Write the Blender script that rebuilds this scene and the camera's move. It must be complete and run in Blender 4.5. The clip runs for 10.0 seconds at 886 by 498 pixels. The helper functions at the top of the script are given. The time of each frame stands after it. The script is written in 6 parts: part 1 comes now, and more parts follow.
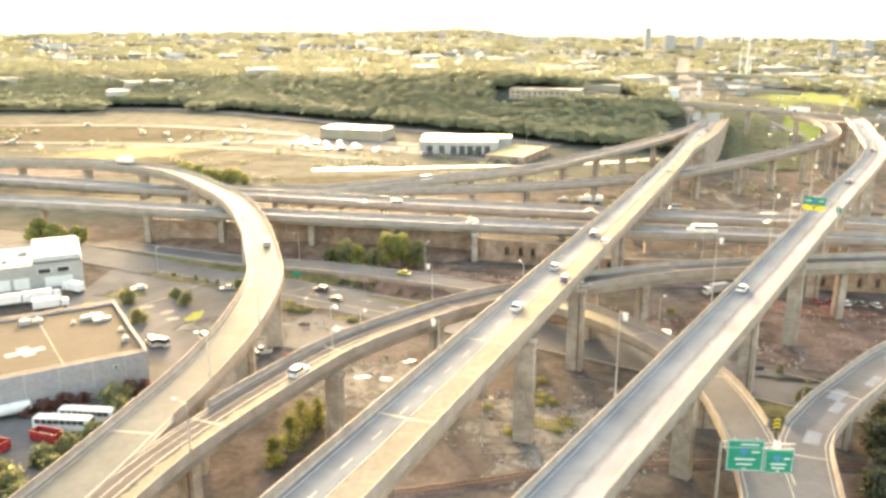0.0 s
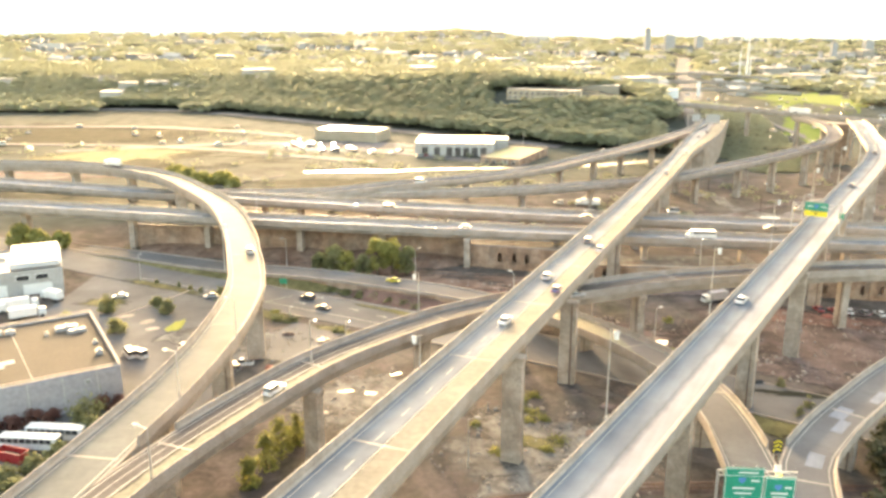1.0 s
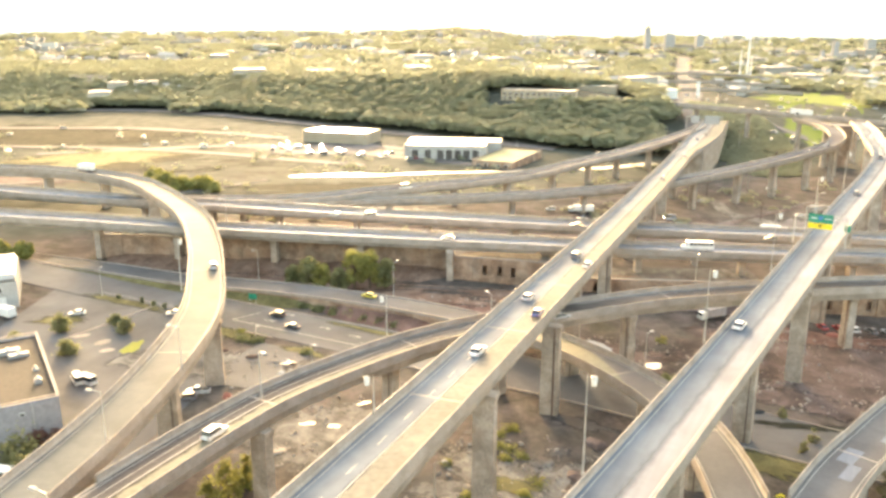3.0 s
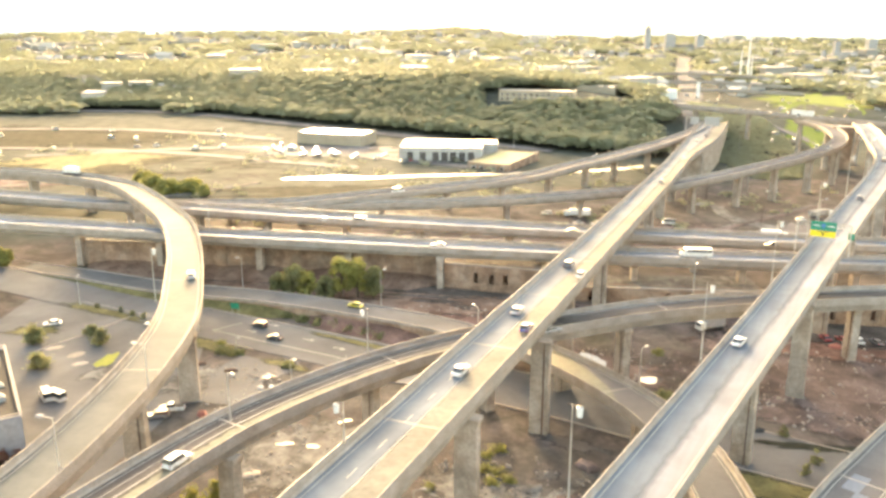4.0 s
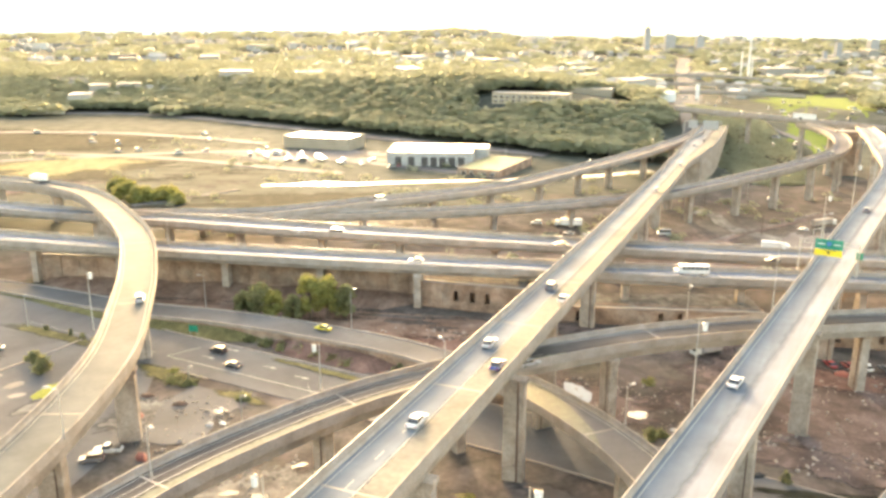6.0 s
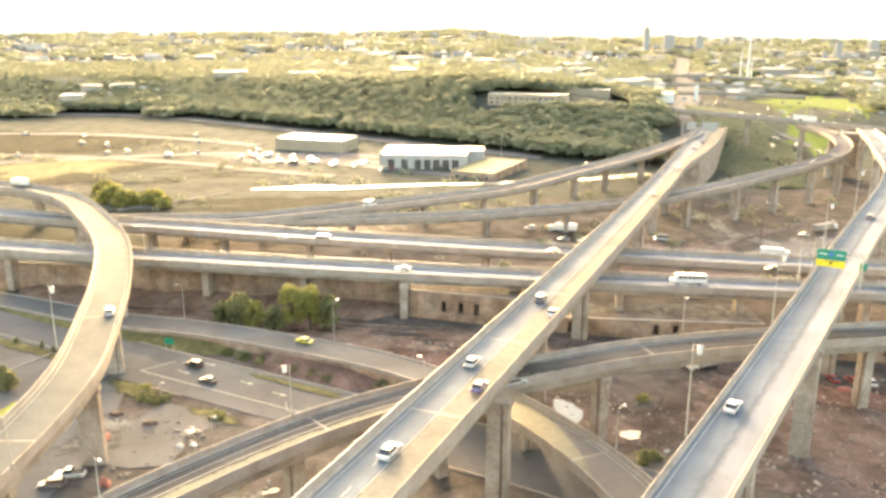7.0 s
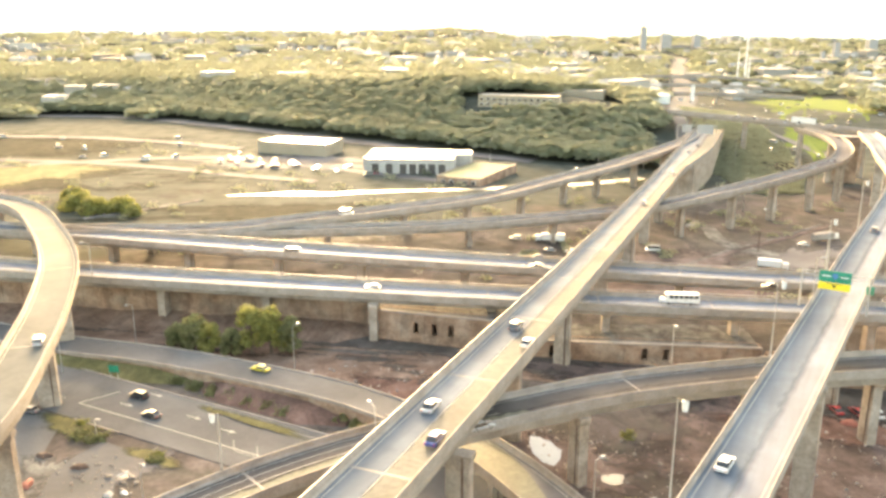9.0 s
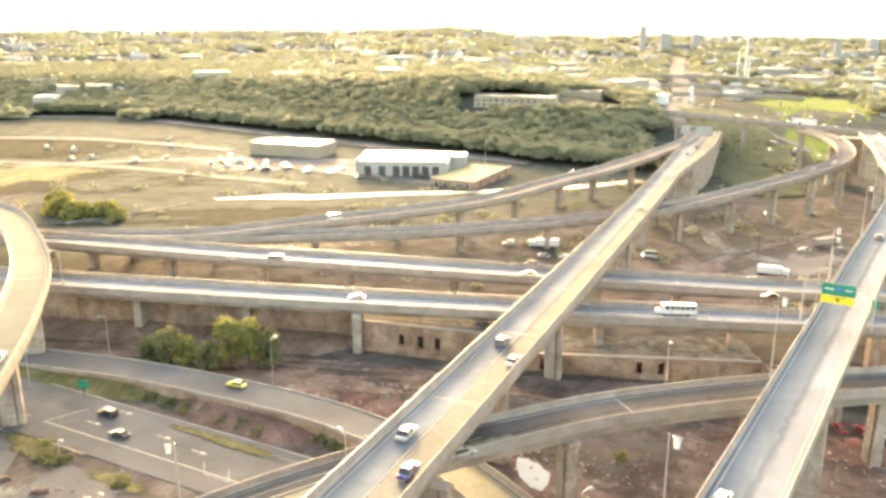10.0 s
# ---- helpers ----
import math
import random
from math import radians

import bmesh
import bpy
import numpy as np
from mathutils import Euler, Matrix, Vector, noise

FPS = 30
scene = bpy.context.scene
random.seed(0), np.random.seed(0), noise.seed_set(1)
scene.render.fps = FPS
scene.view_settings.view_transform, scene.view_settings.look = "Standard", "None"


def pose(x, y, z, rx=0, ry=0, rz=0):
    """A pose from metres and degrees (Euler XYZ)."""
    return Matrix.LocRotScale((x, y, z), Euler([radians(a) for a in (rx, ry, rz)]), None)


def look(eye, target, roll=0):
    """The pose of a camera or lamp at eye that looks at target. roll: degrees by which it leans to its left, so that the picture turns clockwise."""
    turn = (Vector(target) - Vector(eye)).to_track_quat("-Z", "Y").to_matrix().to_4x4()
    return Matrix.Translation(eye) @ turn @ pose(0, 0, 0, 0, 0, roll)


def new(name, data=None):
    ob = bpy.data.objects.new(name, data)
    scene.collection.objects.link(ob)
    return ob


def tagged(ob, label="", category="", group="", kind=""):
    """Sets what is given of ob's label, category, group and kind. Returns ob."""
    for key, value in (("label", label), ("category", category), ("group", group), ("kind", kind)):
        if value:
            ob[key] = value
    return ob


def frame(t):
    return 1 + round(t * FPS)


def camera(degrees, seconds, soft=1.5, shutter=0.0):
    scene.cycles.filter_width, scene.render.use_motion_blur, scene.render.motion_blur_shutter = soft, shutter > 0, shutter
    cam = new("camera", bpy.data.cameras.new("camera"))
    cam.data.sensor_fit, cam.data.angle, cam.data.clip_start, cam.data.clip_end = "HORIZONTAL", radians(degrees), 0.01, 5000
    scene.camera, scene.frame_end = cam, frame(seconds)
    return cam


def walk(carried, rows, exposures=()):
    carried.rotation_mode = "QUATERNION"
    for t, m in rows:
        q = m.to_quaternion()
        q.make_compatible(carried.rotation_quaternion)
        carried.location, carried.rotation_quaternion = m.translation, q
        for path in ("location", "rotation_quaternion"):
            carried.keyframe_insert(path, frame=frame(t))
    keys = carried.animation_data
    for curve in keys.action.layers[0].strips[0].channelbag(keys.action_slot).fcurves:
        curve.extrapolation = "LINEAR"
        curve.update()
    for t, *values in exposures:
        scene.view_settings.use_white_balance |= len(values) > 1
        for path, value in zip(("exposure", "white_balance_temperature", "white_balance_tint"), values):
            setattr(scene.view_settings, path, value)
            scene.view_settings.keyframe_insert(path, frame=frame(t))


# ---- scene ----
EXPO, KELVIN, TINT, SKY, SUN = 3.46, 8600, 10, 0.15, 0.54
cam = camera(57.13, 10.0, soft=3.1)
# seconds, eye x, y, z, yaw, pitch
PATH = [
    (0.0, 0.02, 0.06, 84.00, -0.002, -15.267),
    (0.5, 1.58, 4.10, 84.00, 0.008, -15.256),
    (1.0, 3.14, 8.14, 84.00, 0.014, -15.265),
    (1.5, 4.71, 12.21, 84.00, 0.020, -15.283),
    (2.0, 6.31, 16.34, 84.00, 0.029, -15.304),
    (2.5, 7.93, 20.55, 84.00, 0.044, -15.323),
    (4.0, 12.99, 33.67, 83.99, 0.111, -15.344),
    (4.5, 14.73, 38.18, 83.99, 0.134, -15.339),
    (5.0, 16.49, 42.74, 83.99, 0.153, -15.329),
    (5.5, 18.26, 47.32, 83.99, 0.164, -15.317),
    (7.0, 23.56, 61.06, 83.99, 0.137, -15.290),
    (7.5, 25.31, 65.60, 83.99, 0.107, -15.290),
    (8.0, 27.05, 70.11, 83.99, 0.070, -15.297),
    (8.5, 28.79, 74.61, 83.99, 0.032, -15.310),
    (9.0, 30.52, 79.09, 83.99, 0.000, -15.327),
    (9.5, 32.26, 83.60, 83.99, -0.015, -15.345),
    (10.0, 34.02, 88.18, 83.98, 0.000, -15.358),
]
walk(cam, [(t, pose(x, y, z, 90 + pitch, 0, yaw)) for t, x, y, z, yaw, pitch in PATH],
     [(0.0, EXPO, KELVIN, TINT), (10.0, EXPO, KELVIN, TINT)])

# ---- sky and sun ----
SUN_AZ, SUN_EL = 8.5, 11.5      # degrees left of the +y axis, and above the horizon
world = bpy.data.worlds.new("sky")
scene.world = world
world.use_nodes = True
wn = world.node_tree.nodes
sky = wn.new("ShaderNodeTexSky")
sky.sky_type = "NISHITA"
sky.sun_disc = False
sky.sun_elevation = radians(SUN_EL)
sky.sun_rotation = radians(-SUN_AZ)
sky.altitude = 100
sky.air_density = 1.0
sky.dust_density = 4.5
sky.ozone_density = 0.5
wn["Background"].inputs["Strength"].default_value = SKY
world.node_tree.links.new(sky.outputs[0], wn["Background"].inputs["Color"])
lamp_data = bpy.data.lights.new("sun", "SUN")
lamp_data.energy = SUN
lamp_data.angle = radians(1.2)
lamp_data.color = (1.0, 0.945, 0.84)
sun = new("sun", lamp_data)
a, e = radians(SUN_AZ), radians(SUN_EL)
sun.matrix_world = look((0, 0, 300), Vector((0, 0, 300)) - Vector((-math.sin(a) * math.cos(e), math.cos(a) * math.cos(e), math.sin(e))))

# ---- materials ----


def material(name, colours, scale=0.3, rough=0.8, metal=0.0, bump=0.2, fine=6.0, spots=None, random_tint=0.0, rough_var=0.1, spec=0.4, translucent=0.0, blotch=None, streak=False, grit=1.0):
    """Base colour between two or three colours by a broad noise, with a fine grain over it, and bump."""
    m = bpy.data.materials.new(name)
    m.use_nodes = True
    nt = m.node_tree
    n, k = nt.nodes, nt.links
    b = n["Principled BSDF"]
    co = n.new("ShaderNodeTexCoord")
    gm = n.new("ShaderNodeNewGeometry")
    broad = n.new("ShaderNodeTexNoise")
    broad.inputs["Scale"].default_value = scale
    broad.inputs["Detail"].default_value = 6
    broad.inputs["Roughness"].default_value = 0.62
    k.new(gm.outputs["Position"], broad.inputs["Vector"])
    ramp = n.new("ShaderNodeValToRGB")
    el = ramp.color_ramp.elements
    while len(el) < len(colours):
        el.new(0.5)
    for i, c in enumerate(colours):
        el[i].position = 0.32 + 0.36 * i / (len(colours) - 1)
        el[i].color = (*c, 1)
    k.new(broad.outputs["Fac"], ramp.inputs["Fac"])
    grain = n.new("ShaderNodeTexNoise")
    grain.inputs["Scale"].default_value = fine
    grain.inputs["Detail"].default_value = 4
    if streak:
        mp_ = n.new("ShaderNodeMapping")
        mp_.vector_type = "TEXTURE"
        mp_.inputs["Rotation"].default_value = (0, 0, radians(-27.5))
        mp_.inputs["Scale"].default_value = (1.0, 16.0, 1.0)
        k.new(gm.outputs["Position"], mp_.inputs["Vector"])
        k.new(mp_.outputs[0], grain.inputs["Vector"])
    else:
        k.new(gm.outputs["Position"], grain.inputs["Vector"])
    mr = n.new("ShaderNodeMapRange")
    mr.inputs["From Min"].default_value, mr.inputs["From Max"].default_value = 0.3, 0.7
    mr.inputs["To Min"].default_value, mr.inputs["To Max"].default_value = 1 - 0.18 * grit, 1 + 0.15 * grit
    k.new(grain.outputs["Fac"], mr.inputs["Value"])
    mul = n.new("ShaderNodeVectorMath")
    mul.operation = "SCALE"
    k.new(ramp.outputs["Color"], mul.inputs[0])
    k.new(mr.outputs[0], mul.inputs["Scale"])
    out = mul.outputs[0]
    if blotch:
        size, lo_, hi_ = blotch
        bl = n.new("ShaderNodeTexNoise")
        bl.inputs["Scale"].default_value, bl.inputs["Detail"].default_value, bl.inputs["Roughness"].default_value, bl.inputs["Distortion"].default_value = size, 7, 0.68, 0.6
        k.new(gm.outputs["Position"], bl.inputs["Vector"])
        m3 = n.new("ShaderNodeMapRange")
        m3.inputs["From Min"].default_value, m3.inputs["From Max"].default_value = 0.4, 0.6
        m3.inputs["To Min"].default_value, m3.inputs["To Max"].default_value = lo_, hi_
        k.new(bl.outputs["Fac"], m3.inputs["Value"])
        mul3 = n.new("ShaderNodeVectorMath")
        mul3.operation = "SCALE"
        k.new(out, mul3.inputs[0])
        k.new(m3.outputs[0], mul3.inputs["Scale"])
        out = mul3.outputs[0]
    if random_tint:
        oi = n.new("ShaderNodeObjectInfo") if random_tint < 1 else None
        src = oi.outputs["Random"] if oi else gm.outputs["Random Per Island"]
        m2 = n.new("ShaderNodeMapRange")
        amt = random_tint if random_tint < 1 else random_tint - 1
        m2.inputs["To Min"].default_value, m2.inputs["To Max"].default_value = 1 - amt, 1 + amt
        k.new(src, m2.inputs["Value"])
        mul2 = n.new("ShaderNodeVectorMath")
        mul2.operation = "SCALE"
        k.new(out, mul2.inputs[0])
        k.new(m2.outputs[0], mul2.inputs["Scale"])
        out = mul2.outputs[0]
    k.new(out, b.inputs["Base Color"])
    b.inputs["Metallic"].default_value = metal
    b.inputs["Specular IOR Level"].default_value = spec
    rr = n.new("ShaderNodeMapRange")
    rr.inputs["To Min"].default_value, rr.inputs["To Max"].default_value = max(0.02, rough - rough_var), min(1.0, rough + rough_var)
    k.new(broad.outputs["Fac"], rr.inputs["Value"])
    k.new(rr.outputs[0], b.inputs["Roughness"])
    if bump:
        bp = n.new("ShaderNodeBump")
        bp.inputs["Strength"].default_value = bump
        bp.inputs["Distance"].default_value = 0.05
        k.new(grain.outputs["Fac"], bp.inputs["Height"])
        k.new(bp.outputs[0], b.inputs["Normal"])
    if translucent:
        tr = n.new("ShaderNodeBsdfTranslucent")
        k.new(out, tr.inputs["Color"])
        mx = n.new("ShaderNodeMixShader")
        mx.inputs[0].default_value = translucent
        k.new(b.outputs[0], mx.inputs[1])
        k.new(tr.outputs[0], mx.inputs[2])
        k.new(mx.outputs[0], n["Material Output"].inputs["Surface"])
    return m


CONCRETE = material("weathered concrete", [(0.245, 0.205, 0.175), (0.305, 0.264, 0.228), (0.358, 0.310, 0.272)], 0.12, 0.85, fine=2.5, blotch=(0.12, 0.82, 1.1), spec=0.15)
PARAPET = material("parapet concrete", [(0.227, 0.192, 0.167), (0.285, 0.247, 0.216), (0.337, 0.295, 0.266)], 0.25, 0.7, fine=3.0, spec=0.15)
PIER = material("stained pier concrete", [(0.257, 0.201, 0.163), (0.341, 0.283, 0.235), (0.398, 0.338, 0.287)], 0.2, 0.9, fine=2.0, blotch=(0.25, 0.78, 1.12), spec=0.15)
DECK = material("worn pale road deck", [(0.111, 0.124, 0.148), (0.140, 0.155, 0.187), (0.166, 0.185, 0.223)], 0.07, 0.8, bump=0.1, fine=1.2, rough_var=0.08, spec=0.32, streak=True, blotch=(0.05, 0.9, 1.08), grit=0.6)
# Bluish dark tone stands in for the parapet's shade on the lane.
LANE = material("darker lane with parapet shade", [(0.081, 0.097, 0.121), (0.106, 0.127, 0.153), (0.142, 0.164, 0.189)], 0.06, 0.93, bump=0.05, fine=1.0, rough_var=0.05, spec=0.2, streak=True, blotch=(0.05, 0.92, 1.08), grit=0.5)
SHEEN = material("traffic-polished pale concrete", [(0.085, 0.090, 0.088), (0.104, 0.109, 0.107), (0.123, 0.130, 0.126)], 0.08, 0.7, bump=0.05, fine=1.0, rough_var=0.06, spec=0.04, blotch=(0.06, 0.9, 1.06), grit=0.4)
STREETGREY = material("pale grey street asphalt", [(0.098, 0.096, 0.095), (0.117, 0.113, 0.114), (0.132, 0.130, 0.130)], 0.05, 0.85, bump=0.02, fine=1.5, spec=0.06, blotch=(0.06, 0.88, 1.1), grit=0.35)
ASPHALT = material("grey asphalt", [(0.104, 0.095, 0.094), (0.136, 0.124, 0.122), (0.162, 0.147, 0.144)], 0.05, 0.85, bump=0.1, fine=1.5, spec=0.06, blotch=(0.05, 0.86, 1.1))
PALE = material("pale concrete carriageway", [(0.105, 0.102, 0.091), (0.129, 0.126, 0.113), (0.154, 0.150, 0.134)], 0.08, 0.8, bump=0.08, fine=1.0, rough_var=0.08, blotch=(0.06, 0.88, 1.08), spec=0.09)
REDDIRT = material("reddish bare dirt", [(0.108, 0.064, 0.052), (0.151, 0.092, 0.075), (0.186, 0.119, 0.100)], 0.12, 0.95, fine=1.2, blotch=(0.16, 0.68, 1.18), spec=0.02)
PUDDLE = material("still puddle water", [(0.06, 0.055, 0.05), (0.09, 0.08, 0.07)], 0.3, 0.05, bump=0.0, rough_var=0.02, spec=0.5)
# Pale bluish colour stands in for the white sky's reflection.
SKYPUDDLE = material("puddle water with sky in its colour", [(0.380, 0.416, 0.454), (0.441, 0.480, 0.521)], 0.2, 0.08, bump=0.0, rough_var=0.03, spec=0.8, grit=0.2)
# Yellow cream tint stands in for low sun glaring on the ramps.
SUNLITCREAM = material("cream concrete with low sun in it", [(0.122, 0.119, 0.091), (0.144, 0.140, 0.109), (0.165, 0.160, 0.124)], 0.1, 0.75, bump=0.08, fine=1.0, spec=0.08)
# Holds shade on the forking ramp; plain tone on wet earth and doors.
BROWNLANE = material("dark brown shade and earth tone", [(0.061, 0.056, 0.054), (0.083, 0.075, 0.072), (0.108, 0.100, 0.094)], 0.07, 0.85, bump=0.1, fine=1.2, spec=0.03, grit=0.5)
GLARE = material("pale road with sun glare in it", [(0.240, 0.206, 0.158), (0.288, 0.252, 0.194)], 0.06, 0.32, bump=0.05, fine=1.0, rough_var=0.08)
EARTH = material("dirt and dry grass", [(0.082, 0.074, 0.055), (0.121, 0.098, 0.089), (0.094, 0.083, 0.072), (0.149, 0.121, 0.111)], 0.03, 0.95, fine=0.8, blotch=(0.09, 0.62, 1.16), spec=0.02)
DIRT = material("pale sandy dirt", [(0.102, 0.090, 0.082), (0.176, 0.166, 0.152), (0.130, 0.117, 0.107)], 0.10, 0.95, fine=1.4, blotch=(0.22, 0.55, 1.3), spec=0.02)
REDEARTH = material("reddish brown earth", [(0.150, 0.090, 0.064), (0.204, 0.133, 0.100), (0.247, 0.172, 0.134)], 0.12, 0.95, fine=1.2, blotch=(0.16, 0.7, 1.15), spec=0.08)
MUD = material("dark packed dirt", [(0.087, 0.067, 0.060), (0.126, 0.095, 0.087), (0.159, 0.123, 0.114)], 0.07, 0.9, fine=1.2, blotch=(0.14, 0.7, 1.2), spec=0.02)
GRASS = material("rough grass", [(0.022, 0.023, 0.018), (0.031, 0.032, 0.024), (0.040, 0.040, 0.032)], 0.15, 0.95, fine=3.0, blotch=(0.2, 0.7, 1.2), spec=0.02)
VERGE = material("green verge grass", [(0.088, 0.080, 0.036), (0.118, 0.106, 0.050), (0.143, 0.128, 0.066)], 0.15, 0.95, fine=3.0, blotch=(0.2, 0.75, 1.2), spec=0.08)
LAWN = material("sunlit lawn", [(0.078, 0.114, 0.018), (0.108, 0.144, 0.024)], 0.05, 0.95, fine=0.8, spec=0.08)
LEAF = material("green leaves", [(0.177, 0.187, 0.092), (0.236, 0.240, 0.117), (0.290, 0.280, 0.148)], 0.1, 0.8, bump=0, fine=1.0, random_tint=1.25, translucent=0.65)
# Darkened copy of LEAF: shade below the ramps put into the colour.
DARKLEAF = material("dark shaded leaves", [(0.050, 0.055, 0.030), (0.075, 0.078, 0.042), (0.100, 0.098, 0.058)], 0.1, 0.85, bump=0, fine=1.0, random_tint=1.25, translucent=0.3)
# Lightened far past LEAF, so that haze sits in the leaf colour.
FARLEAF = material("haze-paled far leaves", [(0.358, 0.372, 0.250), (0.405, 0.419, 0.289)], 0.02, 0.7, bump=0, fine=0.2, random_tint=1.02, translucent=0.75, spec=0.6)
REDLEAF = material("dark red leaves", [(0.11, 0.05, 0.04), (0.17, 0.075, 0.06), (0.21, 0.11, 0.08)], 0.1, 0.8, bump=0, fine=1.0, random_tint=1.25, translucent=0.45)
# Brighter copy of LEAF with sunlight in its colour; plain tone on weeds.
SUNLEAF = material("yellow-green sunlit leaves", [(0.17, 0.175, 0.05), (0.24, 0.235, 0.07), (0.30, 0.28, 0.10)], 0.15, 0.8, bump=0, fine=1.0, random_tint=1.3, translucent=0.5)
BARK = material("bark", [(0.09, 0.065, 0.045), (0.15, 0.11, 0.08)], 1.0, 0.95, fine=6)
STEEL = material("galvanised steel", [(0.42, 0.41, 0.38), (0.52, 0.50, 0.47)], 0.8, 0.5, metal=0.6, bump=0.05)
RUST = material("rusty steel", [(0.085, 0.055, 0.042), (0.15, 0.09, 0.065)], 0.8, 0.85, bump=0.2)
WALL = material("brown-stained retaining concrete", [(0.224, 0.143, 0.101), (0.303, 0.206, 0.150), (0.370, 0.284, 0.221)], 0.18, 0.9, fine=1.6, blotch=(0.16, 0.7, 1.15), spec=0.08)
RENDER = material("off-white rendered wall", [(0.285, 0.277, 0.262), (0.352, 0.345, 0.330)], 0.15, 0.8, fine=2.0)
WHITE = material("white paint", [(0.612, 0.603, 0.578), (0.680, 0.671, 0.646)], 0.4, 0.45, bump=0.02)
LINE = material("worn road paint", [(0.265, 0.250, 0.226), (0.374, 0.359, 0.328)], 0.5, 0.7, bump=0.05)
GREENSIGN = material("green sign sheeting", [(0.0, 0.19, 0.12), (0.0, 0.23, 0.15)], 0.5, 0.4, bump=0)
LIME = material("yellow-green short turf", [(0.195, 0.205, 0.029), (0.264, 0.254, 0.044)], 0.5, 0.9, fine=3.0)
YELLOWSIGN = material("yellow sign sheeting", [(0.75, 0.55, 0.03), (0.8, 0.6, 0.05)], 0.5, 0.4, bump=0)
BLUESIGN = material("blue shield sheeting", [(0.05, 0.16, 0.38), (0.07, 0.2, 0.42)], 0.5, 0.4, bump=0)
BLACK = material("black rubber", [(0.02, 0.02, 0.02), (0.035, 0.035, 0.035)], 1.0, 0.8, bump=0)
GLASS = material("dark glazing", [(0.02, 0.022, 0.025), (0.04, 0.042, 0.045)], 0.5, 0.12, bump=0, rough_var=0.04, spec=0.6)
DARK = material("dark recess", [(0.03, 0.025, 0.02), (0.05, 0.042, 0.035)], 0.5, 0.9)
ROOF = material("brown gravel roof", [(0.038, 0.030, 0.022), (0.049, 0.039, 0.030), (0.059, 0.046, 0.037)], 0.08, 0.95, fine=1.5)
SIDING = material("pale grey siding", [(0.277, 0.264, 0.276), (0.305, 0.292, 0.299)], 0.05, 0.7, fine=1.0, bump=0.03)
METALROOF = material("pale sheet metal roof", [(0.288, 0.288, 0.289), (0.345, 0.339, 0.331)], 0.05, 0.4, metal=0.2, bump=0.05)
BRICKRED = material("red painted shed wall", [(0.24, 0.08, 0.06), (0.32, 0.12, 0.09)], 0.2, 0.85)
BEIGE = material("beige wall", [(0.268, 0.221, 0.162), (0.332, 0.277, 0.210)], 0.1, 0.85)
GREENROOF = material("green planted roof", [(0.161, 0.165, 0.086), (0.198, 0.205, 0.115)], 0.06, 0.9)
TOWN = material("town walls and roofs", [(0.255, 0.230, 0.196), (0.383, 0.357, 0.323)], 0.01, 0.8, bump=0, random_tint=1.45)
PAINTS = {}
for cname, c in (("white", (0.62, 0.62, 0.60)), ("silver", (0.42, 0.42, 0.42)), ("black", (0.025, 0.025, 0.028)),
                 ("grey", (0.14, 0.14, 0.15)), ("red", (0.35, 0.03, 0.03)), ("blue", (0.05, 0.07, 0.22)), ("yellow", (0.6, 0.5, 0.05))):
    PAINTS[cname] = material(cname + " car paint", [tuple(v * 0.92 for v in c), c], 0.6, 0.28, bump=0, rough_var=0.05, spec=0.6)


def meadow(m, colours, start, end):
    """Lets rough grass take over from the bare dirt, in ragged drifts, from one distance to another along y."""
    nt = m.node_tree
    n, k = nt.nodes, nt.links
    b = n["Principled BSDF"]
    old = b.inputs["Base Color"].links[0].from_socket
    gm = n.new("ShaderNodeNewGeometry")
    xyz = n.new("ShaderNodeSeparateXYZ")
    k.new(gm.outputs["Position"], xyz.inputs[0])
    far = n.new("ShaderNodeMapRange")
    far.inputs["From Min"].default_value, far.inputs["From Max"].default_value = start, end
    far.inputs["To Min"].default_value, far.inputs["To Max"].default_value = -0.4, 0.28
    skew = n.new("ShaderNodeMath")
    skew.operation = "SUBTRACT"
    k.new(xyz.outputs["Y"], skew.inputs[0])
    half = n.new("ShaderNodeMath")
    half.operation, half.inputs[1].default_value = "MULTIPLY", 0.5
    k.new(xyz.outputs["X"], half.inputs[0])
    k.new(half.outputs[0], skew.inputs[1])
    k.new(skew.outputs[0], far.inputs["Value"])
    drift = n.new("ShaderNodeTexNoise")
    drift.inputs["Scale"].default_value, drift.inputs["Detail"].default_value, drift.inputs["Roughness"].default_value = 0.018, 7, 0.68
    k.new(gm.outputs["Position"], drift.inputs["Vector"])
    add = n.new("ShaderNodeMath")
    k.new(far.outputs[0], add.inputs[0])
    k.new(drift.outputs["Fac"], add.inputs[1])
    edge = n.new("ShaderNodeMapRange")
    edge.inputs["From Min"].default_value, edge.inputs["From Max"].default_value = 0.42, 0.62
    k.new(add.outputs[0], edge.inputs["Value"])
    tuft = n.new("ShaderNodeTexNoise")
    tuft.inputs["Scale"].default_value, tuft.inputs["Detail"].default_value = 0.09, 8
    k.new(gm.outputs["Position"], tuft.inputs["Vector"])
    ramp = n.new("ShaderNodeValToRGB")
    ramp.color_ramp.elements[0].position, ramp.color_ramp.elements[1].position = 0.36, 0.64
    for e_, c in zip(ramp.color_ramp.elements, colours):
        e_.color = (*c, 1)
    k.new(tuft.outputs["Fac"], ramp.inputs["Fac"])
    mix = n.new("ShaderNodeMix")
    mix.data_type = "RGBA"
    k.new(edge.outputs[0], mix.inputs[0])
    k.new(old, mix.inputs[6])
    k.new(ramp.outputs["Color"], mix.inputs[7])
    k.new(mix.outputs[2], b.inputs["Base Color"])


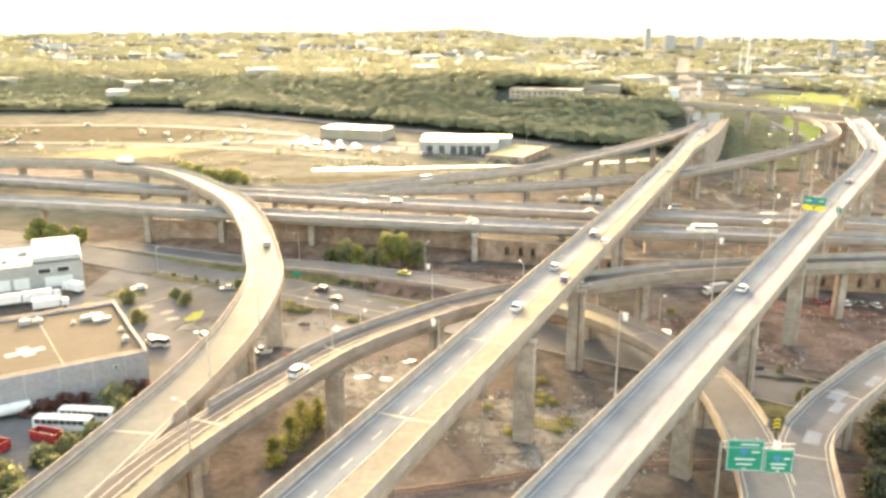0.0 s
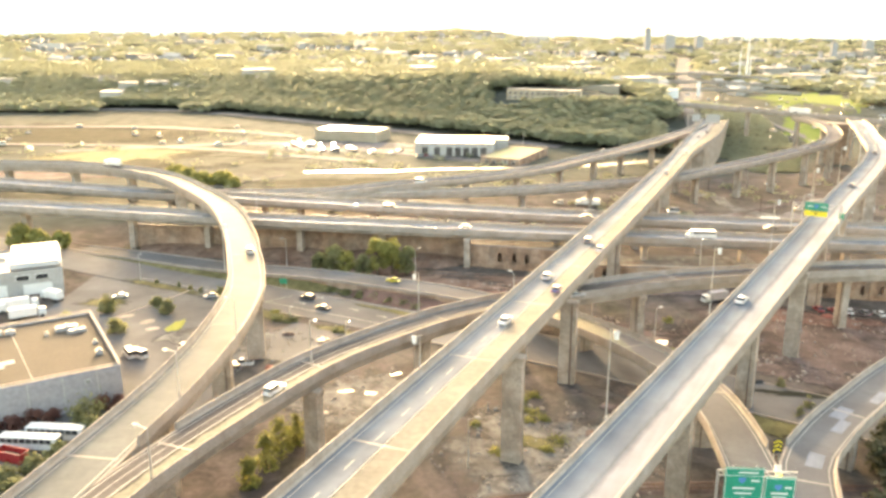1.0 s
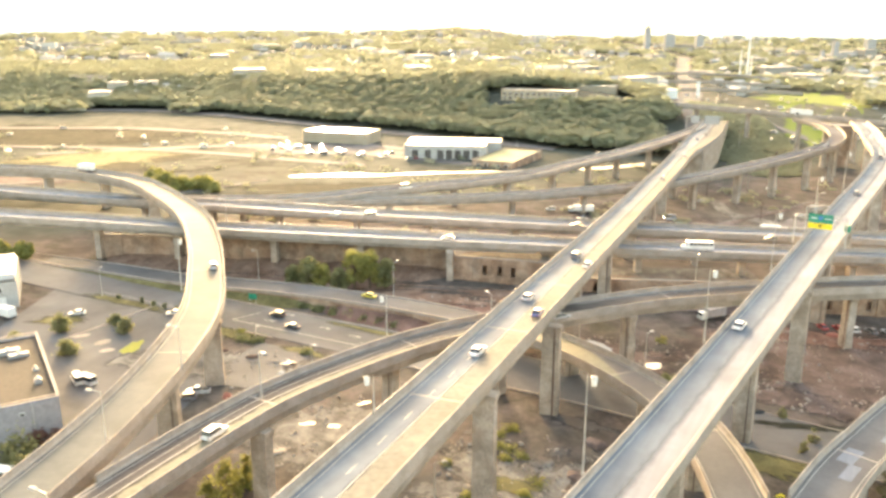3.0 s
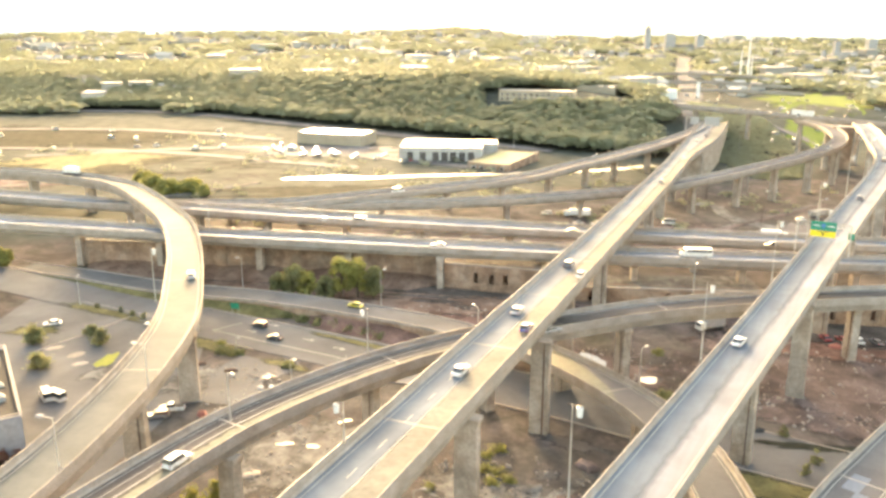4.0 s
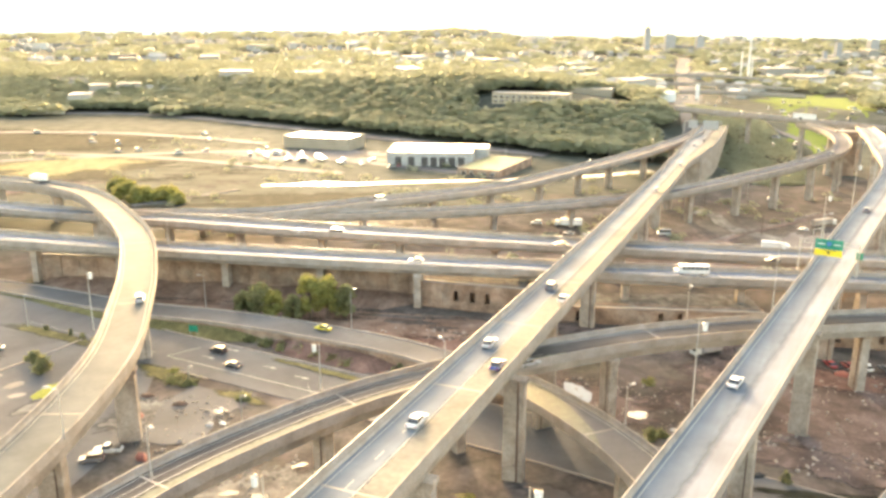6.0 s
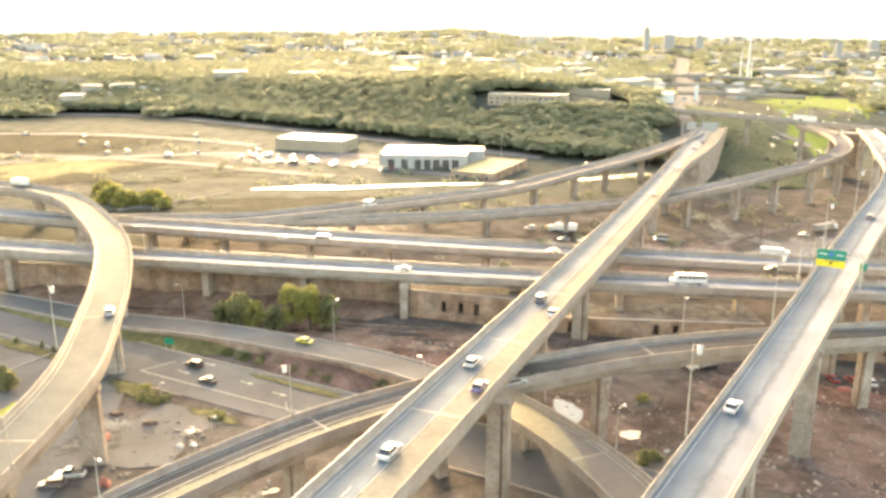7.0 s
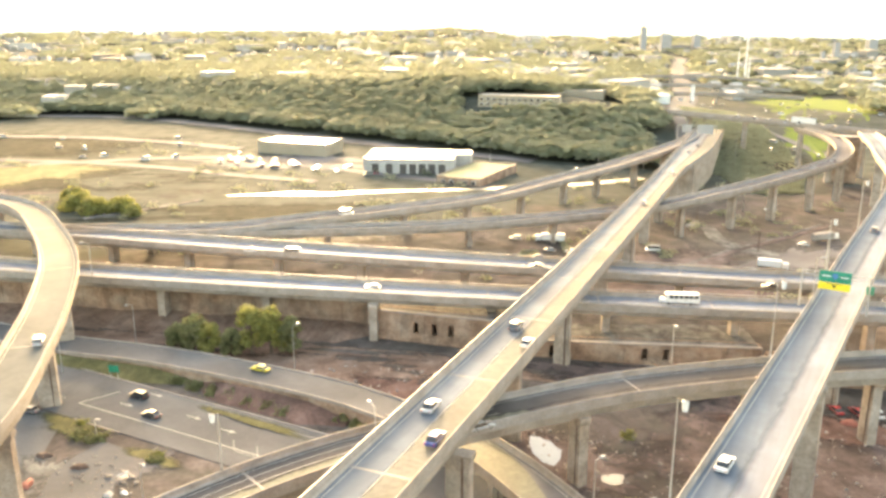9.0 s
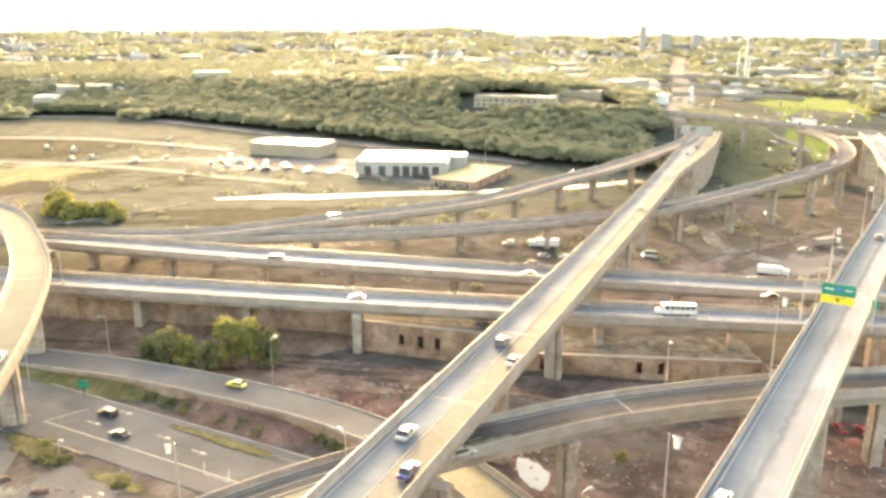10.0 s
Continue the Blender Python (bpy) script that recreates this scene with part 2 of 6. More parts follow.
meadow(EARTH, [(0.052, 0.056, 0.046), (0.084, 0.087, 0.074)], 345, 470)


def ragged(m, low_=0.58, high_=0.86, uneven=1.0):
    """The same ground cover, thinning out into uneven islands towards the rim of its patch."""
    m = m.copy()
    nt = m.node_tree
    n, k = nt.nodes, nt.links
    old = n["Material Output"].inputs["Surface"].links[0].from_socket
    at = n.new("ShaderNodeAttribute")
    at.attribute_name = "edge"
    gm = n.new("ShaderNodeNewGeometry")
    nz = n.new("ShaderNodeTexNoise")
    nz.inputs["Scale"].default_value, nz.inputs["Detail"].default_value, nz.inputs["Roughness"].default_value = 0.35, 8, 0.7
    k.new(gm.outputs["Position"], nz.inputs["Vector"])
    lump = n.new("ShaderNodeMapRange")
    lump.inputs["To Min"].default_value, lump.inputs["To Max"].default_value = 0.5 - 0.5 * uneven, 0.5 + 0.5 * uneven
    k.new(nz.outputs["Fac"], lump.inputs["Value"])
    add = n.new("ShaderNodeMath")
    k.new(at.outputs["Fac"], add.inputs[0])
    k.new(lump.outputs[0], add.inputs[1])
    mr = n.new("ShaderNodeMapRange")
    mr.inputs["From Min"].default_value, mr.inputs["From Max"].default_value = low_, high_
    k.new(add.outputs[0], mr.inputs["Value"])
    tr = n.new("ShaderNodeBsdfTransparent")
    mx = n.new("ShaderNodeMixShader")
    k.new(mr.outputs[0], mx.inputs[0])
    k.new(tr.outputs[0], mx.inputs[1])
    k.new(old, mx.inputs[2])
    k.new(mx.outputs[0], n["Material Output"].inputs["Surface"])
    return m


RAGGED = {m.name: ragged(m) for m in (DIRT, MUD, REDDIRT, GRASS, VERGE, REDEARTH, BROWNLANE, ASPHALT)}
RAGGED[LANE.name] = ragged(LANE, 0.72, 1.22, 0.45)
RAGGED[PALE.name] = ragged(PALE, 0.66, 0.78, 0.6)

# ---- mesh tools ----


class Shape:
    """Collects vertices and faces, and becomes one mesh."""

    def __init__(self):
        self.v, self.f = [], []

    def add(self, verts, faces):
        o = len(self.v)
        self.v += [tuple(p) for p in verts]
        self.f += [tuple(i + o for i in q) for q in faces]
        return self

    def box(self, c, s, rz=0.0, taper=1.0, bevel=0.0):
        x, y, z = (d / 2 for d in s)
        co, si = math.cos(rz), math.sin(rz)
        if bevel:
            ring = []
            for zz, t, sh in ((-z, 1, bevel), (-z + bevel, 1, 0), (z - bevel, taper, 0), (z, taper, bevel)):
                ring += [((sx * (x * t - sh)), (sy * (y * t - sh)), zz) for sx, sy in ((-1, -1), (1, -1), (1, 1), (-1, 1))]
            fs = [(3, 2, 1, 0), (12, 13, 14, 15)]
            for r in range(3):
                fs += [(4 * r + i, 4 * r + (i + 1) % 4, 4 * r + 4 + (i + 1) % 4, 4 * r + 4 + i) for i in range(4)]
        else:
            ring = [(sx * x * t, sy * y * t, zz) for zz, t in ((-z, 1), (z, taper)) for sx, sy in ((-1, -1), (1, -1), (1, 1), (-1, 1))]
            fs = [(3, 2, 1, 0), (4, 5, 6, 7)] + [(i, (i + 1) % 4, 4 + (i + 1) % 4, 4 + i) for i in range(4)]
        return self.add([(c[0] + px * co - py * si, c[1] + px * si + py * co, c[2] + pz) for px, py, pz in ring], fs)

    def tube(self, p, q, r0, r1=None, n=8):
        r1 = r0 if r1 is None else r1
        p, q = Vector(p), Vector(q)
        d = (q - p).normalized()
        u = d.orthogonal().normalized()
        w = d.cross(u)
        vs = []
        for c, r in ((p, r0), (q, r1)):
            vs += [c + (u * math.cos(2 * math.pi * i / n) + w * math.sin(2 * math.pi * i / n)) * r for i in range(n)]
        fs = [(i, (i + 1) % n, n + (i + 1) % n, n + i) for i in range(n)] + [tuple(range(n))[::-1], tuple(range(n, 2 * n))]
        return self.add(vs, fs)

    def sweep(self, rings, closed=True, caps=True):
        """Skin over rings of equally many points."""
        n = len(rings[0])
        vs = [p for r in rings for p in r]
        m = n if closed else n - 1
        fs = [(k * n + i, k * n + (i + 1) % n, (k + 1) * n + (i + 1) % n, (k + 1) * n + i) for k in range(len(rings) - 1) for i in range(m)]
        if closed and caps:
            fs += [tuple(range(n))[::-1], tuple(range((len(rings) - 1) * n, len(rings) * n))]
        return self.add(vs, fs)

    def mesh(self, name, smooth=False):
        me = bpy.data.meshes.new(name)
        me.from_pydata(self.v, [], self.f)
        if smooth:
            me.polygons.foreach_set("use_smooth", [True] * len(me.polygons))
        me.validate()
        me.update()
        return me


def part(name, shape, mat, parent=None, label="", smooth=False, kind=""):
    me = shape if isinstance(shape, bpy.types.Mesh) else shape.mesh(name, smooth)
    if mat is not None and not me.materials:
        me.materials.append(mat)
    ob = new(name, me)
    ob.parent = parent
    if label or kind:
        tagged(ob, label, kind=kind)
    return ob


def thing(name, label, category, group="", at=None, kind=""):
    ob = new(name)
    if at is not None:
        ob.matrix_basis = at
    return tagged(ob, label, category, group, kind)


def spline(ctrl, step=4.0):
    """Catmull-Rom through rows of numbers, resampled about every step metres in plan."""
    c = np.array(ctrl, float)
    p = np.vstack([2 * c[0] - c[1], c, 2 * c[-1] - c[-2]])
    out = []
    for i in range(len(c) - 1):
        n = max(2, int(np.linalg.norm((c[i + 1] - c[i])[:2]) / step))
        for u in np.arange(n) / n:
            a, b, d, g = p[i:i + 4]
            out.append(0.5 * (2 * b + (d - a) * u + (2 * a - 5 * b + 4 * d - g) * u * u + (3 * b - a - 3 * d + g) * u ** 3))
    out.append(c[-1])
    return np.array(out)


def normals(pts):
    """Unit vectors to the right of the way, in plan."""
    d = np.gradient(pts[:, :2], axis=0)
    d /= np.linalg.norm(d, axis=1)[:, None]
    return np.stack([d[:, 1], -d[:, 0]], 1)


def smooth01(u):
    u = np.clip(u, 0, 1)
    return u * u * (3 - 2 * u)


def land(x, y):
    """Height of the ground."""
    g = 1.0 - 0.008 * np.clip(x, -150, 250) - 0.035 * np.clip(x - 40, 0, 130)
    y0 = np.interp(x, [-700, -250, -100, 100, 230, 330, 600], [870, 845, 735, 600, 575, 650, 720])
    h = np.interp(x, [-250, -60, 60, 150, 300, 600], [20, 26, 34, 30, 14, 12])
    return g + h * smooth01((y - y0) / 150) + 44 * smooth01((y - 1000) / 2300)

# ---- ground ----
xs = np.unique(np.concatenate([np.linspace(-4900, -700, 13), np.linspace(-700, 700, 141), np.linspace(700, 4900, 13), [40.0, 170.0]]))
ys = np.unique(np.concatenate([np.linspace(-4900, -100, 9), np.linspace(-100, 1200, 105), np.linspace(1200, 4900, 26)]))
gx, gy = np.meshgrid(xs, ys)
gz = land(gx, gy)
nx = len(xs)
s = Shape()
s.add(np.stack([gx, gy, gz], -1).reshape(-1, 3), [(r * nx + c, r * nx + c + 1, (r + 1) * nx + c + 1, (r + 1) * nx + c) for r in range(len(ys) - 1) for c in range(nx - 1)])
tagged(part("ground", s, EARTH), "dirt and rough grass ground under the interchange", "ground", kind="structure")


def strip(name, ctrl, width, mat, label, lift=0.12, category="road", kind="structure", step=6.0):
    """A road laid on the land; ctrl rows x, y or x, y, width."""
    c = [(*r, width)[:3] for r in ctrl]
    p = spline(c, step)
    n = normals(p)
    rings = []
    for (x, y, w), (ax, ay) in zip(p, n):
        z = float(land(x, y)) + lift
        zs = [float(land(x + ax * o, y + ay * o)) + lift for o in (-w / 2, w / 2)]
        rings.append([(x - ax * w / 2, y - ay * w / 2, zs[0] - 0.3), (x - ax * w / 2, y - ay * w / 2, zs[0]), (x, y, max(z, sum(zs) / 2)), (x + ax * w / 2, y + ay * w / 2, zs[1]), (x + ax * w / 2, y + ay * w / 2, zs[1] - 0.3)])
    return tagged(part(name, Shape().sweep(rings, closed=False), mat), label, category, kind=kind)


def patch(name, centre, rx, ry, mat, label, rot=0.0, lift=0.1, seed=0, category="ground", n=180, rough=0.3):
    """A ragged flat area on the land."""
    vs = [(*centre, float(land(*centre)) + lift)]
    co, si = math.cos(rot), math.sin(rot)
    for i in range(n):
        t = 2 * math.pi * i / n
        q = Vector((math.cos(t), math.sin(t), seed * 7.3))
        r = 1 + rough * (1.6 * noise.noise(q * 1.3) + 1.1 * noise.noise(q * 3.1) + 0.8 * noise.noise(q * 8.0) + 0.5 * noise.noise(q * 20.0))
        px, py = rx * r * math.cos(t), ry * r * math.sin(t)
        x, y = centre[0] + px * co - py * si, centre[1] + px * si + py * co
        vs.append((x, y, float(land(x, y)) + lift))
    s = Shape().add(vs, [(0, 1 + i, 1 + (i + 1) % n) for i in range(n)])
    ob = part(name, s, RAGGED.get(mat.name, mat))
    fade = ob.data.attributes.new("edge", "FLOAT", "POINT")
    fade.data.foreach_set("value", [1.0] + [0.0] * n)
    return tagged(ob, label, category, kind="structure")


def quad(name, pts, mat, label, lift=0.1, category="pavement"):
    s = Shape().add([(x, y, float(land(x, y)) + lift) for x, y in pts], [tuple(range(len(pts)))])
    return tagged(part(name, s, mat), label, category, kind="structure")


strip("road", [(-330, 370), (-230, 335), (-170, 312), (-110, 282), (-52, 252), (-10, 231), (40, 206), (80, 184), (130, 158), (220, 112), (340, 60)], 19, STREETGREY, "wide grey asphalt street running beneath the viaducts", 0.16)
quad("pavement", [(-200, 300), (-95, 268), (-52, 240), (-46, 205), (-56, 150), (-75, 120), (-200, 110)], STREETGREY, "grey asphalt yard with parked cars and trucks", 0.08)
patch("dirt_lot", (-12, 178), 24, 20, DIRT, "pale sandy dirt lot beneath the ramps", 0.5, 0.10, 3)
patch("dirt_lot", (24, 152), 24, 26, DIRT, "pale dirt with grass tufts under the viaduct", 0.3, 0.10, 5)
patch("dirt_lot", (108, 224), 46, 30, MUD, "dark packed dirt lot beside the piers", -0.3, 0.09, 7)
patch("dirt_lot", (52, 222), 26, 14, MUD, "dark packed dirt between the ramps", -0.4, 0.11, 9)
patch("dirt_lot", (120, 360), 60, 34, MUD, "packed dirt storage yard", 0.2, 0.09, 11)
quad("pavement", [(-39.4, 230.4), (-33.5, 227.2), (-30.2, 222.6), (-31.8, 217), (-29.4, 209.6), (-30.5, 203), (-38, 201.6), (-43.5, 203.4), (-43, 210.5), (-44.2, 217), (-42.6, 224.5)], STREETGREY, "pale worn pavement fanning out from the street", 0.15)
patch("dirt_lot", (-33, 219), 7, 15, ASPHALT, "pale concrete driveway off the street", -0.9, 0.14, 41)
patch("dirt_lot", (10, 322), 100, 12, DIRT, "pale beige dirt between the two low viaducts", -0.12, 0.1, 42)
patch("dirt_lot", (-4, 271), 34, 10, REDEARTH, "reddish bare dirt below the retaining wall", -0.22, 0.11, 43)
patch("dirt_lot", (-24, 284), 84, 7, REDEARTH, "brown bare dirt along the foot of the retaining wall", -0.14, 0.12, 50)
patch("dirt_lot", (34, 270), 26, 9, REDEARTH, "reddish bare dirt below the slotted wall", -0.25, 0.12, 51)
patch("dirt_lot", (20, 256), 16, 8, REDDIRT, "reddish bare dirt beside the ramp", -0.5, 0.12, 44)
patch("dirt_lot", (-44, 214), 12, 12, DIRT, "pale dusty dirt under the curved ramp", 0.3, 0.10, 45)
patch("dirt_lot", (118, 243), 30, 9, REDDIRT, "reddish dirt by the parked cars", -0.15, 0.12, 46)
patch("pavement", (-69, 219), 9, 6, DIRT, "pale patched pavement in the yard", 0.5, 0.11, 47)
patch("dirt_lot", (96, 200), 20, 7, MUD, "brown sandy strip beside the street", -0.45, 0.12, 48)
for k, (x, y, a, b, r) in enumerate([(-19.4, 184, 1.8, 0.8, .2), (-14, 183, 1.6, 0.9, -.3), (-8.5, 194, 1.6, 0.7, .4), (-12, 172, 1.5, 0.8, -.2), (7, 196, 1.3, .7, .2), (-30, 217, 1.6, 0.7, .3)]):
    patch("puddle", (x, y), a, b, PUDDLE, "flat puddle shining with sky on bare dirt", r, 0.17, 60 + k, "puddle", 60, 0.35)
quad("puddle", [(48.9, 234.6), (51.2, 234.0), (51.8, 232.9), (53.0, 232.5), (53.8, 230.2), (54.8, 228.9), (54.1, 225.4), (52.4, 222.4), (50.4, 223.6), (48.7, 227.3), (48.4, 231)], SKYPUDDLE, "broad puddle with the white sky's reflection in its colour", 0.19, "puddle")
patch("puddle", (63.2, 218.4), 2.2, 2.0, PUDDLE, "puddle mirroring the white sky on dark dirt", 0.5, 0.17, 72, "puddle", 60, 0.3)
patch("dirt_lot", (32.6, 172.6), 3.4, 2.6, BROWNLANE, "dark wet hollow in the dirt lot", 0.3, 0.15, 73)
patch("dirt_lot", (39, 185.5), 10, 3.2, BROWNLANE, "dark strip of wet earth beside the street", -0.5, 0.14, 74)
patch("dirt_lot", (80, 268), 36, 9, MUD, "brown dirt in front of the long viaduct", -0.12, 0.13, 12)
patch("dirt_lot", (-36, 400), 80, 26, DIRT, "pale dirt by the far ramps", 0.1, 0.09, 13)
patch("grass_verge", (-46, 269), 26, 3.6, VERGE, "dark grass strip beside the street", -0.42, 0.2, 14, "grass")
patch("grass_verge", (-49, 237), 12, 4, VERGE, "rough grass island at the street edge", -0.5, 0.2, 15, "grass")
patch("grass_verge", (-27, 224), 8, 2.4, VERGE, "small grass island by the driveway", -0.45, 0.2, 16, "grass")
patch("grass_verge", (-11, 239.2), 17, 1.7, VERGE, "olive grass strip between the bank and the street", -0.5, 0.34, 49, "grass")
patch("grass_verge", (-88, 262), 22, 3, VERGE, "long grass verge along the street", -0.5, 0.2, 17, "grass")
patch("grass_verge", (-101, 246), 9, 4, VERGE, "grass island in the car park", 0.2, 0.2, 18, "grass")
patch("grass_verge", (22, 160), 8, 3, VERGE, "tufts of yellowing grass on the dirt", -0.2, 0.2, 19, "grass")
patch("grass_verge", (72, 172), 20, 5, VERGE, "grass bank below the ramp fork", -0.45, 0.2, 20, "grass")
patch("grass_verge", (-190, 520), 110, 40, GRASS, "broad grassy field", 0.1, 0.1, 21, "grass")
patch("grass_verge", (-40, 445), 130, 22, GRASS, "scrubby grass between far ramps", 0.1, 0.1, 22, "grass")
patch("grass_verge", (90, 187.5), 18, 2.0, GRASS, "dark rough grass strip along the street", -0.12, 0.2, 52, "grass")
patch("grass_verge", (-212, 545), 62, 44, VERGE, "yellow-green meadow on the far field", 0.5, 0.14, 53, "grass")
patch("grass_verge", (246, 622), 46, 50, GRASS, "dark rough grass slope beside the viaduct end", 0.2, 0.25, 31, "grass")
patch("grass_verge", (-330, 640), 150, 90, GRASS, "wide olive field before the wooded slope", 0.1, 0.1, 32, "grass")
patch("dirt_lot", (-50, 585), 110, 30, ASPHALT, "grey asphalt depot yard", -0.1, 0.12, 33)
patch("dirt_lot", (-230, 470), 120, 24, MUD, "brown bare strip beyond the curved ramp", 0.1, 0.12, 34)
strip("road", [(-420, 600), (-250, 590), (-150, 566), (-90, 540), (-40, 520)], 9, ASPHALT, "grey lane across the field", 0.3)
strip("road", [(-400, 700), (-260, 700), (-170, 670), (-110, 640)], 12, ASPHALT, "grey road near the storage hall", 0.35)
strip("track", [(-235, 447), (-205, 463), (-178, 474)], 4, DIRT, "pale dirt track on the far field", 0.25, "dirt track")
strip("track", [(-128, 428), (-108, 447), (-88, 470)], 4, DIRT, "pale dirt track on the far field", 0.25, "dirt track")
patch("lawn", (309, 700), 17, 66, LAWN, "bright sunlit lawn by the far interchange", -0.33, 0.3, 23, "grass")
patch("lawn", (385, 885), 44, 115, LAWN, "bright sunlit lawn on the far slope", -0.35, 0.3, 24, "grass")
# Pale colour and the wide bulge stand in for glare of the low sun.
strip("road", [(-78, 480, 1.5), (-60, 484, 3.5), (-45, 487, 9), (-31, 486, 5), (-13, 491, 4.5), (14, 497, 4.5), (45, 503, 5), (75, 516, 6), (110, 532, 6), (150, 560, 7)], 6, GLARE, "pale road with the low sun's glare in its colour", 0.25)
strip("road", [(-900, 880), (-600, 855), (-455, 846), (-341, 849), (-248, 830), (-138, 755), (-45, 688), (20, 640), (90, 606)], 18, ASPHALT, "far road along the foot of the wooded slope", 0.6)
strip("road", [(206, 648), (222, 720), (245, 820), (290, 960), (340, 1150), (410, 1420), (520, 1800)], 24, STREETGREY, "motorway running away past the gantry", 0.8)
strip("road", [(304, 640), (300.5, 654), (290, 686), (279, 701), (262, 724)], 11, ASPHALT, "slip road curving past the lawn", 0.7)
strip("road", [(-260, 560), (-120, 600), (-30, 560), (60, 508)], 10, ASPHALT, "service road in front of the warehouses", 0.2)

STREET = [(-330, 370), (-230, 335), (-170, 312), (-110, 282), (-52, 252), (-10, 231), (40, 206), (80, 184), (130, 158), (220, 112), (340, 60)]
sp = spline([(*r, 0.0, 19.0) for r in STREET], 6.0)
sp[:, 2] = [float(land(x, y)) for x, y in sp[:, :2]]
sn = normals(sp)
for side, lo, hi in ((-1, -300, 300), (1, -6, 300), (1, -52, -33)):
    rows = [i for i in range(len(sp)) if lo < sp[i][0] < hi]
    prof = [(0, side * 9.5, -0.2), (0, side * 9.5, 0.30), (0, side * 9.85, 0.31), (0, side * 9.88, -0.2)]
    rings = [[(sp[i][0] + sn[i][0] * o, sp[i][1] + sn[i][1] * o, float(land(sp[i][0] + sn[i][0] * o, sp[i][1] + sn[i][1] * o)) + h) for _, o, h in prof][::-side] for i in rows]
    tagged(part("kerb", Shape().sweep(rings), PARAPET), "pale concrete kerb along the street", "kerb", kind="structure")

for ends in ([(-12.9, 231.3), (-11.6, 226.7)], [(-11.6, 226.7), (-6.3, 224.1)], [(-7.4, 228.6), (-6.3, 224.1)]):
    strip("road_marking", ends, 0.13, LINE, "worn white box marked on the street", 0.19, "road marking", step=3.0)
strip("kerb", [(-94, 231), (-92.8, 233.4), (-85, 246), (-78.4, 259.6)], 0.45, PARAPET, "thin pale kerb across the yard", 0.3, "kerb")
for x, y, a, b, rz in ((-90.3, 234.0, 2.6, 1.3, .5), (-82.4, 229.6, 2.4, 1.6, .9), (-79, 224, 2.0, 1.2, .4)):
    patch("pavement", (x, y), a, b, CONCRETE, "pale concrete slab let into the yard", rz, 0.13, 80, "pavement", 40, 0.12)

strip("track", [(146, 446, 7), (150, 435, 7), (148, 415, 8), (153.5, 401, 10), (165, 392, 8)], 7, DIRT, "pale dirt track across the storage yard", 0.16, "dirt track")
strip("track", [(112, 360, 3), (117.4, 365, 3), (148.6, 396.6, 3), (189.5, 429.5, 3), (210, 446, 3)], 3, MUD, "dark ditch line across the storage yard", 0.2, "ditch")
strip("track", [(114, 364, 1.4), (145, 396, 1.4), (186, 430, 1.4), (206, 447, 1.4)], 1.4, DIRT, "pale worn edge of the ditch", 0.22, "dirt track")
patch("dirt_lot", (168, 386), 34, 16, ASPHALT, "grey hardstanding for trailers", 0.5, 0.13, 91)

# ---- viaducts ----


def frame_points(p, n, off, dz):
    return [(x + ax * off, y + ay * off, z + dz) for (x, y, z, *_), (ax, ay) in zip(p, n)]


def sweep_profile(p, n, prof):
    """prof: rows of (offset, as a part of the half width; offset in metres; height)."""
    rings = []
    for (x, y, z, w), (ax, ay) in zip(p, n):
        rings.append([(x + ax * (k * w / 2 + o), y + ay * (k * w / 2 + o), z + h) for k, o, h in prof])
    return Shape().sweep(rings)


def runs(mask):
    out, cur = [], []
    for i, m in enumerate(mask):
        if m:
            cur.append(i)
        elif cur:
            out.append(cur)
            cur = []
    if cur:
        out.append(cur)
    return [r for r in out if len(r) > 1]


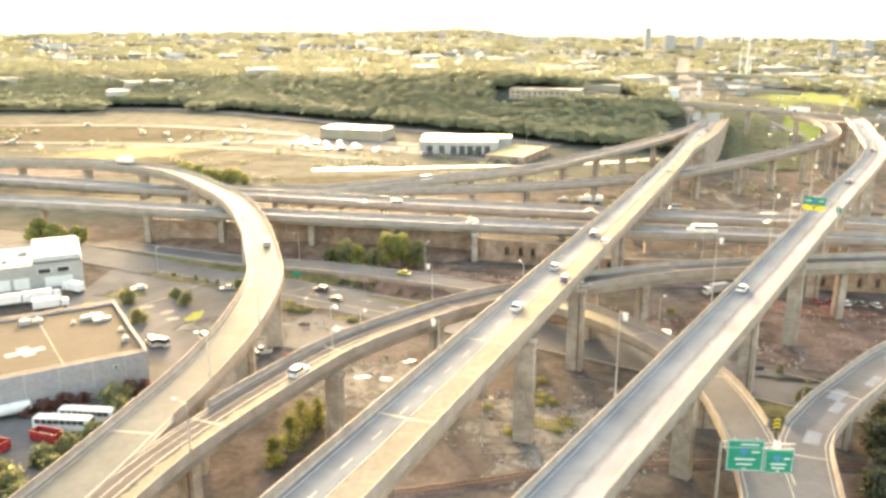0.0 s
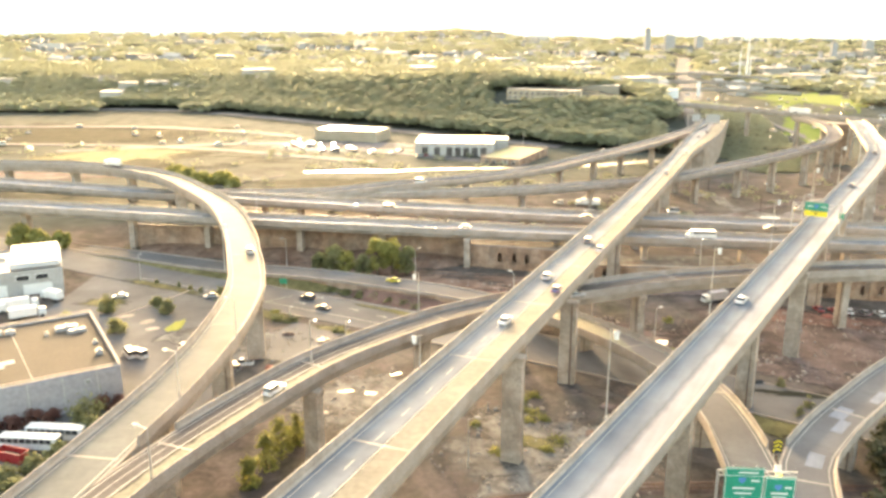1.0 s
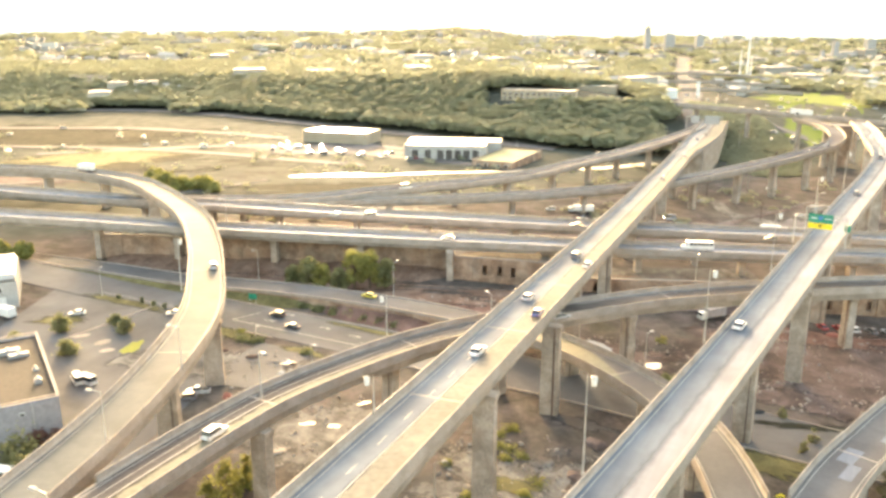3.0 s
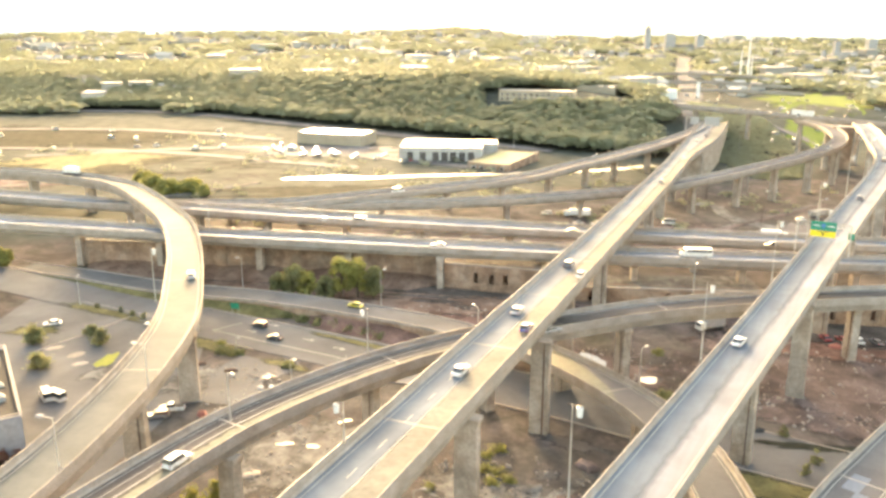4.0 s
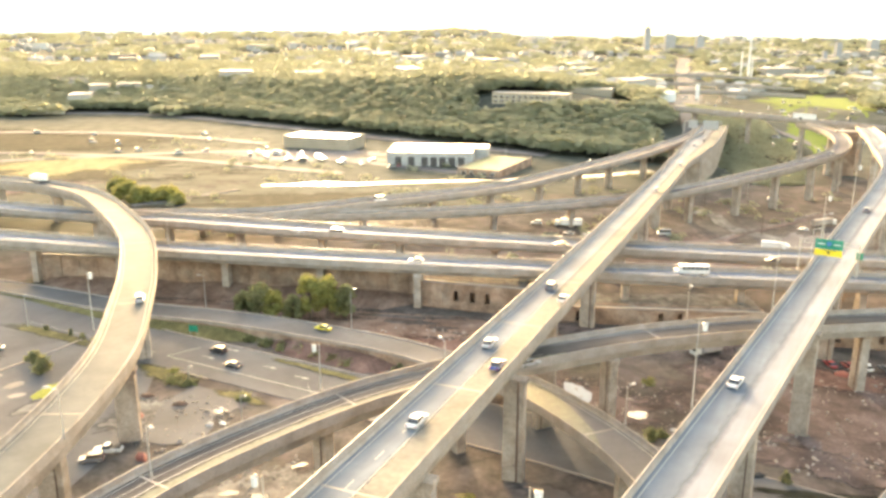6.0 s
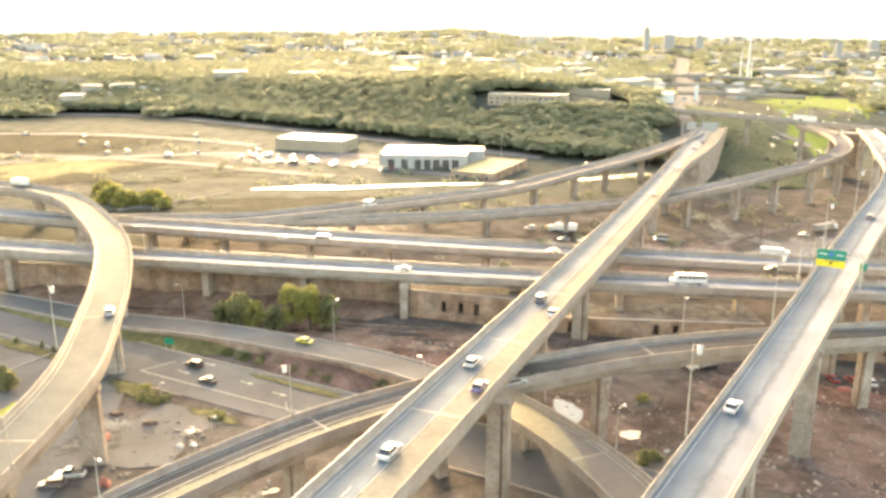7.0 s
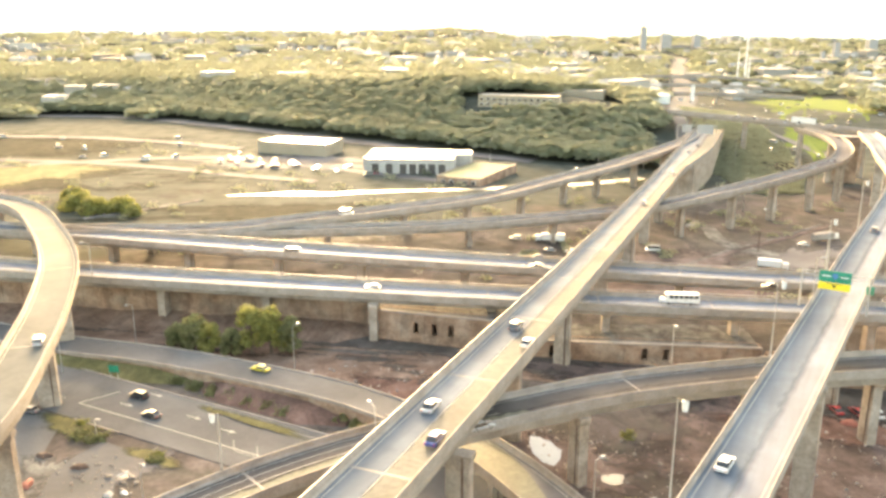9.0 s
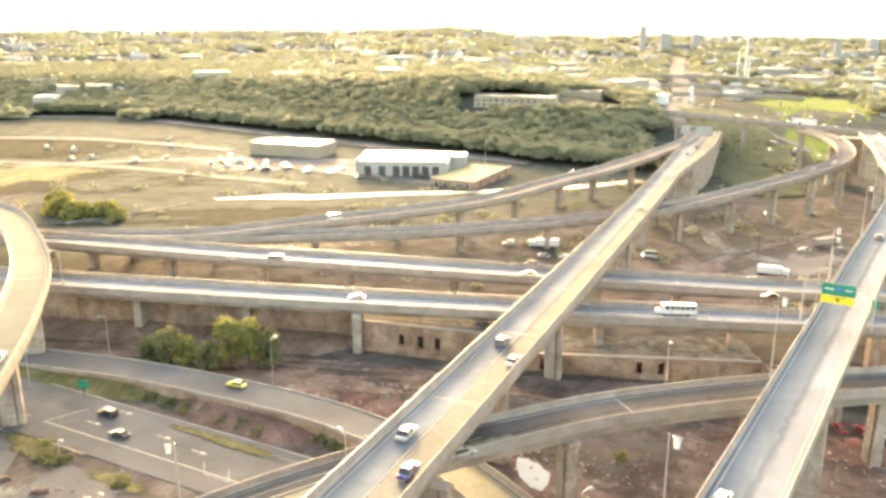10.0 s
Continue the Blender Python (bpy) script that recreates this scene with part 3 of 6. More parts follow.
def viaduct(label, ctrl, piers=(), left=None, right=None, depth=2.1, girder=True, surface=DECK, lane=None, lane_mat=None, lines=(0.5,), joints=40.0, pier_size=(3.4, 2.2), step=5.0, rail=False, solid_lines=True, pipe=0.12, web=0.93, dash_where=None, wall=1.3, joint_near=None):
    """ctrl rows: x, y, height of the road, width over the parapets. piers: rows x, y on the plan."""
    v = thing("viaduct", label, "viaduct", "viaducts of the interchange")
    p = spline(ctrl, step)
    n = normals(p)
    part("deck_slab", sweep_profile(p, n, [(-1, 0.05, -0.06), (1, -0.05, -0.06), (1, -0.05, -0.42), (0.72, 0, -0.62), (-0.72, 0, -0.62), (-1, 0.05, -0.42)]), CONCRETE, v)
    part("roadway", sweep_profile(p, n, [(-1, 0.5, 0.0), (1, -0.5, 0.0), (1, -0.5, -0.055), (-1, 0.5, -0.055)]), surface, v, "worn carriageway")
    if girder:
        part("girder", sweep_profile(p, n, [(web, 0, -0.55), (web - 0.12, 0, -depth), (0.12 - web, 0, -depth), (-web, 0, -0.55)]), CONCRETE, v)
    for side, test in ((-1, left), (1, right)):
        ok = [test is None or test(x, y) for x, y, *_ in p]
        for r in runs(ok):
            q, m = p[r], n[r]
            i = -side
            part("parapet", sweep_profile(q, m, [(side, 0, -0.75), (side, 0, wall - 0.04), (side, 0.03 * i, wall), (side, 0.17 * i, wall), (side, 0.20 * i, wall - 0.04), (side, 0.27 * i, 0.3), (side, 0.5 * i, 0.03), (side, 0.5 * i, -0.06), (side, 0.3 * i, -0.75)][::side]), PARAPET, v)
            if rail:
                s = Shape()
                a = frame_points(q, m, 0, 0)
                for j in range(0, len(r), 1):
                    x, y, z, w = q[j]
                    px, py = x + m[j][0] * (side * w / 2 + 0.1 * i), y + m[j][1] * (side * w / 2 + 0.1 * i)
                    s.tube((px, py, z + 1.28), (px, py, z + 1.8), 0.05, n=5)
                rings = [[(q[j][0] + m[j][0] * (side * q[j][3] / 2 + 0.1 * i + ox), q[j][1] + m[j][1] * (side * q[j][3] / 2 + 0.1 * i + ox), q[j][2] + 1.8 + oz) for ox, oz in ((-.05, -.05), (.05, -.05), (.05, .05), (-.05, .05))] for j in range(len(r))]
                part("rail", s.sweep(rings), STEEL, v, "galvanised rail on posts")
    if lane:
        # Left of the deck darkened, with the parapet's shade in the colour.
        a, b = lane
        rings = [[(x + ax * k * w / 2, y + ay * k * w / 2, z + 0.009) for k in (a, b - 0.42, b + 0.28)] for (x, y, z, w), (ax, ay) in zip(p, n)]
        ob = part("lane", Shape().sweep(rings, closed=False), RAGGED[(lane_mat or LANE).name], v, "darker lane with parapet shade in its colour and a wavering edge")
        fade = ob.data.attributes.new("edge", "FLOAT", "POINT")
        fade.data.foreach_set("value", [1.0, 1.0, 0.0] * len(rings))
    arc = np.concatenate([[0], np.cumsum(np.linalg.norm(np.diff(p[:, :2], axis=0), axis=1))])

    def along(d):
        row = [np.interp(d, arc, p[:, k]) for k in range(4)]
        e = [np.interp(d, arc, n[:, k]) for k in range(2)]
        return row, e
    one = Shape().box((0, 0, 0), (0.16, 3.0, 0.006)).mesh("lane_dash")
    one.materials.append(LINE)
    d = 3.0
    while lines and d < arc[-1] - 4:
        for f in lines:
            (x, y, z, w), (ax, ay) = along(d + 1.5)
            (_, _, z2, _), _ = along(d + 2.5)
            o = (f - 0.5) * w
            if dash_where and not dash_where(x, y):
                continue
            ob = part("lane_dash", one, None, v)
            ob.matrix_basis = Matrix.Translation((x + ax * o, y + ay * o, z + 0.02)) @ Matrix.Rotation(math.atan2(ay, ax), 4, "Z") @ Matrix.Rotation(math.atan(z2 - z), 4, "X")
        d += 9.0
    if solid_lines:
        for sd in (-1, 1):
            part("edge_line", sweep_profile(p, n, [(sd, -sd * 1.15 - 0.08, 0.016), (sd, -sd * 1.15 + 0.08, 0.016), (sd, -sd * 1.15 + 0.08, 0.012), (sd, -sd * 1.15 - 0.08, 0.012)]), LINE, v, "worn white edge line")
    d = joints * 0.6 if joint_near is None else arc[int(np.argmin((p[:, 0] - joint_near[0]) ** 2 + (p[:, 1] - joint_near[1]) ** 2))] % joints
    while joints and d < arc[-1]:
        (x, y, z, w), (ax, ay) = along(d)
        s = Shape().box((0, 0, 0), (w - 1.3, 0.4, 0.012))
        j = part("expansion_joint", s, PARAPET, v, "pale expansion joint strip")
        j.matrix_basis = Matrix.Translation((x, y, z + 0.022)) @ Matrix.Rotation(math.atan2(ay, ax), 4, "Z")
        d += joints
    for k, row in enumerate(piers):
        px, py = row[:2]
        i = int(np.argmin((p[:, 0] - px) ** 2 + (p[:, 1] - py) ** 2))
        x, y, z, w = p[i]
        if len(row) < 3:
            px, py = x, y
        g = float(land(px, py)) - 0.5
        top = z - depth + 0.02
        rz = math.atan2(n[i][1], n[i][0])
        s = Shape()
        sx, sy = pier_size
        cap = min(1.6, (top - g) * 0.25)
        h = top - cap - g
        s.box((px, py, g + h / 2), (sx, sy, h), rz, 0.94, 0.12)
        pier = part("pier", s, PIER, v)
        c = Shape()
        lo, hi = sx * 0.47, min(w * 0.40, sx * 0.56)
        co, si = math.cos(rz), math.sin(rz)
        ring = [[(px + a * co - b * si, py + a * si + b * co, zz) for a, b in ((-hw, -sy / 2 - .1), (hw, -sy / 2 - .1), (hw, sy / 2 + .1), (-hw, sy / 2 + .1))] for zz, hw in ((top - cap, lo), (top - cap * 0.45, hi), (top, hi))]
        part("pier_cap", c.sweep(ring), PIER, pier)
        if k % 2:
            continue
        sgn = -1.0 if math.cos(rz) >= 0 else 1.0
        ex, ey = sx * 0.22, sgn * (sy / 2 + 0.04)
        dp = Shape().tube((px + ex * co - ey * si, py + ex * si + ey * co, g), (px + ex * co - ey * .98 * si, py + ex * si + ey * .98 * co, top - 0.3), pipe, n=6)
        part("downpipe", dp, RUST, pier, "dark rusty drain pipe")
    return v, p, n


ML = [(-20.4 + 0.4017 * (y - 85.9), y) for y in (-150, -60, 15, 86, 150, 198, 250, 310, 422, 480, 510, 540, 575, 620, 660)]
MS = lambda y: float(np.interp(y, [485, 540, 575, 660], [0.0, 2.8, 4.0, 4.2]))     # the deck widens to the right at its far end
MZ = lambda y: float(np.interp(y, [15, 88, 305, 420, 517, 600, 700], [32.6, 29.5, 19.8, 15.5, 13.4, 13.0, 13.0]))
mid, mp, mn = viaduct("long straight pale concrete viaduct descending to the far gantry", [(x + 5.1 + MS(y), y - 2.0, MZ(y), 11.1 + 2 * MS(y)) for x, y in ML],
              piers=[(-96, -80), (-78, -40), (-60, 2), (-38, 50), (-10, 95, 1), (16.7, 153, 1), (33, 190, 1), (48, 232), (66, 273), (84, 318), (103, 365), (120, 402), (136, 440), (155, 490), (176, 540)], wall=1.6, lines=(0.36,), dash_where=lambda x, y: y < 165, lane=(-0.9, 0.16), surface=PALE, joints=37, pipe=0.2, pier_size=(4.0, 2.2), depth=3.1, web=0.94)
sel = (mp[:, 1] > 512)
part("abutment", sweep_profile(mp[sel], mn[sel], [(0.96, 0, -0.6), (0.96, 0, -19), (-0.8, 0, -19), (-0.8, 0, -0.6)]), PIER, mid, "solid concrete abutment walls")
part("lane_line", sweep_profile(mp, mn, [(0.03, -0.05, 0.024), (0.03, 0.05, 0.024), (0.03, 0.05, 0.012), (0.03, -0.05, 0.012)]), LINE, mid, "worn white lane line")
rings = [[(x + ax * k * w / 2, y + ay * k * w / 2, z + 0.013) for k in (0.0, 0.32, 0.88)] for (x, y, z, w), (ax, ay) in zip(mp, mn) if y < 237]
overlay = part("overlay", Shape().sweep(rings, closed=False), RAGGED[PALE.name], mid, "cream concrete overlay with a ragged edge")
overlay.data.attributes.new("edge", "FLOAT", "POINT").data.foreach_set("value", [0.0, 1.0, 1.0] * len(rings))
walkway = [j for j in range(len(mp)) if 40 < mp[j][1] < 330]
fence = Shape()
for j in walkway:
    x, y, z, w = mp[j]
    px, py = x - mn[j][0] * (w / 2 + 0.75), y - mn[j][1] * (w / 2 + 0.75)
    fence.tube((px, py, z - 0.5), (px, py, z + 0.75), 0.05, n=5)
for h in (0.15, 0.45, 0.75):
    fence.sweep([[(mp[j][0] - mn[j][0] * (mp[j][3] / 2 + 0.75 + o), mp[j][1] - mn[j][1] * (mp[j][3] / 2 + 0.75 + o), mp[j][2] + h + q) for o, q in ((-.035, -.035), (.035, -.035), (.035, .035), (-.035, .035))] for j in walkway])
part("railing", fence, STEEL, mid, "thin service railing outside the parapet")
sel = (mp[:, 1] > 40) & (mp[:, 1] < 330)
part("walkway", sweep_profile(mp[sel], mn[sel], [(-1, -0.85, -0.5), (-1, 0.02, -0.5), (-1, 0.02, -0.6), (-1, -0.85, -0.6)]), STEEL, mid, "narrow metal service walkway")
RL = [(-152, -150), (-93, -60), (-33, 30), (9, 93.4), (41.7, 142.8), (74.4, 192.3), (106.8, 241.7), (139, 291), (170.8, 338.5), (193, 373), (208, 400), (220, 427), (232, 456), (245, 485), (257, 512), (267, 538), (276, 562)]
RZ = lambda y: 24 + 3 * (y - 93) / 390 - float(np.interp(y, [430, 560], [0, 4.4]))
right = viaduct("straight pale concrete viaduct curving off at its far end", [(x + 4.1, y - 2.7, RZ(y), 9.9) for x, y in RL],
                piers=[(-120, -105), (-93, -60), (-58, -8), (-22, 45), (17, 100), (48, 140), (75, 179), (97, 213, 1), (122, 256), (146, 296), (170, 335), (196, 372), (222, 425), (244, 490)], wall=1.2, lines=(), lane=(-0.9, 0.14), joints=0, depth=3.1, web=0.94, pier_size=(3.8, 2.4))
left = viaduct("curving ramp of sun-bleached concrete sweeping round the yard", [(-112.9, -150, 20.4, 10.4), (-91.7, -60, 20.4, 10.4), (-64, 58, 20.4, 10.4), (-54.6, 98, 20.4, 10.2), (-49.7, 125, 20.4, 9.6), (-46, 150, 20.4, 9.4), (-44.8, 177, 20.5, 9.4), (-46.7, 204, 20.6, 9.5), (-53.7, 232, 20.7, 9.6), (-62.8, 262, 20.8, 9.7), (-76.5, 297, 20.8, 10), (-98.3, 336, 19.6, 10), (-127, 378, 18.2, 10), (-165, 408, 16.8, 10), (-205, 428, 15, 10), (-250, 441, 13, 10), (-330, 452, 8, 10)],
               piers=[(-100, -95), (-90, -50), (-77, 5), (-66, 52), (-53, 105), (-47, 140), (-45.5, 172), (-45, 204, 1), (-58, 246), (-70, 282), (-90, 322), (-112, 358), (-145, 395), (-185, 418), (-228, 435)], right=lambda x, y: y > 121, lane=None, surface=SHEEN, joints=58, joint_near=(-50.4, 121), lines=(), depth=3.2, web=0.92, pier_size=(4.4, 2.2))
fork, fp, fn = viaduct("two-lane concrete ramp forking off and passing beneath the straight viaducts", [(-104, -150, 20.36, 9), (-82.9, -60, 20.36, 9), (-57, 50, 20.36, 9), (-50.5, 82, 20.36, 9), (-45, 106, 20.36, 9), (-38.6, 123.5, 20.2, 9), (-28, 147, 19.6, 9), (-18.3, 163.4, 19.2, 9), (1.9, 185.6, 18.7, 9), (22.4, 201, 18.0, 9), (45, 214, 17.2, 9), (67.5, 225, 16.2, 9.4), (100, 234.6, 15.2, 9.8), (139, 240.5, 14.8, 10), (200, 246, 14.6, 10), (300, 251, 14.4, 10)],
               piers=[(-90, -90), (-78, -40), (-62, 28), (-51, 80), (-42, 117), (-22, 152, 1), (-3, 180), (21, 200), (56, 217, 1), (92, 232), (122, 238, 1), (160, 243), (200, 246)], left=lambda x, y: y > 125, lane=(-0.88, 0.06), lane_mat=BROWNLANE, lines=(), joints=38, joint_near=(-39.4, 122), surface=SUNLITCREAM, depth=2.6, web=0.93)
# Parapet shade put into the carriageway colour along the far stretch.
far = fp[:, 0] > 42
part("lane", sweep_profile(fp[far], fn[far], [(0.0, 0, 0.006), (0.86, 0, 0.006), (0.86, 0, 0.002), (0.0, 0, 0.002)]), BROWNLANE, fork, "carriageway with shade in its dark tone")
near = (fp[:, 1] > 118) & (fp[:, 1] < 126)
part("repair_slab", sweep_profile(fp[near], fn[near], [(0.1, 0, 0.016), (0.86, 0, 0.016), (0.86, 0, 0.004), (0.1, 0, 0.004)]), RENDER, fork, "pale fresh concrete repair in the deck")
for o, wd, run in ((-0.36, 0.07, ~far), (0.05, 0.1, ~far), (-0.68, 0.07, far)):
    part("lane_line", sweep_profile(fp[run], fn[run], [(o, -wd, 0.022), (o, wd, 0.022), (o, wd, 0.012), (o, -wd, 0.012)]), LINE, fork, "worn white lane line")
front = viaduct("long low concrete viaduct crossing the interchange", [(-330, 352, 18, 11), (-200, 325.5, 16.8, 11), (-142, 316.3, 16, 11), (-81, 305.5, 15, 11), (-40, 299.6, 14.3, 11), (2, 294.2, 13.6, 11), (43.7, 289.4, 12.9, 11), (84.7, 285.5, 12.2, 11), (126, 282, 11.6, 11), (200, 277, 11, 11), (330, 270, 10.6, 11)],
                piers=[(-160, 320), (-118, 312), (-86, 306), (-52, 301), (-20, 297), (11.7, 288.6, 1), (44, 289), (76, 286), (108, 283), (142, 281), (176, 279)], lines=(0.5,), joints=30, rail=True)
back = viaduct("second long low viaduct behind the first", [(-260, 420, 9.5, 12), (-150, 381, 10.3, 12), (-84.5, 362, 10.5, 12), (-40.4, 350, 10.5, 12), (3.4, 339.4, 10.5, 12), (47.4, 329, 10.5, 12), (90, 320, 10.5, 12), (134.5, 311.3, 10.5, 12), (220, 300, 10.2, 12), (330, 296, 10, 12)],
               piers=[(-120, 373), (-88, 363), (-60, 355), (-28, 347), (3, 339), (36, 332), (70, 324), (104, 317), (140, 310)], lines=(), joints=30, rail=True)
far_ramp = viaduct("far curving ramp rising to join the straight viaduct", [(-260, 420, 8, 11), (-140, 381, 9.5, 11), (-90, 374, 10.4, 11), (-53, 374, 11, 11), (-20, 391, 11, 11), (23, 414, 11, 11), (53.5, 435, 11, 11), (84, 469, 11.4, 11), (121, 510, 12, 11), (160, 561, 12.6, 10), (190, 608, 12.96, 9), (203, 640, 12.96, 8)],
                   piers=[(-110, 376), (-78, 373), (-48, 376), (-14, 394), (14, 409), (42, 427), (66, 447), (90, 476), (112, 500), (136, 530), (162, 565)], joints=36, lines=(), surface=ASPHALT)
under_ramp = viaduct("far ramp on tall piers climbing to the overpass", [(-75, 375, 10.1, 9), (-52, 373, 9.9, 9), (-20, 378, 9.6, 9), (30, 386, 9.4, 9), (75, 399, 9.6, 9), (106, 407, 10.6, 9), (137, 421, 12.4, 9), (165, 441, 13.5, 9), (190, 459, 14.6, 9), (213, 477, 16, 9), (230, 492, 17, 9), (242, 507, 18, 9), (251, 525, 19, 9), (257, 545, 20.2, 9), (258, 566, 21.4, 9), (253, 588, 22.5, 9)],
                     piers=[(40, 388), (76, 400), (134, 420), (160, 438), (187, 457), (213, 478), (238, 502), (251, 525), (258, 556)], joints=36, lines=(), surface=ASPHALT)
low, lp, ln = viaduct("low ramp climbing from the embankment to the fork", [(22, 236, 5.0, 9.4), (30, 227, 6.0, 9.4), (38, 216, 7.0, 9.4), (46.5, 200, 8.4, 9.4), (53, 183, 9.8, 9.4), (56.6, 166, 11, 9.4), (57, 150, 11.7, 9.4), (55.5, 133, 12, 9.4), (52.5, 116, 12, 9.4), (47, 98, 12, 9.4), (38, 76, 12, 9.4), (22, 46, 12, 9.4), (-32, -60, 12, 9.4), (-77, -150, 12, 9.4)],
              piers=[(42, 209), (53, 185), (57, 160), (54, 126), (47, 98), (30, 60), (8, 18), (-14, -24), (-40, -76), (-62, -120)], left=lambda x, y: y > 137, right=lambda x, y: True, joints=32, lines=(), depth=1.7, pier_size=(4.2, 1.8), surface=SUNLITCREAM)
# Grey across the near end, narrowing to a slanted edge farther up.
sel = lp[:, 1] < 217
rings = [[(x + ax * k * w / 2, y + ay * k * w / 2, z + 0.009) for k in (-0.88, (-0.88 + e) / 2, e)] for (x, y, z, w), (ax, ay), e in zip(lp[sel], ln[sel], np.interp(lp[sel][:, 1], [187, 190, 200, 207, 216], [0.88, 0.3, -0.17, -0.55, -0.84]))]
part("lane", Shape().sweep(rings, closed=False), STREETGREY, low, "grey cover over the cream surface, ending on a slant")
merge, gp, gn = viaduct("curved ramp joining at the chevron-marked fork", [(-68.5, -150, 11.96, 9), (-23.5, -60, 11.96, 9), (30, 46, 11.96, 9), (44.5, 76, 11.96, 9), (53.5, 98, 11.96, 9), (59, 115, 11.96, 9), (65.2, 132.2, 11.8, 9), (71.3, 140.8, 11.7, 9), (79.2, 149.8, 11.5, 9), (88.2, 158.8, 11.2, 9), (98.2, 168.8, 10.9, 9), (110, 179, 10.6, 9), (135, 197, 10, 9), (180, 222, 9, 9), (260, 255, 8, 9)],
                piers=[(-52, -118), (-31, -76), (-5, -24), (16, 18), (36, 60), (62, 124), (84, 155), (108, 177), (135, 197), (170, 217)], left=lambda x, y: y > 137, joints=32, lines=(), depth=1.7, surface=STREETGREY)

for y0, a, b, n_ in ((134, -0.1, 0.5, 2), (146, 0.0, 0.45, 2), (152, -0.5, 0.1, 2), (160, 0.2, 0.6, 2), (171, -0.3, 0.2, 2)):
    i = int(np.argmin(abs(gp[:, 1] - y0) + 1000 * (gp[:, 0] < 50)))
    part("repair_slab", sweep_profile(gp[i:i + n_], gn[i:i + n_], [(a, 0, 0.014), (b, 0, 0.014), (b, 0, 0.004), (a, 0, 0.004)]), DECK, merge, "pale patched strip in the asphalt")

# ---- embankment, retaining walls ----


def embankment(name, ctrl, label, mat=CONCRETE):
    """A solid ramp from the ground up to the road; ctrl rows as for viaduct()."""
    v = thing(name, label, "ramp")
    p = spline(ctrl, 5.0)
    n = normals(p)
    rings = []
    for (x, y, z, w), (ax, ay) in zip(p, n):
        lo = [float(land(x + ax * o, y + ay * o)) - 0.6 for o in (-w / 2, w / 2)]
        rings.append([(x - ax * w / 2, y - ay * w / 2, lo[0]), (x - ax * w / 2, y - ay * w / 2, z - 0.05), (x + ax * w / 2, y + ay * w / 2, z - 0.05), (x + ax * w / 2, y + ay * w / 2, lo[1])][::-1])
    part("wall", Shape().sweep(rings), WALL, v, "brown-stained concrete side walls")
    part("roadway", sweep_profile(p, n, [(-1, 0.3, 0.0), (1, -0.3, 0.0), (1, -0.3, -0.04), (-1, 0.3, -0.04)]), STREETGREY, v, "grey asphalt carriageway")
    for side in (-1, 1):
        i = -side
        part("kerb", sweep_profile(p, n, [(side, -0.02 * i, -0.5), (side, -0.02 * i, 0.32), (side, 0.26 * i, 0.32), (side, 0.32 * i, 0.0), (side, 0.32 * i, -0.045), (side, 0.2 * i, -0.5)][::side]), PARAPET, v, "pale concrete kerb wall")
    for lo, hi, mat, nm, lb, slope in ((-200, -24, VERGE, "grass_bank", "olive grass bank", 1.5), (-27, 17, REDDIRT, "dirt_bank", "brown dirt bank", 1.5)):
        bank = []
        for (x, y, z, w), (ax, ay) in zip(p, n):
            if not lo < x < hi:
                continue
            h = z - float(land(x, y))
            fade = min(1.0, (hi - x) / 14, (x - lo) / 8)
            wob = 1 + 0.35 * noise.noise(Vector((x * 0.13, y * 0.13, 2.0)))
            e = (x + ax * (w / 2 + (0.8 + slope * h) * fade * wob), y + ay * (w / 2 + (0.8 + slope * h) * fade * wob))
            k = 0.35 + 0.55 * (1 - fade)
            bank.append([(x + ax * (w / 2 - .2), y + ay * (w / 2 - .2), z - h * k), (x + ax * (w / 2 + .8 * fade), y + ay * (w / 2 + .8 * fade), z - h * (k + .08)), (*e, float(land(*e)) - 0.1), (x + ax * (w / 2 - .2), y + ay * (w / 2 - .2), z - h - .4)])
        part(nm, Shape().sweep(bank), mat, v, lb)
    return v


embankment("ramp", [(-185, 330, 1.6, 9), (-140, 311, 2.0, 9.4), (-108, 297, 2.6, 9.6), (-75, 281, 3.4, 9.8), (-40, 269, 4.2, 9.8), (-11, 256, 4.7, 9.8), (8, 246, 4.95, 9.6), (21.5, 236.5, 5.0, 9.4)], "asphalt ramp between low concrete walls beside the street")


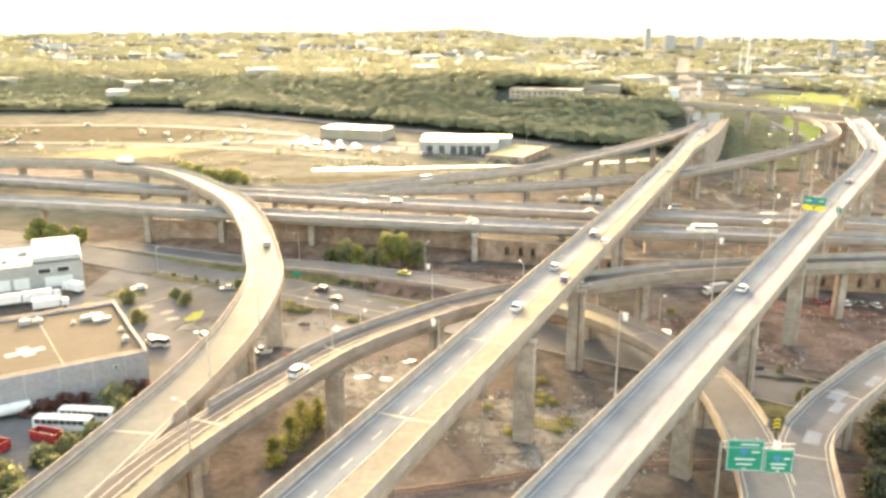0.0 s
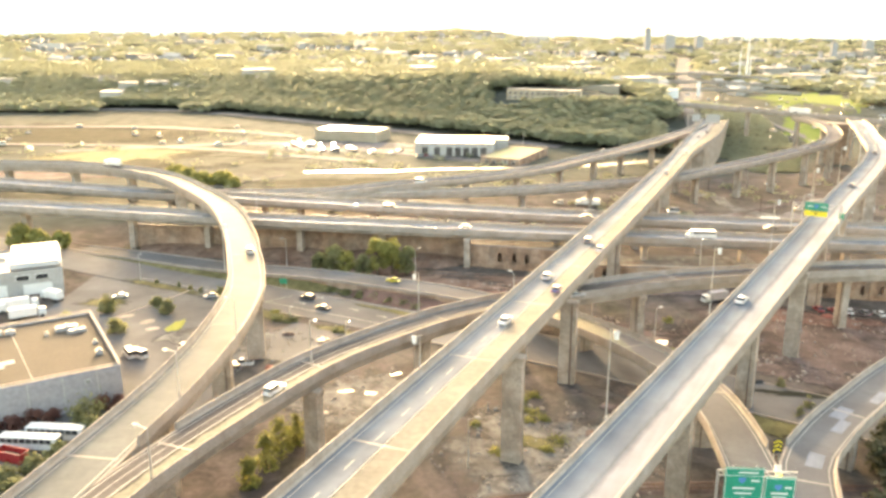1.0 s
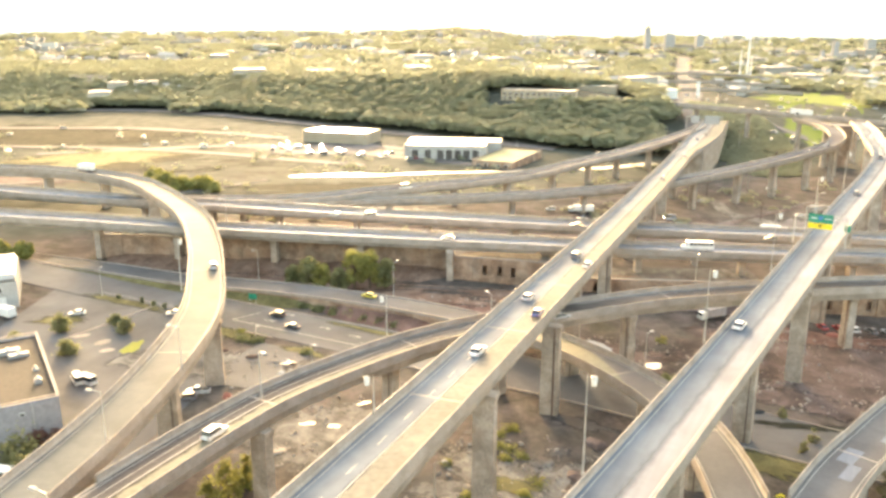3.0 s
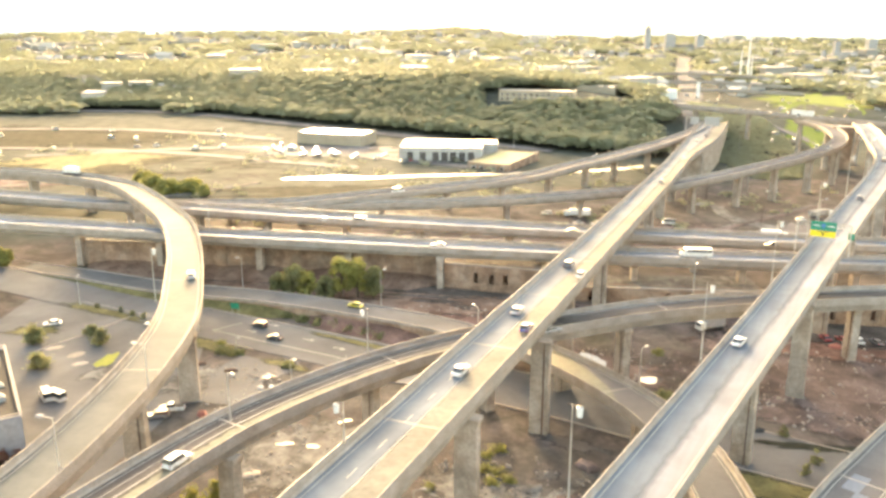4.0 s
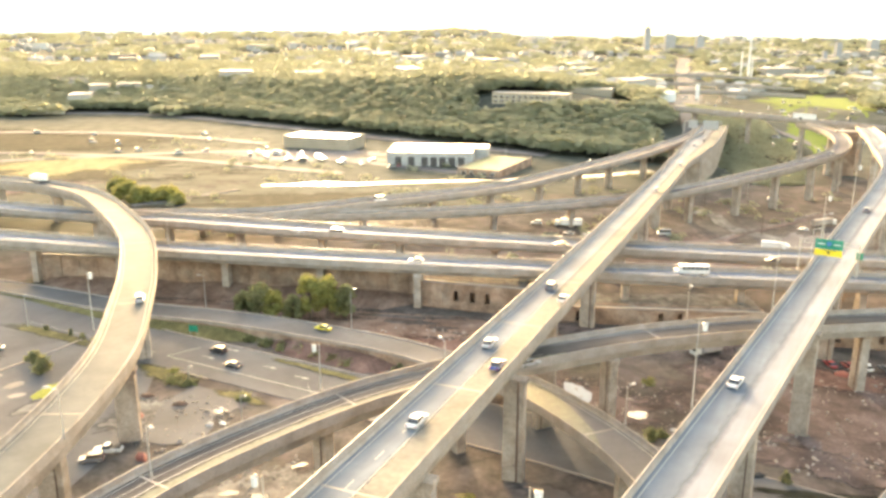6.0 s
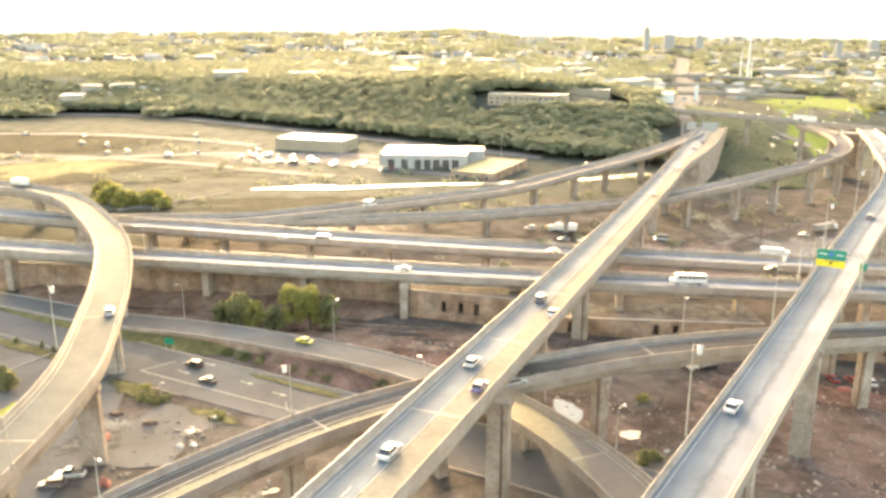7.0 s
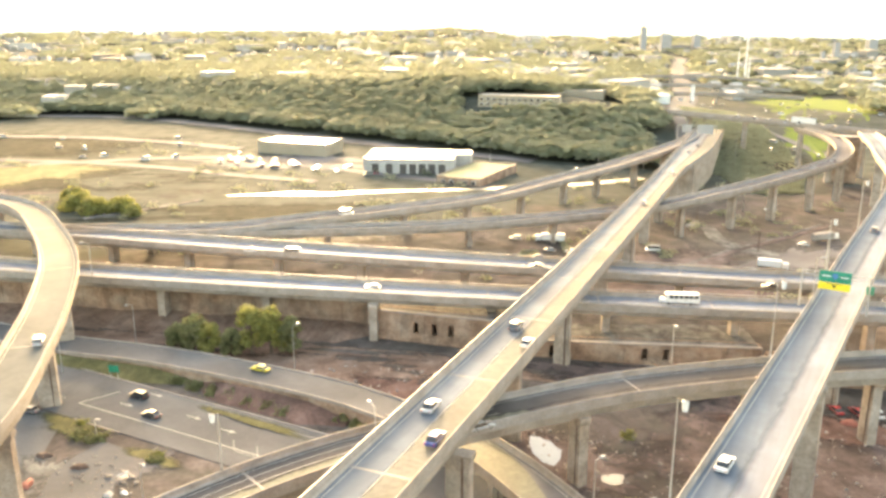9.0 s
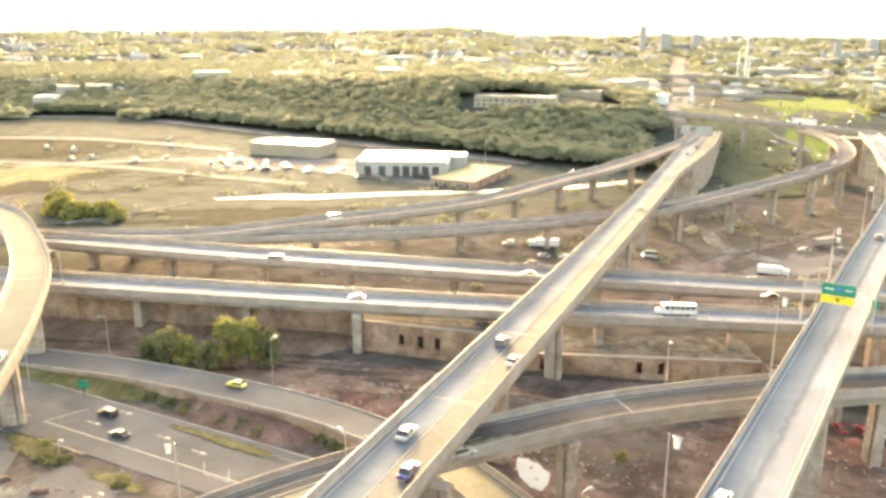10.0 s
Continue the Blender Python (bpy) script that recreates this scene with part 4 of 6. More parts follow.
def slotted_wall(name, a, b, base, top, slots, label, thick=0.9, slot=(1.5, 3.2)):
    """A wall from a to b on the plan, with openings right through it at the given distances from a."""
    v = thing(name, label, "wall", kind="structure")
    a, b = Vector((*a, 0)), Vector((*b, 0))
    d = (b - a)
    length = d.length
    rz = math.atan2(d.y, d.x)
    s = Shape()
    lo, hi = base + (top - base) * 0.28, base + (top - base) * 0.28 + slot[1]
    cuts = [0.0]
    for q in sorted(slots):
        cuts += [q - slot[0] / 2, q + slot[0] / 2]
    cuts.append(length)

    def block(u0, u1, z0, z1):
        c = a + d.normalized() * (u0 + u1) / 2
        s.box((c.x, c.y, (z0 + z1) / 2), (u1 - u0, thick, z1 - z0), rz)
    for i in range(0, len(cuts), 2):
        block(cuts[i], cuts[i + 1], base - 1, top)
    for i in range(1, len(cuts) - 1, 2):
        block(cuts[i], cuts[i + 1], base - 1, lo)
        block(cuts[i], cuts[i + 1], hi, top)
    part("wall_body", s, WALL, v)
    if slots:
        nb = Vector((-math.sin(rz), math.cos(rz), 0))
        cb = a + d / 2 + nb * 4.0
        part("rear_wall", Shape().box((cb.x, cb.y, (base - 1 + top) / 2), (length, 0.4, top - base + 0.9), rz), WALL, v)
        for e in (a, b):
            c = e + nb * 2.1
            part("end_wall", Shape().box((c.x, c.y, (base - 1 + top) / 2), (0.4, 3.5, top - base + 0.9), rz), WALL, v)
    cp = a + d / 2
    part("coping", Shape().box((cp.x, cp.y, top + 0.16), (length, thick + 0.3, 0.32), rz), PARAPET, v, "pale concrete coping")
    m = 0.0
    ribs = []
    while m < length:
        if all(abs(m - q) > 1.6 for q in slots):
            c = a + d.normalized() * m + Vector((math.sin(rz), -math.cos(rz), 0)) * (thick / 2 + 0.14)
            part("buttress", Shape().box((c.x, c.y, (base - 1 + top) / 2), (0.55, 0.28, top - base + 1), rz), WALL, v)
        m += 6.5
    return v


slotted_wall("wall_north_3", (12.9, 294.2), (12.9, 290.1), 1.2, 9.1, [], "short stained return wall", 0.6)
slotted_wall("wall_north", (-114, 312.2), (12.8, 294.6), 2.2, 10.8, [], "long brown-stained retaining wall under the viaduct")
slotted_wall("wall_north_2", (12.9, 289.5), (50, 278.5), 1.2, 9.1, [10.9, 16.1, 20.7], "stained concrete wall with dark slot openings")
slotted_wall("wall_east", (52, 279), (112, 273), -1.5, 4.4, [7.3, 31, 36.4], "low concrete wall with dark openings below the dirt ledge")
slotted_wall("wall_east_2", (112.5, 268), (190, 262), -4.6, 4.2, [12, 18, 24, 30, 36, 48, 54], "long concrete wall with a row of narrow openings")
for nm, pts, z, mt, lb in (("ledge", [(13.1, 289.9), (49.9, 278.9), (49.9, 291), (13.1, 294)], 9.0, DIRT, "pale dirt ledge on top of the wall"), ("ledge", [(52, 279.5), (112, 273.5), (113, 290), (52, 292)], 4.3, DIRT, "sunlit dirt ledge held by the wall")):
    s = Shape().add([(x, y, z) for x, y in pts] + [(x, y, z - 0.5) for x, y in pts], [(0, 1, 2, 3), (7, 6, 5, 4), (0, 4, 5, 1), (1, 5, 6, 2), (2, 6, 7, 3), (3, 7, 4, 0)])
    tagged(part(nm, s, mt), lb, "ledge", kind="structure")
bank = []
for x in np.arange(-113, 14.1, 3.0):
    y = 308 - (x + 84) * 13.4 / 97 - 0.3
    nz = noise.noise(Vector((x * 0.07, 3.1, 0.0)))
    n2 = noise.noise(Vector((x * 0.21, 9.1, 0.0)))
    k = min(1.0, (15 - x) / 14, (x + 117) / 10)
    h = (2.0 + 1.0 * nz + 0.4 * n2) * k
    w = (11.0 + 2.5 * n2) * max(k, 0.1)
    bank.append([(x, y, 1.0), (x, y, 2 + h), (x, y - w * 0.25, 2 + h * (0.72 + .1 * n2)), (x, y - w * 0.6, 2 + h * (0.32 + .1 * nz)), (x, y - w, float(land(x, y - w)) - 0.1)])
tagged(part("earth_bank", Shape().sweep(bank), REDEARTH), "brown earth bank heaped against the retaining wall", "earth bank", kind="structure")
# barrier along the foot of the wooded slope, and the pale noise wall beyond
for row, nm, lb in (([(-900, 866), (-600, 842), (-455, 836), (-345, 838)], "barrier", "long pale concrete barrier beside the far road"),):
    p = spline([(x, y, float(land(x, y)) + 0.6, 1) for x, y in row], 15)
    n = normals(p)
    tagged(part(nm, sweep_profile(p, n, [(0, -0.3, 0), (0, -0.2, 4.0), (0, 0.2, 4.0), (0, 0.3, 0)]), WHITE), lb, "barrier", kind="structure")

# ---- buildings ----


def rect(a, b, depth):
    """Corner, direction and size of a rectangle whose front runs a to b and that goes back to the left of it."""
    a, b = Vector(a), Vector(b)
    return a, b, math.atan2(b.y - a.y, b.x - a.x), (b - a).length


def hall(name, label, a, b, depth, height, wall, roof, parapet=0.5, base=None, category="building", group=""):
    """A flat-roofed hall: four walls, roof, parapet coping. Local x runs along the front, y goes back."""
    a2, b2, rz, length = rect(a, b, depth)
    g = base if base is not None else float(min(land(*a), land(*b)))
    v = thing(name, label, category, group, pose(a2.x, a2.y, g, 0, 0, math.degrees(rz)))
    t = 0.35
    for nm, c, sz in (("front_wall", (length / 2, t / 2, height / 2), (length, t, height)), ("rear_wall", (length / 2, depth - t / 2, height / 2), (length, t, height)),
                      ("side_wall", (t / 2, depth / 2, height / 2), (t, depth - 2 * t, height)), ("side_wall", (length - t / 2, depth / 2, height / 2), (t, depth - 2 * t, height))):
        part(nm, Shape().box((c[0], c[1], c[2] - 0.4), (sz[0], sz[1], sz[2] + 0.8)), wall, v)
    part("roof", Shape().box((length / 2, depth / 2, height - parapet - 0.15), (length - 2 * t, depth - 2 * t, 0.3)), roof, v, "flat roof")
    cop = Shape()
    for c, sz in (((length / 2, t / 2), (length + .1, t)), ((length / 2, depth - t / 2), (length + .2, t + .2)), ((t / 2, depth / 2), (t + .2, depth - 2 * t - .2)), ((length - t / 2, depth / 2), (t + .2, depth - 2 * t - .2))):
        cop.box((c[0], c[1], height + 0.46), (sz[0], sz[1], 0.12))
    part("coping", cop, PARAPET, v, "pale metal coping")
    return v, length


def roof_unit(v, x, y, z, sx, sy, sz, mat=None):
    u = part("roof_unit", Shape().box((x, y, z + sz / 2), (sx, sy, sz), 0.05, 0.92, 0.1), mat or METALROOF, v, "pale roof ventilation unit")
    part("vent_cap", Shape().tube((x, y, z + sz), (x, y, z + sz + 0.5), 0.3, n=8), STEEL, u)


def opening(v, nm, x, z, w, h, depth_at=0.0, mat=None, label=""):
    o = part(nm, Shape().box((x, depth_at - 0.05, z + h / 2), (w, 0.12, h)), mat or GLASS, v, label)
    part("frame", Shape().box((x, depth_at - 0.07, z + h + 0.08), (w + 0.3, 0.2, 0.16)).box((x - w / 2 - .08, depth_at - 0.07, z + h / 2), (0.16, 0.2, h)).box((x + w / 2 + .08, depth_at - 0.07, z + h / 2), (0.16, 0.2, h)), WHITE, o)
    return o


bld, length = hall("warehouse", "low grey warehouse with a brown gravel roof beside the curved ramp", (-125, 144), (-69.5, 178), 41, 9.2, SIDING, ROOF)
for x, y, sx, sy, sz in ((58, 31.5, 5.5, 1.8, 1.1), (60, 28.4, 4.5, 1.5, 0.9), (62.3, 10.2, 1.5, 1.3, 1.2), (62.6, 18, 1.2, 1.0, 0.6), (53.2, 29.5, 1.0, 1.0, 0.6), (42.6, 36, 2.6, 1.8, 1.2), (45.6, 35.6, 2.4, 1.6, 1.0), (15, 27, 4, 2, 1.2)):
    roof_unit(bld, x, y, 8.6, sx, sy, sz)
part("roof_seam", Shape().box((46.6, 18.4, 8.73), (0.22, 35, 0.08), 0.05), PARAPET, bld, "pale roof seam")
part("roof_patch", Shape().box((40.7, 15.0, 8.74), (8.6, 2.2, 0.08), 0.15).box((40.9, 15.2, 8.745), (2.6, 6.2, 0.08), 0.2), RENDER, bld, "pale cross-shaped patch on the roof")
for i in range(9):
    part("siding_joint", Shape().box((4 + 7 * i, -0.02, 4.4), (0.16, 0.08, 9.0)), STEEL, bld)
opening(bld, "wall_lamp", 58, 6.5, 0.8, 0.5, mat=DARK)
wh, length = hall("office_building", "white two-storey building with roller doors and a pale flat roof", (-165, 236), (-119, 258), 28, 8.0, RENDER, METALROOF, 0.3)
for i in range(6):
    opening(wh, "garage_door", 4.5 + 5.6 * i, 0.1, 4.2, 3.6, mat=WHITE, label="white roller door")
for x in (39.5, 45.0):
    opening(wh, "window", x, 4.9, 3.6, 1.5)
opening(wh, "garage_door", 43.5, 0.1, 8.0, 3.2, mat=WHITE, label="wide white roller door")
part("roof_storey", Shape().box((43.2, 13.8, 9.4), (14.6, 26.4, 1.7), 0, 0.97, 0.15), METALROOF, wh, "pale raised roof over the end bay")
for i in range(5):
    part("parapet_block", Shape().box((50.6, 3.5 + 5 * i, 9.2), (0.6, 2.2, 1.2), 0, 0.95, 0.08), WHITE, wh)
for x, y, sx, sy, sz in ((8, 18, 4, 2.4, 1.4), (14, 9, 2.4, 2, 1.0), (22, 20, 5, 2.6, 1.5), (28, 8, 2, 2, 1.0), (33, 17, 3, 2.4, 1.3)):
    roof_unit(wh, x, y, 7.6, sx, sy, sz)
shed, length = hall("depot", "white depot hall with a row of dark vehicle doors", (-16, 550), (37, 545.7), 19, 8.9, RENDER, METALROOF, 0.4)
for x in (7.0, 15.2, 23.3, 29.0, 34.5, 40.2, 46.0):
    opening(shed, "vehicle_door", x, 0.3, 4.3, 5.8, mat=BROWNLANE, label="dark closed vehicle door")
for x in (12, 30, 45):
    roof_unit(shed, x, 12, 8.4, 4, 3, 1.2)
part("rear_wing", Shape().box((31, 28.1, 4.2), (62, 18, 9.2)), RENDER, shed)
part("roof", Shape().box((31, 28.1, 8.95), (62.6, 18.4, 0.3), 0, 0.99, 0.08), METALROOF, shed, "flat roof")
green, length = hall("low_building", "low brown building with a greenish planted flat roof", (27, 521.5), (50.5, 510.5), 56, 4.3, WALL, GREENROOF, 0.3)
for x in (4.0, 9.0, 17.0, 22.0):
    opening(green, "window", x, 1.0, 2.2, 1.5)
ys_, length = hall("storage_hall", "beige storage hall with a bright flat roof", (-94, 624.6), (-46, 608), 26, 8.5, BEIGE, METALROOF, 0.3)
roofs, length = hall("apartment_building", "long flat-roofed block at the top of the wooded slope", (58, 722), (118, 704), 16, 9, BEIGE, METALROOF, 0.3, base=float(land(80, 720)) - 2, group="far blocks")
for i in range(12):
    for z in (1.5, 5.0):
        opening(roofs, "window", 3 + 4.9 * i, z, 2.4, 1.6)
rb, length = hall("apartment_building", "pale flat-roofed block behind trees on the slope", (100, 790), (165, 770), 18, 8, BEIGE, METALROOF, 0.3, group="far blocks")
rc, length = hall("apartment_building", "far pale block beside the motorway", (185, 830), (235, 822), 18, 9, WHITE, METALROOF, 0.3, group="far blocks")

# ---- far overpass and gantries ----
viaduct("far overpass crossing above the motorway", [(110, 790, 22, 9), (150, 742, 22.4, 9), (190, 697, 22.7, 9), (226, 652, 22.7, 9), (246, 628, 22.7, 9), (262, 606, 22.7, 9), (279, 581, 22.7, 9), (294, 559, 22.7, 9), (330, 508, 22.2, 9), (380, 440, 21, 9)], piers=[(170, 720), (212, 670), (238, 638), (262, 604), (284, 573), (310, 536), (340, 494)], joints=0, lines=(), step=12)
ab = thing("abutment_wall", "dark stained abutment wall between the joining ramps", "wall", kind="structure")
part("wall_body", Shape().box((267.5, 556, 8), (13, 7, 27), -0.35, 0.97, 0.1), WALL, ab)
part("coping", Shape().box((267.5, 556, 21.7), (13.2, 7.2, 0.4), -0.35), PARAPET, ab)
hb = thing("hoarding", "long white hoarding standing on the far overpass", "hoarding", at=pose(261.2, 602.8, 23.7, 0, 0, -56.5))
part("panel", Shape().box((0, 0, 2.0), (17, 0.25, 3.4), 0, 1, 0.05), WHITE, hb)
for x in (-7.5, -2.5, 2.5, 7.5):
    part("post", Shape().tube((x, 0.25, 0.0), (x, 0.25, 3.4), 0.12, n=6), STEEL, hb)


for k, (y, w) in enumerate(((905, 9), (1010, 8), (1160, 9))):
    xm = {905: 272, 1010: 303, 1160: 343}[y]
    viaduct("far overpass across the motorway beyond the gantry", [(xm - 90, y + 18, 12 + float(land(xm - 90, y)) * .5, w), (xm - 30, y + 6, 19 + k, w), (xm + 30, y - 6, 19 + k, w), (xm + 110, y - 22, 12 + float(land(xm + 110, y)) * .5, w)], piers=[(xm - 22, y + 5), (xm + 22, y - 5)], joints=0, lines=(), step=14, solid_lines=False)


def gantry(label, a, b, z0, top, panels, base=None, posts=2):
    """A sign gantry from a to b on the plan; panels: centre as a part of the span, width, height, foot, kind."""
    v = thing("sign_gantry", label, "sign gantry", "sign gantries")
    a, b = Vector((*a, 0)), Vector((*b, 0))
    d = (b - a).normalized()
    side = Vector((d.y, -d.x, 0))
    for e in (a, b)[:posts]:
        part("post", Shape().tube((e.x, e.y, base if base is not None else z0), (e.x, e.y, top), 0.22, 0.16, 10), STEEL, v)
    for dz in (0, -0.9):
        part("chord", Shape().tube((a.x, a.y, top + dz), (b.x, b.y, top + dz), 0.09, n=6), STEEL, v)
    k = int((b - a).length / 1.4)
    for i in range(k):
        p, q = a + (b - a) * i / k, a + (b - a) * (i + 1) / k
        part("brace", Shape().tube((p.x, p.y, top - (0.9 if i % 2 else 0)), (q.x, q.y, top - (0 if i % 2 else 0.9)), 0.05, n=5), STEEL, v)
    rz = math.atan2(d.y, d.x)
    for f, w, h, foot, kindof in panels:
        c = a + (b - a) * f + side * 0.35
        pm = pose(c.x, c.y, foot, 0, 0, math.degrees(rz))
        if kindof == "blank":
            o = part("panel", Shape().box((0, 0, h / 2), (w, 0.12, h), 0, 1, 0.03), METALROOF, v, "pale sign panel seen from the back")
            o.matrix_basis = pm
            continue
        if kindof == "exit":
            o = part("panel", Shape().box((0, 0, h * 0.70), (w, 0.12, h * 0.60)), GREENSIGN, v, "green direction panel")
            y = part("panel", Shape().box((0, 0, h * 0.19), (w, 0.12, h * 0.38)), YELLOWSIGN, v, "yellow lane panel")
            y.matrix_basis = pm
            part("arrow", Shape().add([(-.5, -.08, h * .26), (.5, -.08, h * .26), (0, -.08, h * .08)], [(0, 2, 1)]), BLACK, y, "black down arrow")
            part("lettering", Shape().box((0, -.08, h * .33), (w * .5, .02, .14)), BLACK, y)
            part("shield", Shape().add([(x * .55, -.08, h * .72 + z * .75) for x, z in ((-1, .8), (1, .8), (1, -.1), (0, -1), (-1, -.1))], [(4, 3, 2, 1, 0)]), BLUESIGN, o, "blue route shield")
            part("lettering", Shape().box((-w * .28, -.08, h * .72), (w * .28, .02, .3)), WHITE, o)
            part("lettering", Shape().box((w * .3, -.08, h * .72), (w * .25, .02, .3)), WHITE, o)
        else:
            o = part("panel", Shape().box((0, 0, h / 2), (w, 0.12, h), 0, 1, 0.03), GREENSIGN, v, "green direction panel with white lettering")
            part("border", Shape().box((0, -.085, h - .12), (w - .15, .02, .07)).box((0, -.085, .12), (w - .15, .02, .07)).box((-w / 2 + .11, -.085, h / 2), (.07, .02, h - .3)).box((w / 2 - .11, -.085, h / 2), (.07, .02, h - .3)), WHITE, o)
            part("shield", Shape().add([(x * .5 - w * .05, -.085, h * .62 + z * .55) for x, z in ((-1, .8), (1, .8), (1, -.1), (0, -1), (-1, -.1))], [(4, 3, 2, 1, 0)]), BLUESIGN, o, "blue route shield")
            part("lettering", Shape().box((w * .28, -.085, h * .62), (w * .22, .02, .24)), WHITE, o)
            part("lettering", Shape().box((0, -.085, h * .38), (w * .55, .02, .26)), WHITE, o)
            part("lettering", Shape().box((0, -.085, h * .22), (w * .44, .02, .22)), WHITE, o)
            if kindof == "double":
                part("lettering", Shape().box((w * .1, -.085, h * .86), (w * .5, .02, .22)), WHITE, o)
                part("divider", Shape().box((0, -.085, h * .76), (w - .3, .02, .06)), WHITE, o)
            part("arrow", Shape().add([(-.3, -.085, .5), (.3, -.085, .5), (0, -.085, .16)], [(0, 2, 1)]), WHITE, o)
        o.matrix_basis = pm
        for fx in (-w * .3, w * .3):
            t = part("walkway_bracket", Shape().box((fx, 0.2, h / 2), (0.1, 0.25, h + .5)), STEEL, o)
    return v


gantry("green direction sign gantry over the ramp fork", (42.6, 112.4), (53.6, 111.6), 12, 22.8, [(0.33, 5.5, 5.2, 18.2, "double"), (0.79, 4.3, 4.0, 18.0, "single")], base=1.0, posts=1)
gantry("green and yellow exit sign gantry over the straight viaduct", (108.2, 247.3), (119.6, 240.6), 25, 33.4, [(0.49, 6.2, 4.1, 29.8, "exit")])
rs = thing("road_sign", "small green road sign on the viaduct parapet", "road sign", at=pose(120.6, 242.2, 26.2, 0, 0, -32))
part("post", Shape().tube((0, 0.1, 0), (0, 0.1, 5.0), 0.08, n=6), STEEL, rs)
part("panel", Shape().box((0, 0, 3.9), (1.5, 0.08, 1.8), 0, 1, .02), GREENSIGN, rs)
gantry("far gantry with pale panels at the viaduct end", (184, 613), (207, 606), 12.5, 22, [(0.24, 6, 5, 17.0, "blank"), (0.72, 10, 6, 16.4, "blank")])
ms = thing("billboard_mast", "tall white mast billboard beside the motorway", "billboard")
part("panel", Shape().box((277, 895, 19), (3.4, 1.2, 17), 0, 1, 0.1), WHITE, ms)
part("post", Shape().tube((277, 895, float(land(277, 895)) - 1), (277, 895, 11), 0.5, n=8), STEEL, ms)

for x, y, h, w in ((424, 1190, 44, 2.0), (438, 1200, 66, 2.6), (447, 1212, 34, 2.0)):
    mt = thing("lattice_mast", "slim white mast rising over the far town", "mast", "far masts", pose(x, y, float(land(x, y)) - 1))
    part("shaft", Shape().box((0, 0, h / 2), (w, w, h), 0.3, 0.55), WHITE, mt)
    part("tip", Shape().tube((0, 0, h), (0, 0, h + 6), 0.4, 0.1, 6), STEEL, mt)
# chevron marker and crash cushion in the fork
ch = thing("chevron_marker", "black board with yellow chevrons in the fork", "road sign", at=pose(60.2, 133.2, 12.0))
bd = part("board", Shape().box((0, 0, 3.0), (1.5, 0.1, 2.5)), BLACK, ch)
for i in range(3):
    z = 2.0 + 0.74 * i
    part("chevron", Shape().add([(-.7, -.07, z), (0, -.07, z + .42), (.7, -.07, z), (.7, -.07, z + .3), (0, -.07, z + .72), (-.7, -.07, z + .3)], [(0, 1, 4, 5), (1, 2, 3, 4)]), YELLOWSIGN, bd, "yellow chevron")
for x in (-.45, .45):
    part("post", Shape().tube((x, 0.1, 0), (x, 0.1, 3.8), 0.06, n=6), STEEL, ch)
cu = thing("crash_cushion", "pale yellow box crash cushion before the fork", "crash cushion", at=pose(58.8, 128.6, 12.05, 0, 0, -18))
for i in range(5):
    part("bay", Shape().box((0, i * 0.95 - 2, 0.5), (0.8 + 0.06 * i, 0.85, 1.0), 0, 1, 0.06), YELLOWSIGN if i < 2 else METALROOF, cu)
part("nose", Shape().tube((0, -2.6, 0), (0, -2.6, 1.0), 0.42, n=12), YELLOWSIGN, cu)

# ---- trees and woods ----


def leaf_mesh(name, centres, sizes, rng, mat, out=None):
    """One mesh of many small tilted leaf-clump quads."""
    n = len(centres)
    u = rng.normal(size=(n, 3))
    if out is not None:
        u -= (u * out).sum(1)[:, None] * out
    u /= np.linalg.norm(u, axis=1)[:, None]
    w = np.cross(out, u) if out is not None else rng.normal(size=(n, 3))
    w -= (w * u).sum(1)[:, None] * u
    w /= np.linalg.norm(w, axis=1)[:, None]
    k = (sizes * rng.uniform(0.7, 1.3, n))[:, None]
    v = np.stack([centres - u * k - w * k * .7, centres + u * k * .8 - w * k, centres + u * k + w * k * .8, centres - u * k * .7 + w * k], 1).reshape(-1, 3)
    me = bpy.data.meshes.new(name)
    me.vertices.add(4 * n)
    me.vertices.foreach_set("co", v.astype(np.float32).ravel())
    me.loops.add(4 * n)
    me.loops.foreach_set("vertex_index", np.arange(4 * n, dtype=np.int32))
    me.polygons.add(n)
    me.polygons.foreach_set("loop_start", np.arange(0, 4 * n, 4, dtype=np.int32))
    me.update(calc_edges=True)
    me.validate()
    me.materials.append(mat)
    return me


def crown_points(rng, h, r, low, clumps, per, squash=0.8):
    cs = []
    for _ in range(clumps):
        a = rng.uniform(0, 2 * math.pi)
        z = rng.uniform(low, 1.0)
        rad = r * (math.sin(math.pi * min(0.97, 0.15 + 0.85 * (z - low) / (1.05 - low)) ** 0.9)) * rng.uniform(0.25, 1.0)
        c = np.array([rad * math.cos(a), rad * math.sin(a), h * z * 0.93])
        q = rng.normal(size=(per, 3)) * r * rng.uniform(0.10, 0.34) * np.array([1, 1, squash])
        cs.append(c + q)
    return np.vstack(cs)


